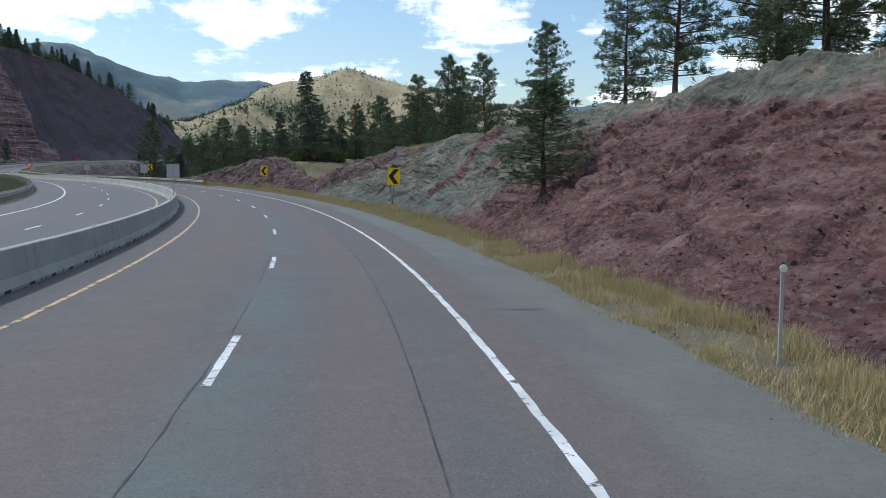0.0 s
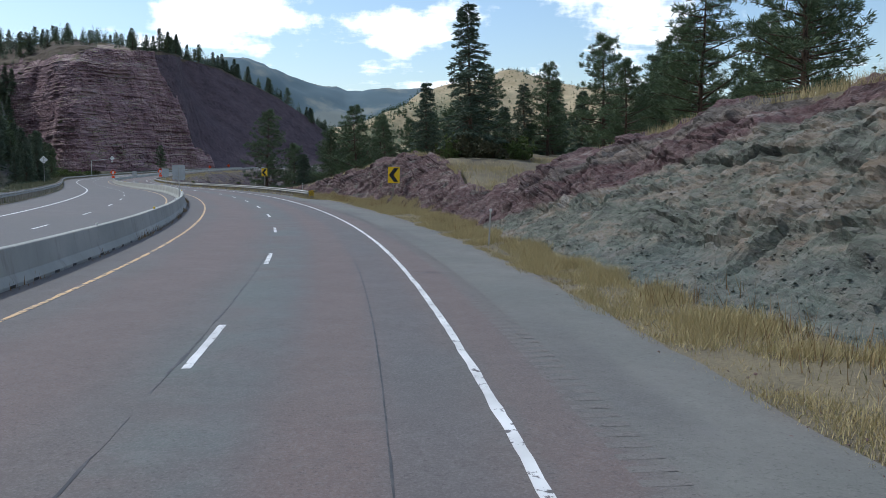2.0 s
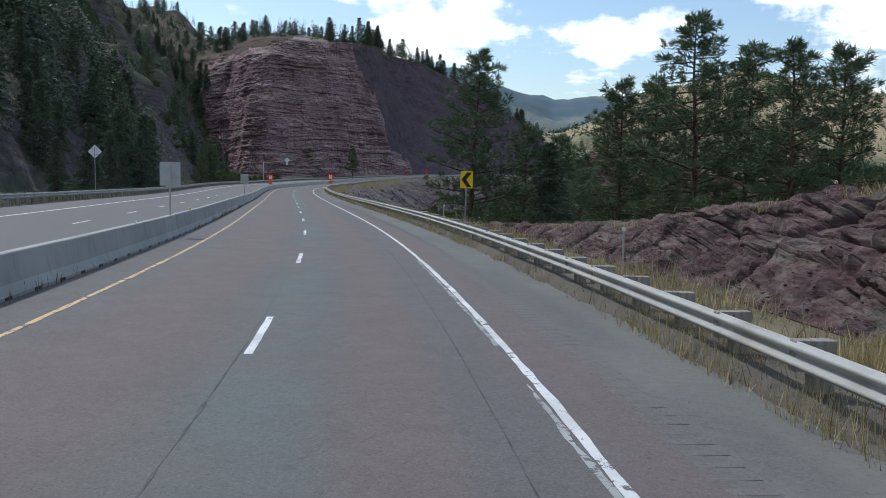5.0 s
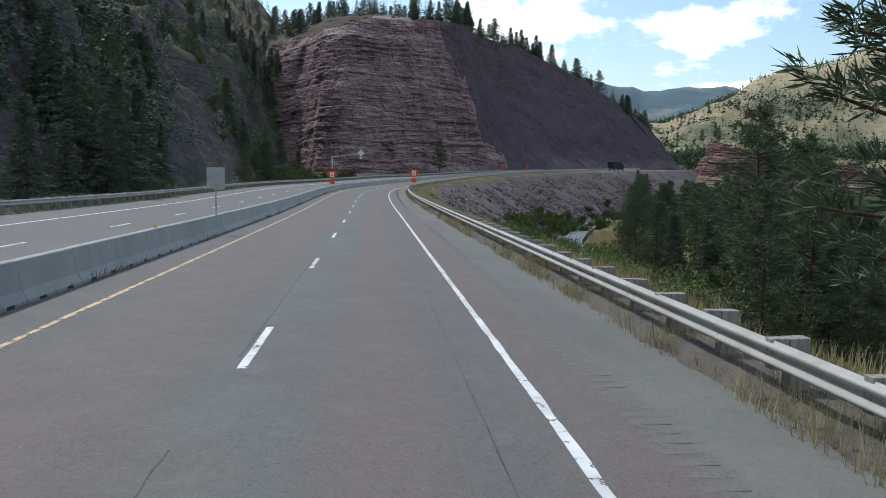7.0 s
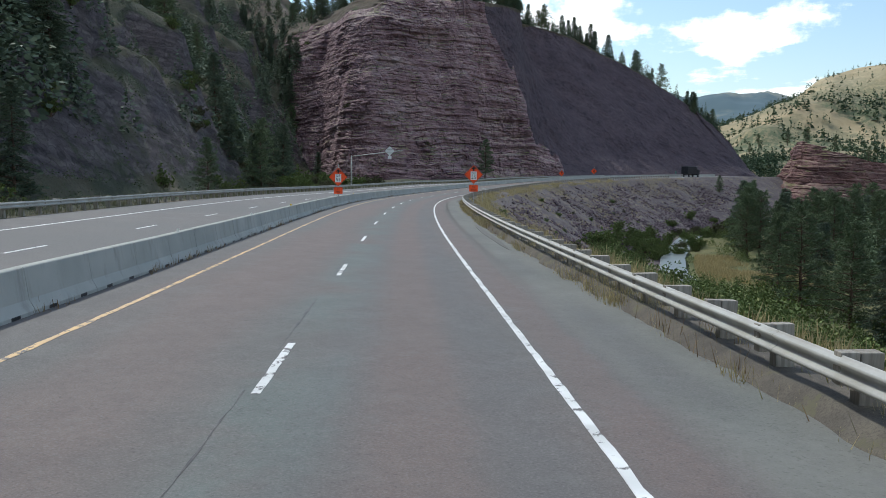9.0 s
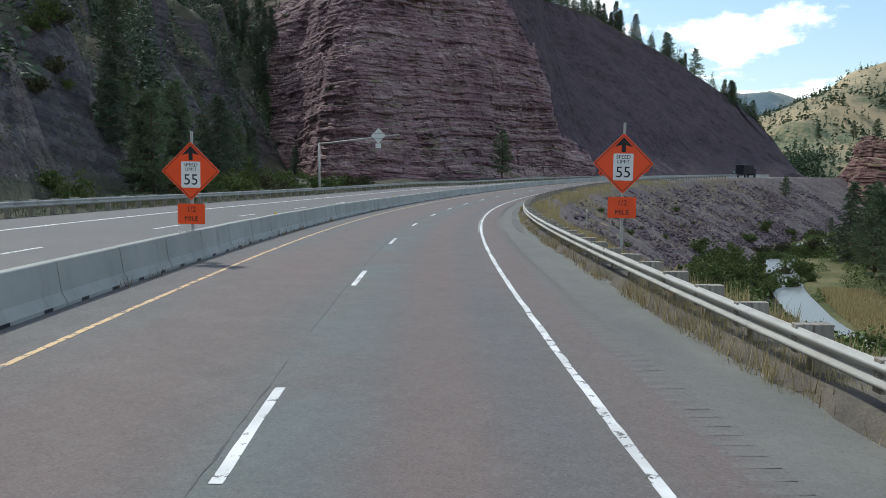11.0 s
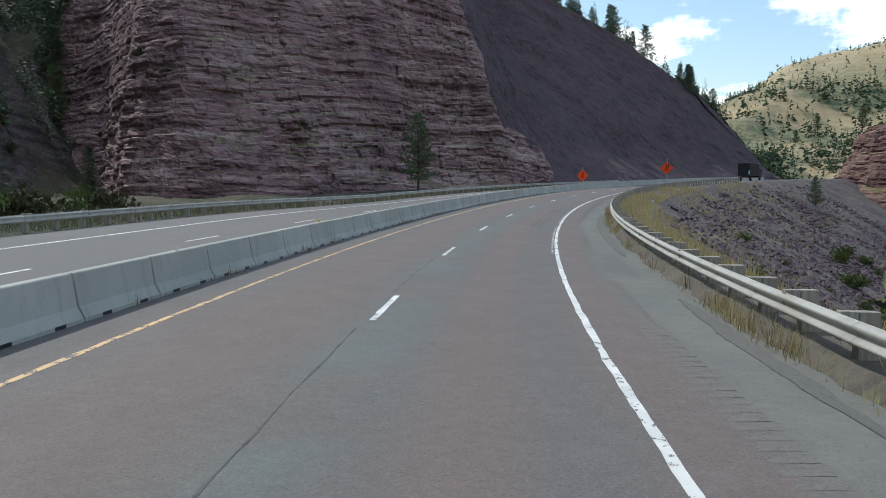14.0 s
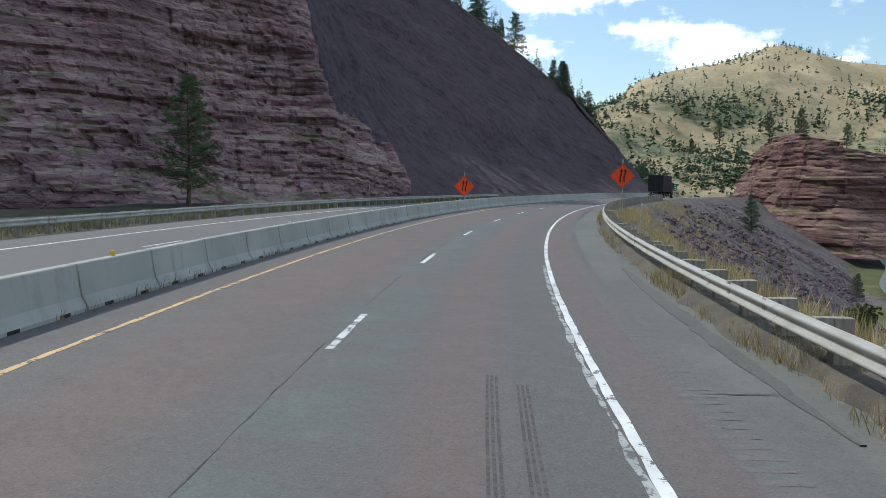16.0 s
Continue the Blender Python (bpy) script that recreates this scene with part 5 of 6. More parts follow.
def cantilever():
    """Mast arm over the far carriageway that shows the back of a diamond sign."""
    mast = tagged(new("cantilever_sign"), "galvanised mast arm carrying the pale back of a diamond sign", "sign gantry")
    mast.matrix_world = place(359.2, -18.9, -0.3)
    part("pole", rod(bmesh.new(), (0, 0, -0.5), (0, 0, 6.0), 0.17, 0.12, 16), ZINC, mast, "tapered steel pole", True)
    part("footing", rod(bmesh.new(), (0, 0, -0.5), (0, 0, 0.5), 0.42, 0.42, 16), CONCRETE, mast, "concrete footing")
    part("arm", rod(bmesh.new(), (0, 0, 5.85), (9.5, 0, 7.0), 0.11, 0.06, 14), ZINC, mast, "steel mast arm", True)
    part("cap", rod(bmesh.new(), (0, 0, 5.95), (0, 0, 6.07), 0.13, 0.05, 14), ZINC, mast)
    x, z = 7.1, 6.75
    plate = part("sign_panel", flat_shape(turned(rounded(1.22, 1.22, 0.06), 45, x, z + 0.1), 0.01, -0.1), PALE_PLATE, mast, "pale back of a diamond sign")
    part("brace", box(bmesh.new(), (1.1, 0.04, 0.06), Matrix.Translation((x, -0.12, z + 0.35)), 0.005), ZINC, plate)
    part("brace", box(bmesh.new(), (1.1, 0.04, 0.06), Matrix.Translation((x, -0.12, z - 0.2)), 0.005), ZINC, plate)
    part("lower_panel", flat_shape([(x - 0.32, z - 1.32), (x + 0.32, z - 1.32), (x + 0.32, z - 0.78), (x - 0.32, z - 0.78)], 0.01, -0.1), PALE_PLATE, mast, "pale back of a small plate")
    part("hanger", box(bmesh.new(), (0.08, 0.05, 1.9), Matrix.Translation((x, -0.07, z - 0.35)), 0.006), ZINC, mast)
    return mast


cantilever()


def delineator(s, o, dz, tall=1.25):
    d = tagged(new("delineator_post"), "thin steel roadside delineator with a round white reflector", "delineator", group="delineators")
    d.matrix_world = place(s, o, dz) @ pose(0, 0, 0, 0, random.uniform(-1, 5), 0)
    part("post", box(bmesh.new(), (0.05, 0.03, tall + 0.6), Matrix.Translation((0, 0, tall / 2 - 0.3)), 0.006), ZINC, d)
    part("reflector", rod(bmesh.new(), (0, -0.025, tall), (0, -0.012, tall), 0.055, sides=14), CLEAR, d, "white round reflector")


for s, o, dz, tall in ((6.3, 7.5, 0.02, 1.27), (71.5, 7.4, 0.02, 1.2), (136.7, 8.5, 0.05, 1.2), (161.0, 7.6, 0.0, 1.1), (220.7, 8.1, 0.0, 1.2), (304.7, 8.4, -0.1, 1.25), (329.9, 8.2, 0.0, 1.2), (386.8, 8.1, 0.0, 1.2), (440.0, 8.1, 0.0, 1.2), (473.8, -17.9, 0.0, 1.9)):
    delineator(s, o, dz, tall)


def rail_end():
    """Striped marker on the guardrail's turned-out nose."""
    e = tagged(new("rail_end_terminal"), "striped black and yellow marker on the guardrail end", "rail terminal")
    e.matrix_world = place(121.6, 6.45, 0.0, 2)
    part("nose", box(bmesh.new(), (0.42, 0.10, 0.42), Matrix.Translation((0, 0.05, 0.56)), 0.02), ZINC, e, "steel nose box")
    part("face", flat_shape([(-0.24, 0.30), (0.24, 0.30), (0.24, 0.78), (-0.24, 0.78)], 0.006, -0.004), SIGN_YELLOW, e, "yellow marker face")
    for k in range(-3, 3):
        low, high = k * 0.16 + 0.02, k * 0.16 + 0.10
        pts = [(-0.23, 0.31), (0.23, 0.31), (0.23, 0.77), (-0.23, 0.77)]
        for bound, sign in ((low, 1), (high, -1)):
            kept = []
            for (x0, z0), (x1, z1) in zip(pts, pts[1:] + pts[:1]):
                d0, d1 = sign * (x0 - z0 + 0.54 - bound), sign * (x1 - z1 + 0.54 - bound)
                if d0 >= 0:
                    kept.append((x0, z0))
                if d0 * d1 < 0:
                    q = d0 / (d0 - d1)
                    kept.append((x0 + q * (x1 - x0), z0 + q * (z1 - z0)))
            pts = kept
        if len(pts) > 2:
            part("stripe", flat_shape(pts, 0.003, -0.011), BLACK, e, "black slanted stripe")
    part("post", box(bmesh.new(), (0.15, 0.15, 1.2), Matrix.Translation((0.1, 0.25, 0.1)), 0.012), TIMBER, e)


rail_end()


def mile_sign():
    s = tagged(new("mile_marker"), "small green mile marker sign on a thin post", "road sign")
    s.matrix_world = place(520.0, 8.0, -0.1)
    part("plate", flat_shape(turned(rounded(0.38, 0.95, 0.03), 0, 0, 1.9), 0.004, 0.0), plain("sign_green", (0.02, 0.22, 0.15), 0.4), s, "green plate")
    for z in (2.15, 1.9, 1.65):
        part("writing_bar", box(bmesh.new(), (0.2, 0.003, 0.13), Matrix.Translation((0, -0.007, z)), 0.0), SIGN_WHITE, s, "white writing")
    part("post", box(bmesh.new(), (0.05, 0.03, 2.8), Matrix.Translation((0, 0.02, 1.1)), 0.004), ZINC, s)


mile_sign()


def box_truck():
    """A dark box truck seen from behind."""
    t = tagged(new("box_truck"), "dark box truck with a black cargo body driving away", "truck")
    t.matrix_world = place(540.0, 1.75, 0.0)
    dark = plain("truck_black", (0.025, 0.027, 0.032), 0.4)
    tyre, steel = plain("tyre_rubber", (0.02, 0.02, 0.02), 0.9), plain("truck_steel", (0.25, 0.25, 0.26), 0.4, 0.6)
    red = plain("tail_lamp_red", (0.45, 0.01, 0.01), 0.3)
    body = part("cargo_box", box(bmesh.new(), (2.55, 7.6, 2.75), Matrix.Translation((0, 3.8, 2.5)), 0.04), dark, t, "black cargo box")
    for k in range(12):
        for x in (-1.285, 1.285):
            part("rib", box(bmesh.new(), (0.03, 0.06, 2.6), Matrix.Translation((x, 0.4 + k * 0.62, 2.5)), 0.006), dark, body)
    for x in (-0.62, 0.62):
        part("rear_door", box(bmesh.new(), (1.2, 0.04, 2.5), Matrix.Translation((x, -0.02, 2.5)), 0.01), dark, body, "black rear door")
    part("roof_rail", box(bmesh.new(), (2.6, 7.65, 0.07), Matrix.Translation((0, 3.8, 3.9)), 0.02), steel, body, "pale metal roof rail")
    part("bumper", box(bmesh.new(), (2.3, 0.12, 0.16), Matrix.Translation((0, -0.02, 0.62)), 0.02), steel, t, "steel rear bumper")
    part("chassis", box(bmesh.new(), (0.9, 9.4, 0.25), Matrix.Translation((0, 4.8, 0.9)), 0.02), tyre, t)
    cab = part("cab", box(bmesh.new(), (2.3, 2.0, 2.1), Matrix.Translation((0, 8.9, 1.9)), 0.15), dark, t, "black cab")
    part("windscreen", box(bmesh.new(), (2.0, 0.05, 0.8), Matrix.Translation((0, 9.9, 2.4)), 0.02), plain("dark_glass", (0.02, 0.025, 0.03), 0.08), cab)
    for x in (-1.3, 1.3):
        part("door_mirror", box(bmesh.new(), (0.16, 0.1, 0.5), Matrix.Translation((x, 9.2, 2.3)), 0.03), dark, cab)
    for x in (-1.0, 1.0):
        part("tail_lamp", box(bmesh.new(), (0.3, 0.04, 0.12), Matrix.Translation((x, -0.09, 0.72)), 0.01), red, t, "red tail lamp")
        for y in (1.6, 8.9):
            w = part("wheel", rod(bmesh.new(), (x * 1.05 - 0.16, y, 0.5), (x * 1.05 + 0.16, y, 0.5), 0.5, sides=24), tyre, t, "black tyre")
            part("rim", rod(bmesh.new(), (x * 1.05 - 0.17, y, 0.5), (x * 1.05 + 0.17, y, 0.5), 0.26, sides=18), steel, w, "steel rim")


box_truck()


# ---- trees ----
def make_needles(name, dark, light, tip):
    k = Look(name, 0.75)
    c = k.mix(k.island(), dark, light)
    c = k.mix(k.span(k.island(), 0.86, 1.0), c, tip)
    c = k.mix(k.span(k.chance(), 0, 1, 0.0, 0.35, "LINEAR"), c, light)
    k.b.inputs["Subsurface Weight"].default_value = 0.0
    return k.done(c)


PINE_GREEN = make_needles("pine_needles", (0.068, 0.100, 0.054), (0.135, 0.182, 0.09), (0.20, 0.22, 0.11))
FIR_GREEN = make_needles("fir_needles", (0.062, 0.090, 0.064), (0.118, 0.155, 0.098), (0.165, 0.19, 0.11))
LEAF_GREEN = make_needles("shrub_leaves", (0.075, 0.11, 0.036), (0.155, 0.205, 0.06), (0.23, 0.245, 0.09))
SAGE_GREEN = make_needles("dry_shrub_leaves", (0.06, 0.065, 0.035), (0.12, 0.115, 0.06), (0.19, 0.165, 0.09))


def make_bark():
    k = Look("bark", 0.95)
    g = k.noise(0.12, 6, 0.6, (1, 1, 0.25))
    k.bump(g, 0.6, 0.03)
    return k.done(k.mix(k.span(g, 0.35, 0.65), (0.05, 0.035, 0.026), (0.16, 0.105, 0.075)))


BARK = make_bark()


def tube(path, radii, sides):
    v, f = [], []
    for k, (q, r) in enumerate(zip(path, radii)):
        for i in range(sides):
            a = 2 * math.pi * i / sides
            v.append((q[0] + r * math.cos(a), q[1] + r * math.sin(a), q[2]))
        if k:
            b = len(v) - 2 * sides
            f += [(b + i, b + (i + 1) % sides, b + sides + (i + 1) % sides, b + sides + i) for i in range(sides)]
    return v, f


def limb(v, f, a, b, r):
    """A thin four-sided branch, appended to v and f."""
    d = Vector(b) - Vector(a)
    side = d.cross(Vector((0, 0, 1)))
    side = side.normalized() if side.length > 1e-4 else Vector((1, 0, 0))
    up = side.cross(d).normalized()
    n = len(v)
    for q, rr in ((Vector(a), r), (Vector(b), r * 0.3)):
        for s in (side, up, -side, -up):
            v.append(tuple(q + s * rr))
    f += [(n + i, n + (i + 1) % 4, n + 4 + (i + 1) % 4, n + 4 + i) for i in range(4)]


def sprays(centres, ways, size, count, rng, flat=0.6, slim=0.16):
    """Needle sprays: slim blades that fan out round each centre."""
    c = np.repeat(centres, count, 0)
    w = np.repeat(ways, count, 0)
    d = rng.normal(size=c.shape) * (1, 1, flat) + 1.1 * w
    d /= np.linalg.norm(d, axis=1, keepdims=True)
    side = np.cross(d, rng.normal(size=c.shape))
    side /= np.linalg.norm(side, axis=1, keepdims=True) + 1e-9
    length = size * rng.uniform(0.6, 1.25, (len(c), 1))
    a = c + d * length * 0.05 + rng.normal(size=c.shape) * size * 0.12
    tip = a + d * length
    mid = a + d * length * 0.55
    wide = slim * length
    v = np.stack([a, mid + side * wide, tip, mid - side * wide], 1).reshape(-1, 3)
    f = np.arange(len(v)).reshape(-1, 4)
    return v, f


def conifer(seed, kind, height):
    """A conifer as a trunk mesh and a crown mesh, foot at the origin."""
    rng = np.random.RandomState(seed)
    n = 9
    bend = np.cumsum(rng.normal(0, 0.012 * height, (n, 2)), 0) * 0.35
    path = [(bend[k, 0], bend[k, 1], height * k / (n - 1) - (0.5 if k == 0 else 0)) for k in range(n)]
    thick = 0.017 * height if kind == "pine" else 0.014 * height
    radii = [thick * (1.25 if k == 0 else 1) * (1 - 0.93 * k / (n - 1)) for k in range(n)]
    tv, tf = tube(path, radii, 9)
    cen, way = [], []
    if kind == "pine":
        count, low, reach = 92, 0.09 + 0.10 * rng.rand(), 0.265 * height
    else:
        count, low, reach = 105, 0.07, 0.205 * height
    for b in range(count):
        q = low + (0.985 - low) * ((b + rng.rand()) / count) ** (0.95 if kind == "pine" else 1.0)
        z = q * height
        x0, y0 = np.interp(z, [p[2] for p in path], [p[0] for p in path]), np.interp(z, [p[2] for p in path], [p[1] for p in path])
        a = b * 2.4 + rng.normal(0, 0.5)
        if kind == "pine":
            up = (q - low) / (1 - low)
            shape = (1.0 - up) ** 0.75 * min(1.0, 0.55 + 2.2 * up)
            far = (reach * shape + 0.035 * height) * rng.uniform(0.5, 1.2)
            droop = rng.uniform(-0.15, 0.5) * far * (0.4 + q)
        else:
            far = reach * (1.02 - q) ** 0.82 * rng.uniform(0.7, 1.12) + 0.02 * height
            droop = far * (rng.uniform(-0.42, -0.05) + 0.5 * max(0, q - 0.75))
        root = Vector((x0, y0, z))
        end = Vector((x0 + far * math.cos(a), y0 + far * math.sin(a), z + droop))
        limb(tv, tf, root, end, 0.10 * thick + 0.014 * far)
        m = max(3, int(far / (0.30 if kind == "fir" else 0.34)))
        out = (end - root).normalized()
        for k in range(m):
            t = (0.28 if kind == "fir" else 0.32) + (0.75 if kind == "fir" else 0.72) * k / max(1, m - 1)
            spread = (0.26 if kind == "fir" else 0.20) * far * (1.05 - 0.6 * t)
            c = root.lerp(end, min(t, 1.02))
            for _ in range(2 if kind == "pine" else 3):
                cen.append((c.x + rng.normal(0, spread) * -math.sin(a), c.y + rng.normal(0, spread) * math.cos(a), c.z + rng.normal(0, 0.25 if kind == "pine" else 0.07) * 0.1 * height ** 0.5 + (0.15 if kind == "pine" else -0.1)))
                way.append((out.x, out.y, 0.5 if kind == "pine" else -0.12))
    cen, way = np.array(cen), np.array(way)
    size = (0.022 if kind == "pine" else 0.024) * height + 0.10
    v, f = sprays(cen, way, size, 26 if kind == "pine" else 15, rng, 0.75 if kind == "pine" else 0.28, 0.055 if kind == "pine" else 0.075)
    return (tv, tf), (v, f)


def shrub(seed, height, wide):
    rng = np.random.RandomState(seed)
    tv, tf, cen = [], [], []
    for b in range(16):
        a, r = rng.uniform(0, 6.28), wide * rng.uniform(0.2, 1)
        top = (r * math.cos(a), r * math.sin(a), height * rng.uniform(0.45, 1.0) * (1 - 0.4 * r / wide))
        limb(tv, tf, (0.1 * math.cos(a), 0.1 * math.sin(a), -0.3), top, 0.03 + 0.006 * height)
        for k in range(10):
            cen.append(np.array(top) * rng.uniform(0.35, 1.05) + rng.normal(0, 0.16, 3) * wide * (1, 1, 0.8))
    cen = np.array(cen)
    cen[:, 2] = np.maximum(cen[:, 2], 0.1)
    v, f = sprays(cen, cen * (1, 1, 0) / (wide + 0.1) + (0, 0, 0.5), 0.03 * height + 0.09, 40, rng, 0.9, 0.28)
    return (tv, tf), (v, f)


PLANTS = {}


def plant(kind, seed, height, words, mat, category, wide=0.0):
    (tv, tf), (v, f) = conifer(seed, kind, height) if kind in ("pine", "fir") else shrub(seed, height, wide)
    name = {"pine": "pine_tree", "fir": "fir_tree"}.get(kind, "shrub")
    top = tagged(new(name), words, category, group={"pine": "pine trees", "fir": "fir trees"}.get(kind, "shrubs"))
    solid("trunk" if kind in ("pine", "fir") else "stem", tv, tf, BARK, top, soft=True)
    solid("crown", v, f, mat, top)
    PLANTS.setdefault(kind, []).append((top, height))
    return top


for k, (h, seed) in enumerate(((11.0, 3), (9.0, 14), (7.0, 25), (10.0, 36))):
    plant("pine", seed, h, "dark green ponderosa pine with an open clumped crown", PINE_GREEN, "tree")
for k, (h, seed) in enumerate(((12.0, 41), (9.5, 52), (7.5, 63), (11.0, 74))):
    plant("fir", seed, h, "dark conical fir with drooping layered branches", FIR_GREEN, "tree")
plant("leafy", 81, 2.6, "green leafy shrub on the slope", LEAF_GREEN, "shrub", 1.7)
plant("leafy", 82, 1.8, "green leafy shrub on the slope", LEAF_GREEN, "shrub", 1.4)
plant("leafy", 83, 3.4, "green leafy shrub on the slope", LEAF_GREEN, "shrub", 1.9)
plant("sage", 84, 1.0, "dry grey-green brush on the rocky slope", SAGE_GREEN, "shrub", 0.9)
plant("sage", 85, 1.4, "dry grey-green brush on the rocky slope", SAGE_GREEN, "shrub", 1.2)
USED = set()
from_rng = random.Random(11)


def grow(kind, at, height, pick=None, lean=2.0):
    """Set a plant of that kind, scaled to the height, with its foot at a place."""
    n = len(PLANTS[kind])
    k = from_rng.randrange(n) if pick is None else pick
    src, h = PLANTS[kind][k]
    m = pose(at[0], at[1], at[2], from_rng.uniform(-lean, lean), from_rng.uniform(-lean, lean), from_rng.uniform(0, 360))
    size = height / h * from_rng.uniform(0.97, 1.03)
    if (kind, k) not in USED:
        USED.add((kind, k))
        src.matrix_basis = m @ Matrix.Scale(size, 4)
        return src
    keep = src.scale.copy()
    src.scale = (size, size, size)
    ob = copy_thing(src, m)
    src.scale = keep
    return ob


def ground_right(s, o, sink=0.25):
    p = spot(s, o)
    p[2] += float(verge_height(np.array([s]), np.array([o]))[0]) - sink
    return p


# the pines and firs above the rock cut, one by one
for kind, s, o, h, k in (("pine", 47.0, 18.5, 7.0, 1), ("pine", 13.6, 16.6, 9.0, 1), ("pine", 17.5, 18.6, 9.5, 0), ("pine", 10.5, 18.0, 10.0, 3), ("pine", 22.5, 19.2, 9.5, 3), ("pine", 12.5, 14.4, 5.0, 2), ("pine", 6.0, 15.5, 9.0, 0), ("pine", 40.0, 20.5, 8.2, 0), ("pine", 31.5, 18.5, 8.8, 3), ("pine", 27.0, 20.5, 10.0, 0), ("pine", 23.0, 24.0, 9.0, 1),
                         ("pine", 20.0, 21.0, 10.0, 3), ("pine", 15.5, 19.5, 10.5, 0), ("pine", 34.0, 25.0, 8.5, 1), ("pine", 9.0, 21.0, 10.0, 3), ("pine", 76.0, 22.5, 10.8, 0), ("pine", 66.0, 22.0, 8.6, 1),
                         ("pine", 83.0, 22.0, 11.2, 0), ("pine", 80.0, 26.0, 11.2, 3), ("fir", 107.0, 17.0, 12.8, 0), ("fir", 121.3, 17.7, 8.2, 1), ("fir", 117.0, 21.0, 6.5, 2), ("fir", 112.0, 24.0, 7.0, 3), ("fir", 127.0, 24.0, 6.5, 1),
                         ("pine", 92.0, 27.0, 10.5, 3), ("pine", 96.0, 23.0, 9.5, 1), ("pine", 89.0, 30.0, 11.0, 0), ("pine", 100.0, 30.0, 10.0, 3)):
    grow(kind, ground_right(s, o), h, k)
# the small pine that grows out of the red rock
bank_pine = grow("pine", spot(27.2, 10.5, 1.45), 4.6, 2)
bank_pine.matrix_basis = bank_pine.matrix_basis @ Matrix.Diagonal((1.6, 1.6, 1.0, 1.0))
# the group beside the start of the guardrail
for kind, s, o, h, k in (("pine", 180.0, 13.5, 15.8, 3), ("pine", 160.0, 22.0, 14.1, 0), ("pine", 163.0, 27.0, 14.7, 3), ("pine", 158.0, 30.0, 13.0, 1), ("pine", 167.0, 20.5, 12.4, 1), ("pine", 171.0, 25.0, 15.3, 0),
                         ("pine", 155.0, 25.0, 11.3, 3), ("pine", 152.0, 33.0, 12.4, 0), ("fir", 147.0, 36.0, 11.3, 1), ("fir", 176.0, 19.0, 10.2, 2), ("pine", 184.0, 19.0, 13.0, 1), ("fir", 190.0, 24.0, 12.4, 0)):
    grow(kind, ground_right(s, o, 0.6), h, k)


def scatter(count, s_range, o_range, h_range, kinds, clear=()):
    done = 0
    while done < count:
        s, o = from_rng.uniform(*s_range), from_rng.uniform(*o_range)
        if any(a < s < b and c < o < d for a, b, c, d in clear):
            continue
        grow(from_rng.choice(kinds), ground_right(s, o, 0.6), from_rng.uniform(*h_range))
        done += 1


GLADE = ((338, 384, 38, 60), (200, 345, 0, 46))
scatter(26, (-25, 62), (24, 70), (6, 10), ("pine", "pine", "fir"))
scatter(44, (84, 146), (21, 46), (6.0, 9.5), ("pine", "fir", "pine"))
for s, o, h, k in ((238, 38, 17.0, 0), (256, 52, 22.0, 3), (266, 50, 25.0, 1), (246, 47, 19.0, 3)):
    grow("pine", ground_right(s, o, 0.6), h, k)
scatter(24, (195, 250), (42, 66), (9, 14), ("pine", "pine", "fir"))
scatter(46, (250, 345), (47, 84), (10, 15.5), ("pine", "pine", "fir"), GLADE)
scatter(34, (384, 450), (46, 80), (10, 15.5), ("pine", "pine", "fir"), GLADE)
for s, o, h in ((535, 17.5, 6.5), (528, 32, 4.0), (548, 40, 5.0)):
    grow("pine", ground_right(s, o, 0.4), h, 0)


def scatter_shrubs(count, s_range, o_range, h_range, kinds, clear=()):
    done = 0
    while done < count:
        s, o = from_rng.uniform(*s_range), from_rng.uniform(*o_range)
        if any(a < s < b and c < o < d for a, b, c, d in clear):
            continue
        grow(from_rng.choice(kinds), ground_right(s, o, 0.15), from_rng.uniform(*h_range), lean=6)
        done += 1


scatter_shrubs(46, (340, 430), (24, 36), (2.0, 4.6), ("leafy",))
scatter_shrubs(40, (400, 500), (28, 42), (1.4, 3.6), ("leafy", "leafy", "sage"))
scatter_shrubs(26, (250, 520), (9.5, 26), (0.5, 1.3), ("sage", "leafy"))
scatter_shrubs(22, (104, 122), (14.5, 22), (0.9, 2.4), ("leafy", "sage"))
scatter_shrubs(16, (60, 150), (15, 26), (0.6, 1.6), ("leafy", "sage"))

# trees on the shaded hillside and along the top of the cliff
left_xy = left_p[:, :2]
hill_d = np.interp(left_s, *HILL_TOE) - left_o
rng = np.random.RandomState(21)
spots = np.flatnonzero((hill_d > -6) & (hill_d < 120) & (left_s > 60) & (left_s < 470))
weight = 0.15 + smooth(-0.05, 0.25, fbm(left_p[spots] * (1, 1, 0), 42, 3)) + 0.6 * (hill_d[spots] < 10)
for i in rng.choice(spots, 170, replace=False, p=weight / weight.sum()):
    grow(from_rng.choice(("fir", "fir", "pine")), left_p[i] + (0, 0, -0.5), from_rng.uniform(6.5, 13.0))
spots = np.flatnonzero((hill_d > -16) & (hill_d < 14) & (left_s > 150) & (left_s < 450) & (left_o < -22))
for i in rng.choice(spots, 60, replace=False):
    grow(from_rng.choice(("leafy", "leafy", "sage")), left_p[i] + (0, 0, -0.2), from_rng.uniform(1.0, 3.2), lean=6)
spots = np.flatnonzero((left_s > 335) & (left_s < 402) & (left_o < -20.5) & (left_o > -46))
for i in rng.choice(spots, 46, replace=False):
    grow(from_rng.choice(("leafy", "leafy", "sage")), left_p[i] + (0, 0, -0.2), from_rng.uniform(1.2, 3.4), lean=6)
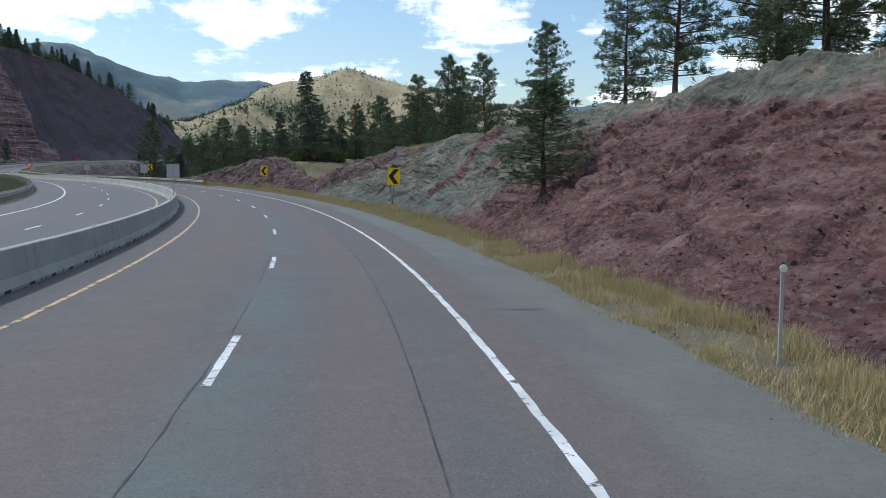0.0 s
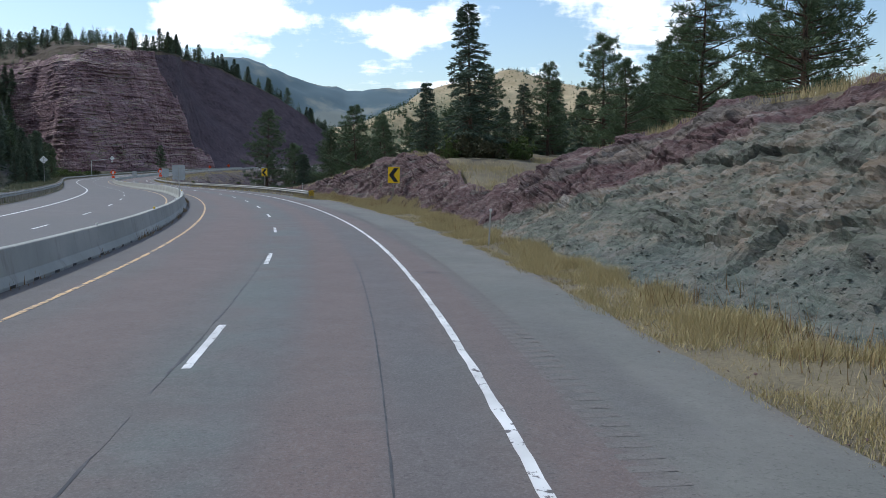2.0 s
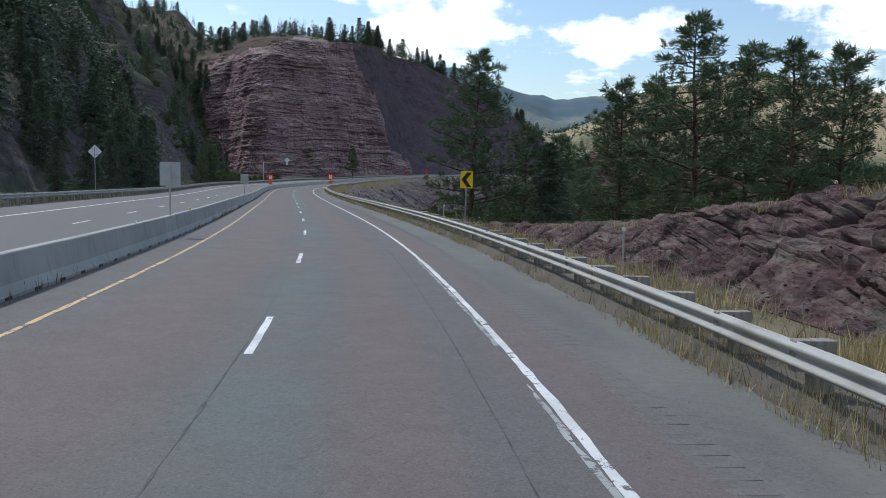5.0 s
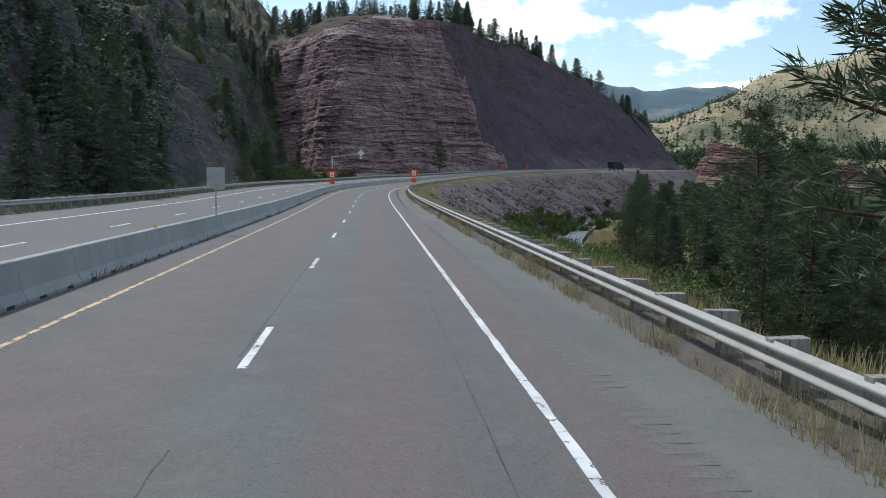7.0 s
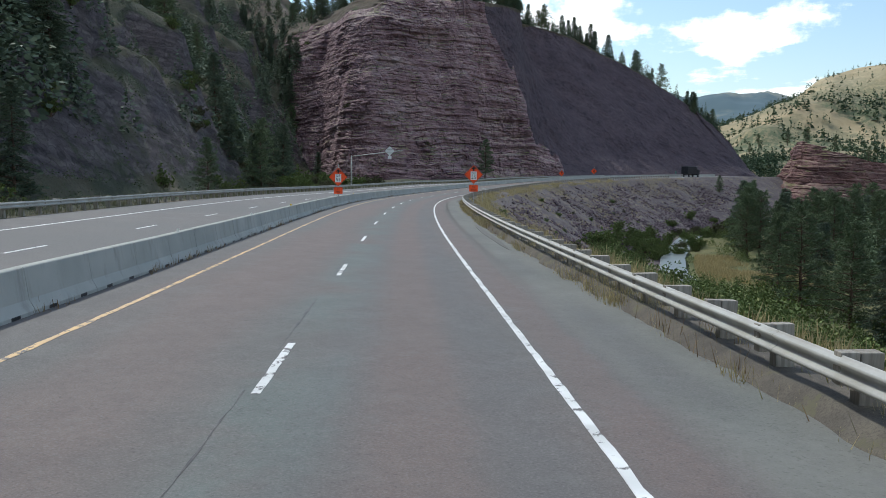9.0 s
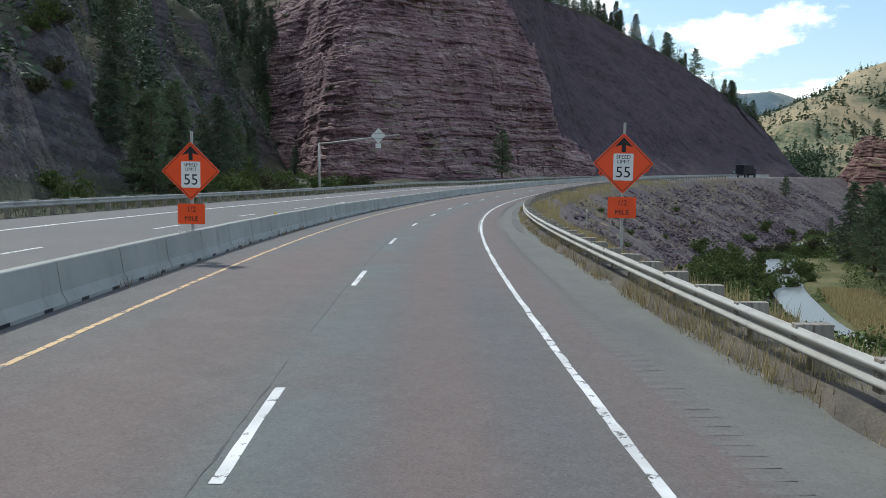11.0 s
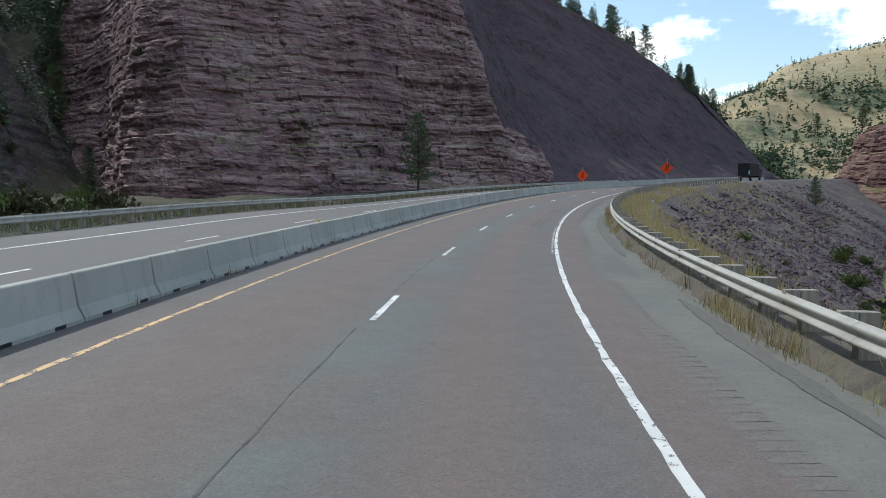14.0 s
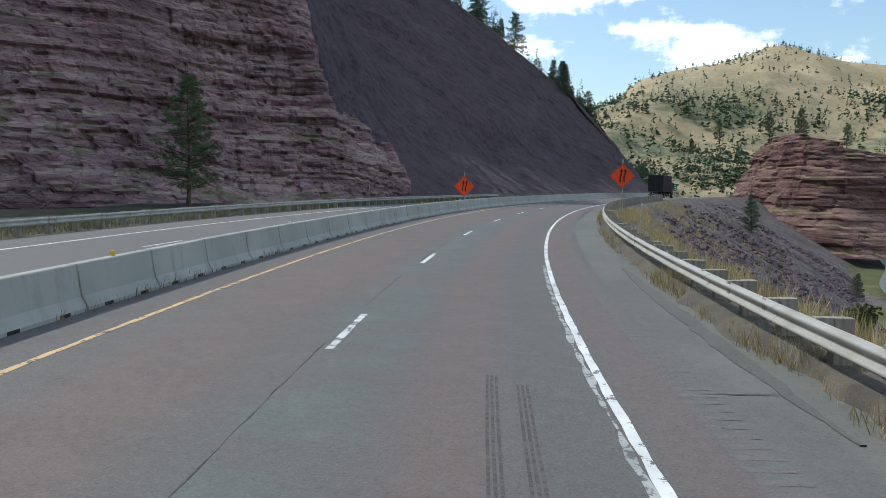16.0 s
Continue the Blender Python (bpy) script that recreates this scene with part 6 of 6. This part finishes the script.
grow("pine", (-213.5, 418.5, 1.6), 12.5, 0)
grow("leafy", (-204.5, 322.5, -0.2), 4.4, 2)
for i in rng.choice(np.flatnonzero(cliff_gully), 70, replace=False):
    grow(from_rng.choice(("fir", "fir", "pine")), cliff_p[i] + (0, 0, -0.8), from_rng.uniform(8.0, 15.0))
for i in rng.choice(np.flatnonzero(cliff_top), 60, replace=False):
    grow(from_rng.choice(("fir", "pine", "pine")), cliff_p[i] + (0, 0, -0.6), from_rng.uniform(6.0, 11.0))
for i in rng.choice(np.flatnonzero(cliff_crest), 75, replace=False):
    grow(from_rng.choice(("fir", "pine", "fir")), cliff_p[i] + (0, 0, -0.6), from_rng.uniform(7.0, 13.0))
for i in rng.choice(np.flatnonzero(cliff_ledge), 8, replace=False):
    grow(from_rng.choice(("sage", "leafy")), cliff_p[i] + (0, 0, -0.2), from_rng.uniform(0.8, 1.8), lean=6)
for x, y, z, h, k in ((-152, 588, 20.0, 6.5, 1), (-141, 590, 20.5, 8.0, 0), (-134, 592, 20.0, 9.0, 3), (-124, 594, 18.0, 7.0, 1), (-112, 600, 12.0, 8.0, 0), (-100, 603, 9.0, 9.0, 3), (-158, 600, 17.0, 5.0, 2), (-176, 640, 3.0, 13.0, 0)):
    grow("pine", (x - 6, y - 39, 0.84 * z - 0.6), h * 0.85, k)


# ---- far woods ----
def conifer_cloud(base, tall, count, rng, wide=0.19, blade=0.16):
    """Many small conifers in one mesh: each a cone of loose drooping blades."""
    n = len(base)
    up = 1 - np.sqrt(rng.rand(n, count))
    up[:, 0] = 0.86
    a = rng.uniform(0, 2 * math.pi, (n, count))
    r = wide * (1.04 - up) * np.sqrt(rng.uniform(0.05, 1, (n, count)))
    out = np.stack([np.cos(a), np.sin(a), rng.uniform(-0.5, 0.3, (n, count))], -1)
    out[:, 0] = (0, 0, 1)
    c = np.stack([r * np.cos(a), r * np.sin(a), 0.06 + 0.9 * up], -1) * tall[:, None, None] + base[:, None]
    c[:, 0, :2] = base[:, :2]
    size = blade * tall[:, None, None] * rng.uniform(0.6, 1.3, (n, count, 1)) * (1.1 - 0.55 * up[..., None])
    side = np.cross(out, rng.normal(size=out.shape))
    side /= np.linalg.norm(side, axis=-1, keepdims=True) + 1e-9
    v = np.stack([c - out * size * 0.4, c + side * size * 0.33, c + out * size * 0.7, c - side * size * 0.33], 2).reshape(-1, 3)
    return v, np.arange(len(v)).reshape(-1, 4)


def far_woods():
    rng = np.random.RandomState(5)
    away = np.linalg.norm(far_p[:, :2] - (-168, 349), axis=1)
    idx = np.flatnonzero((far_p[:, 0] > -420) & (far_p[:, 0] < 260) & (away < 800))
    z = far_p[idx, 2]
    n1, n2 = fbm(far_p[idx] * (1, 1, 0), 75, 4), fbm(far_p[idx] * (1, 1, 0) + 40, 30, 3)
    band = np.exp(-((z - 52 - 11 * n1) / 10) ** 2)
    keep = 0.16 + 2.2 * smooth(24, 8, z) * smooth(-0.3, 0.1, n2) + 0.30 * smooth(-0.1, 0.25, n1) * smooth(60, 34, z) + 1.3 * band * smooth(-0.2, 0.2, n2) + 0.8 * smooth(96, 112, z) * (n2 > -0.05)
    pick = rng.choice(idx, 42000, p=keep / keep.sum())
    base = far_p[pick] + rng.uniform(-4, 4, (len(pick), 3)) * (1, 1, 0)
    tall = rng.uniform(2.6, 6.6, len(pick)) * (1 - 0.35 * smooth(52, 100, base[:, 2]))
    return conifer_cloud(base, tall, 10, rng, 0.17, 0.34)


v, f = far_woods()
tagged(solid("far_woods", v, f, make_needles("far_conifers", (0.034, 0.060, 0.034), (0.075, 0.11, 0.055), (0.14, 0.16, 0.07))), "scattered conifer woods on the distant hills", "woods", kind="stuff")


def hill_woods():
    rng = np.random.RandomState(6)
    spots = np.flatnonzero((hill_d > 4) & (hill_d < 170) & (left_s > 40) & (left_s < 500))
    weight = 0.05 + smooth(-0.15, 0.2, fbm(left_p[spots] * (1, 1, 0) + 9, 34, 3)) ** 2
    a = np.concatenate([left_p[rng.choice(spots, 4600, p=weight / weight.sum())], cliff_p[rng.choice(np.flatnonzero(cliff_gully), 500)]])
    b = np.concatenate([cliff_p[rng.choice(np.flatnonzero(cliff_top), 260)], cliff_p[rng.choice(np.flatnonzero(cliff_crest), 330)]])
    base = np.concatenate([a, b]) + rng.uniform(-1.5, 1.5, (len(a) + len(b), 3)) * (1, 1, 0) - (0, 0, 0.5)
    return conifer_cloud(base, rng.uniform(4.5, 11.0, len(base)), 120, rng, 0.18, 0.074)


def valley_woods():
    """The back rows of trees behind the cut and on the valley floor."""
    rng = np.random.RandomState(26)
    rows = []
    for count, s0, s1, o0, o1, h0, h1 in ((130, 62, 150, 38, 95, 7.5, 12), (80, 330, 450, 66, 125, 10, 15), (60, 250, 340, 80, 125, 10, 15), (70, 450, 560, 60, 130, 7, 13), (40, -25, 60, 40, 80, 7, 10)):
        s, o = rng.uniform(s0, s1, count), rng.uniform(o0, o1, count)
        p = spot(s, o)
        p[:, 2] += verge_height(s, o) - 0.6
        rows.append(np.concatenate([p, rng.uniform(h0, h1, (count, 1))], 1))
    rows = np.concatenate(rows)
    return conifer_cloud(rows[:, :3], rows[:, 3], 420, rng, 0.21, 0.055)


def valley_brush():
    """Thickets of leafy brush between the embankment and the river."""
    rng = np.random.RandomState(27)
    rows = []
    for count, s0, s1, o0, o1, h0, h1 in ((150, 195, 345, 22, 48, 1.4, 4.4), (110, 250, 338, 27, 54, 2.6, 5.6), (60, 384, 520, 34, 52, 1.4, 3.6), (50, 330, 352, 26, 44, 1.6, 3.6)):
        s, o = rng.uniform(s0, s1, count), rng.uniform(o0, o1, count)
        p = spot(s, o)
        p[:, 2] += verge_height(s, o) - 0.3
        rows.append(np.concatenate([p, rng.uniform(h0, h1, (count, 1))], 1))
    rows = np.concatenate(rows)
    n, blades_each = len(rows), 420
    a, q, up = rng.uniform(0, 2 * math.pi, (n, blades_each)), np.sqrt(rng.rand(n, blades_each)), rng.rand(n, blades_each)
    r = 0.62 * q * np.sqrt(np.clip(1.04 - up ** 2, 0, 1)) * (1 + 0.35 * np.sin(3 * a + rows[:, :1]))
    c = rows[:, None, :3] + np.stack([r * np.cos(a), r * np.sin(a), up * (0.8 + 0.2 * np.cos(2 * a + rows[:, 1:2]))], -1) * rows[:, 3, None, None]
    d, e = rng.normal(size=c.shape), rng.normal(size=c.shape)
    d /= np.linalg.norm(d, axis=-1, keepdims=True)
    e = np.cross(d, e)
    e /= np.linalg.norm(e, axis=-1, keepdims=True)
    size = 0.05 + 0.032 * rows[:, 3, None, None] * rng.uniform(0.7, 1.3, c.shape[:2] + (1,))
    v = np.stack([c - d * size, c + e * size * 0.5, c + d * size, c - e * size * 0.5], 2).reshape(-1, 3)
    return v, np.arange(len(v)).reshape(-1, 4)


v, f = valley_brush()
tagged(solid("valley_brush", v, f, LEAF_GREEN), "leafy green thickets along the river", "brush", kind="stuff")
v, f = valley_woods()
tagged(solid("valley_woods", v, f, PINE_GREEN), "dark pines and firs in the back rows of the valley", "woods", kind="stuff")
v, f = hill_woods()
tagged(solid("hillside_woods", v, f, FIR_GREEN), "dark conifer woods on the steep hillside", "woods", kind="stuff")


def hill_brush():
    rng = np.random.RandomState(16)
    spots = np.flatnonzero((hill_d > -14) & (hill_d < 120) & (left_s > 40) & (left_s < 480) & (left_o < -21))
    near = spots[(left_s[spots] > 220) & (hill_d[spots] < 90)]
    base = np.concatenate([left_p[rng.choice(spots, 6000)], left_p[rng.choice(near, 6000)], cliff_p[rng.choice(np.flatnonzero(cliff_soil & (cliff_p[:, 1] < 620)), 1500)]])
    base = base + rng.uniform(-1.5, 1.5, base.shape) * (1, 1, 0)
    return conifer_cloud(base - (0, 0, 0.4), rng.uniform(0.5, 1.9, len(base)), 28, rng, 0.75, 0.13)


v, f = hill_brush()
tagged(solid("hillside_brush", v, f, make_needles("brush_leaves", (0.06, 0.085, 0.045), (0.10, 0.125, 0.06), (0.125, 0.135, 0.075))), "low green brush on the shaded hillside", "brush", kind="stuff")


# ---- grass, weeds and stones ----
def make_straw(name, a, b, c):
    k = Look(name, 0.8)
    return k.done(k.mix(k.span(k.island(), 0.75, 1.0), k.mix(k.island(), a, b), c))


STRAW = make_straw("dry_grass_blades", (0.38, 0.305, 0.15), (0.54, 0.44, 0.23), (0.31, 0.29, 0.13))
RUST = make_straw("rusty_weeds", (0.17, 0.10, 0.05), (0.30, 0.20, 0.09), (0.12, 0.13, 0.05))


def blades(p, tall, lean, wide, rng):
    a = rng.uniform(0, 2 * math.pi, len(p))
    side = np.stack([np.cos(a), np.sin(a), 0 * a], 1) * wide[:, None]
    tip = p + np.stack([rng.normal(0, lean, len(p)) * tall, rng.normal(0, lean, len(p)) * tall, tall], 1)
    v = np.stack([p - side, p + side, tip], 1).reshape(-1, 3)
    return v, np.arange(len(v)).reshape(-1, 3)


def grass_strip(name, count, s_range, o_range, h_range, mat, words, seed, skew=1.0, patch=9.0, thin=0.0, height_of=None, wide=0.012):
    rng = np.random.RandomState(seed)
    s, o = rng.uniform(*s_range, count), o_range[0] + (o_range[1] - o_range[0]) * rng.rand(count) ** skew
    q = np.stack([s, o, 0 * s], 1)
    dense = fbm(q * (1, 2, 1) + seed, patch, 3)
    keep = rng.rand(count) < smooth(-0.4 + thin, 0.15 + thin, dense) + 0.08
    s, o, dense = s[keep], o[keep], dense[keep]
    p = spot(s, o)
    p[:, 2] += (verge_height(s, o) if height_of is None else height_of) - 0.06
    tall = rng.uniform(*h_range, len(s)) * (0.7 + 0.7 * smooth(-0.2, 0.4, dense))
    v, f = blades(p, tall, 0.22, wide * rng.uniform(0.6, 1.5, len(s)), rng)
    return tagged(solid(name, v, f, mat), words, "grass", kind="stuff")


def verge_grass():
    """Dry grass between the shoulder and the rock: thin and short at the pavement, deep in the middle."""
    rng = np.random.RandomState(3)
    count = 520000
    s, w = rng.uniform(-4, 128, count) , rng.rand(count) ** 0.9
    inner, outer = np.interp(s, *GRASS_EDGE), np.interp(s, *ROCK_TOE) + 0.35
    q = np.stack([s, 3.0 * w, 0 * s], 1)
    tuft = fbm(q * (1, 1, 1), 2.2, 3)
    o = inner + 0.35 * fbm(q * (1, 0, 1) + 9, 3.0, 3) + (outer - inner) * w
    keep = rng.rand(count) < (0.06 + smooth(-0.45, 0.25, tuft) * smooth(-0.12, 0.18, w) * (1 - 0.6 * smooth(0.85, 1.0, w)))
    s, o, w, tuft = s[keep], o[keep], w[keep], tuft[keep]
    p = spot(s, o)
    p[:, 2] += verge_height(s, o) - 0.05
    tall = rng.uniform(0.05, 0.25, len(s)) * (0.45 + 0.75 * smooth(0.05, 0.5, w)) * (0.75 + 0.6 * smooth(-0.2, 0.4, tuft))
    v, f = blades(p, tall, 0.4, 0.005 * rng.uniform(0.6, 1.5, len(s)), rng)
    return tagged(solid("verge_grass", v, f, STRAW), "dry yellow grass between the shoulder and the rock", "grass", kind="stuff")


verge_grass()
grass_strip("verge_weeds", 9000, (-12, 128), (7.6, 9.4), (0.15, 0.5), RUST, "rusty brown weeds at the foot of the rock", 4, 0.8, 7.0, 0.1, wide=0.008)
def crest_grass():
    """Dry grass from the crest of the cut back to the trees."""
    rng = np.random.RandomState(5)
    s = rng.uniform(-10, 152, 190000)
    o = 9.9 + np.interp(s, CUT_S, CUT_TOP) + 14 * rng.rand(len(s)) ** 1.6
    keep = rng.rand(len(s)) < 0.15 + smooth(-0.35, 0.2, fbm(np.stack([s, 2 * o, 0 * s], 1), 6.0, 3))
    s, o = s[keep], o[keep]
    p = spot(s, o)
    p[:, 2] += verge_height(s, o) - 0.1
    v, f = blades(p, rng.uniform(0.12, 0.46, len(s)), 0.3, 0.008 * rng.uniform(0.6, 1.5, len(s)), rng)
    return tagged(solid("bank_top_grass", v, f, STRAW), "dry grass on top of the rock cut", "grass", kind="stuff")


crest_grass()
grass_strip("rail_grass", 70000, (118, 470), (6.75, 9.2), (0.10, 0.5), STRAW, "dry grass and weeds round the guardrail posts", 6, 1.2, 6.0, 0.05)
grass_strip("rail_foot_weeds", 110000, (120, 470), (5.9, 6.75), (0.08, 0.40), STRAW, "dry weeds in the dirt under the guardrail", 16, 0.7, 3.0, 0.12, wide=0.007)
grass_strip("rail_brown_weeds", 16000, (120, 470), (6.0, 7.6), (0.10, 0.45), RUST, "brown seed weeds beside the guardrail posts", 17, 1.0, 4.0, 0.15, wide=0.008)
WEED_GREEN = make_straw("grey_green_weeds", (0.14, 0.145, 0.085), (0.25, 0.235, 0.14), (0.11, 0.13, 0.06))
grass_strip("far_verge_grass", 80000, (-20, 540), (-22.5, -17.5), (0.15, 0.55), WEED_GREEN, "dry grass behind the far guardrail", 8, 1.0, 9.0, 0.0, 0.0, 0.02)
grass_strip("median_weeds", 9000, (-10, 450), (-5.1, -4.85), (0.05, 0.28), RUST, "weeds along the foot of the median barrier", 9, 1.0, 2.5, 0.25, 0.0)
grass_strip("embankment_grass", 60000, (170, 540), (8.5, 24.0), (0.12, 0.45), STRAW, "sparse dry grass on the riprap slope", 10, 1.6, 12.0, 0.15, wide=0.018)
grass_strip("glade_grass", 30000, (352, 402), (42, 64), (0.3, 0.8), STRAW, "tan meadow grass by the river", 12, 1.0, 20.0, -0.3, wide=0.05)


def make_stone(name, a, b, c):
    k = Look(name, 0.95)
    return k.done(k.mix(k.span(k.noise(0.25, 5), 0.4, 0.7, 0, 0.5), k.mix(k.island(), a, b), c))


PURPLE_STONE = make_stone("purple_stone", (0.050, 0.032, 0.044), (0.145, 0.105, 0.123), (0.18, 0.16, 0.15))
CHIP_STONE = make_stone("bank_chips", (0.075, 0.04, 0.04), (0.17, 0.11, 0.10), (0.20, 0.16, 0.145))


def stones(name, count, s_range, o_range, size, mat, words, seed, skew=1.0):
    rng = np.random.RandomState(seed)
    s, o = rng.uniform(*s_range, count), o_range[0] + (o_range[1] - o_range[0]) * rng.rand(count) ** skew
    p = spot(s, o)
    p[:, 2] += verge_height(s, o) - 0.03
    r = size[0] * (size[1] / size[0]) ** rng.rand(count) ** 2.2
    shape = np.array([(1, 0, 0), (-1, 0, 0), (0, 1, 0), (0, -1, 0), (0, 0, 0.75), (0, 0, -0.5), (0.6, 0.6, 0.5), (-0.6, -0.5, 0.4)], float)
    faces = np.array([(0, 6, 4), (6, 2, 4), (2, 1, 4), (1, 7, 4), (7, 3, 4), (3, 0, 4), (0, 2, 6), (1, 3, 7), (2, 0, 5), (1, 2, 5), (3, 1, 5), (0, 3, 5)])
    a = rng.uniform(0, 2 * math.pi, count)
    c, d = np.cos(a), np.sin(a)
    pts = shape[None] * rng.uniform(0.6, 1.3, (count, 8, 1)) * r[:, None, None]
    pts = np.stack([pts[..., 0] * c[:, None] - pts[..., 1] * d[:, None], pts[..., 0] * d[:, None] + pts[..., 1] * c[:, None], pts[..., 2]], -1)
    v = (p[:, None] + pts).reshape(-1, 3)
    f = (faces[None] + 8 * np.arange(count)[:, None, None]).reshape(-1, 3)
    return tagged(solid(name, v, f, mat), words, "stones", kind="stuff")


stones("riprap_stones", 26000, (190, 560), (9.5, 33.0), (0.10, 0.55), PURPLE_STONE, "loose purple riprap stones on the embankment", 31, 0.6)
def bank_rubble():
    """Chips and slabs that have slid down the cut."""
    rng = np.random.RandomState(32)
    low = np.flatnonzero((bank_v > 0.01) & (bank_v < 0.75))
    weight = (1.05 - bank_v[low]) ** 2
    pick = rng.choice(low, 24000, p=weight / weight.sum())
    r = 0.016 * 4.0 ** (rng.rand(len(pick)) ** 2.2)
    shape = np.array([(1, 0, 0), (-1, 0, 0), (0, 1, 0), (0, -1, 0), (0, 0, 0.55), (0, 0, -0.4), (0.6, 0.6, 0.4), (-0.6, -0.5, 0.35)], float)
    faces = np.array([(0, 6, 4), (6, 2, 4), (2, 1, 4), (1, 7, 4), (7, 3, 4), (3, 0, 4), (0, 2, 6), (1, 3, 7), (2, 0, 5), (1, 2, 5), (3, 1, 5), (0, 3, 5)])
    a = rng.uniform(0, 2 * math.pi, len(pick))
    c, d = np.cos(a)[:, None], np.sin(a)[:, None]
    pts = shape[None] * rng.uniform(0.6, 1.3, (len(pick), 8, 1)) * r[:, None, None]
    pts = np.stack([pts[..., 0] * c - pts[..., 1] * d, pts[..., 0] * d + pts[..., 1] * c, pts[..., 2]], -1)
    base = bank_p[pick] + rng.uniform(-0.06, 0.06, (len(pick), 3)) * (1, 1, 0)
    v = (base[:, None] + pts).reshape(-1, 3)
    f = (faces[None] + 8 * np.arange(len(pick))[:, None, None]).reshape(-1, 3)
    return tagged(solid("bank_rubble", v, f, CUT_ROCK), "loose rock chips at the foot of the cut", "stones", kind="stuff")


bank_rubble()
stones("shoulder_grit", 9000, (-5, 430), (5.9, 7.3), (0.008, 0.03), CHIP_STONE, "grit along the edge of the shoulder", 33)

# the river at the bottom of the valley
WATER, _t, _b = material("river_water", 0.3)
_b.inputs["Base Color"].default_value = (0.20, 0.22, 0.21, 1)
s_river = np.arange(330, 620, 4.0)
wander = 38 + 3.0 * fbm(np.stack([s_river, 0 * s_river, 0 * s_river], 1), 60, 2)
river = np.stack([spot(s_river, wander - 2.4, -13.6), spot(s_river, wander + 2.4, -13.6)], 1)
tagged(solid("river", river.reshape(-1, 3), grid_faces(len(s_river), 2), WATER), "pale shallow river in the valley", "river", kind="structure")
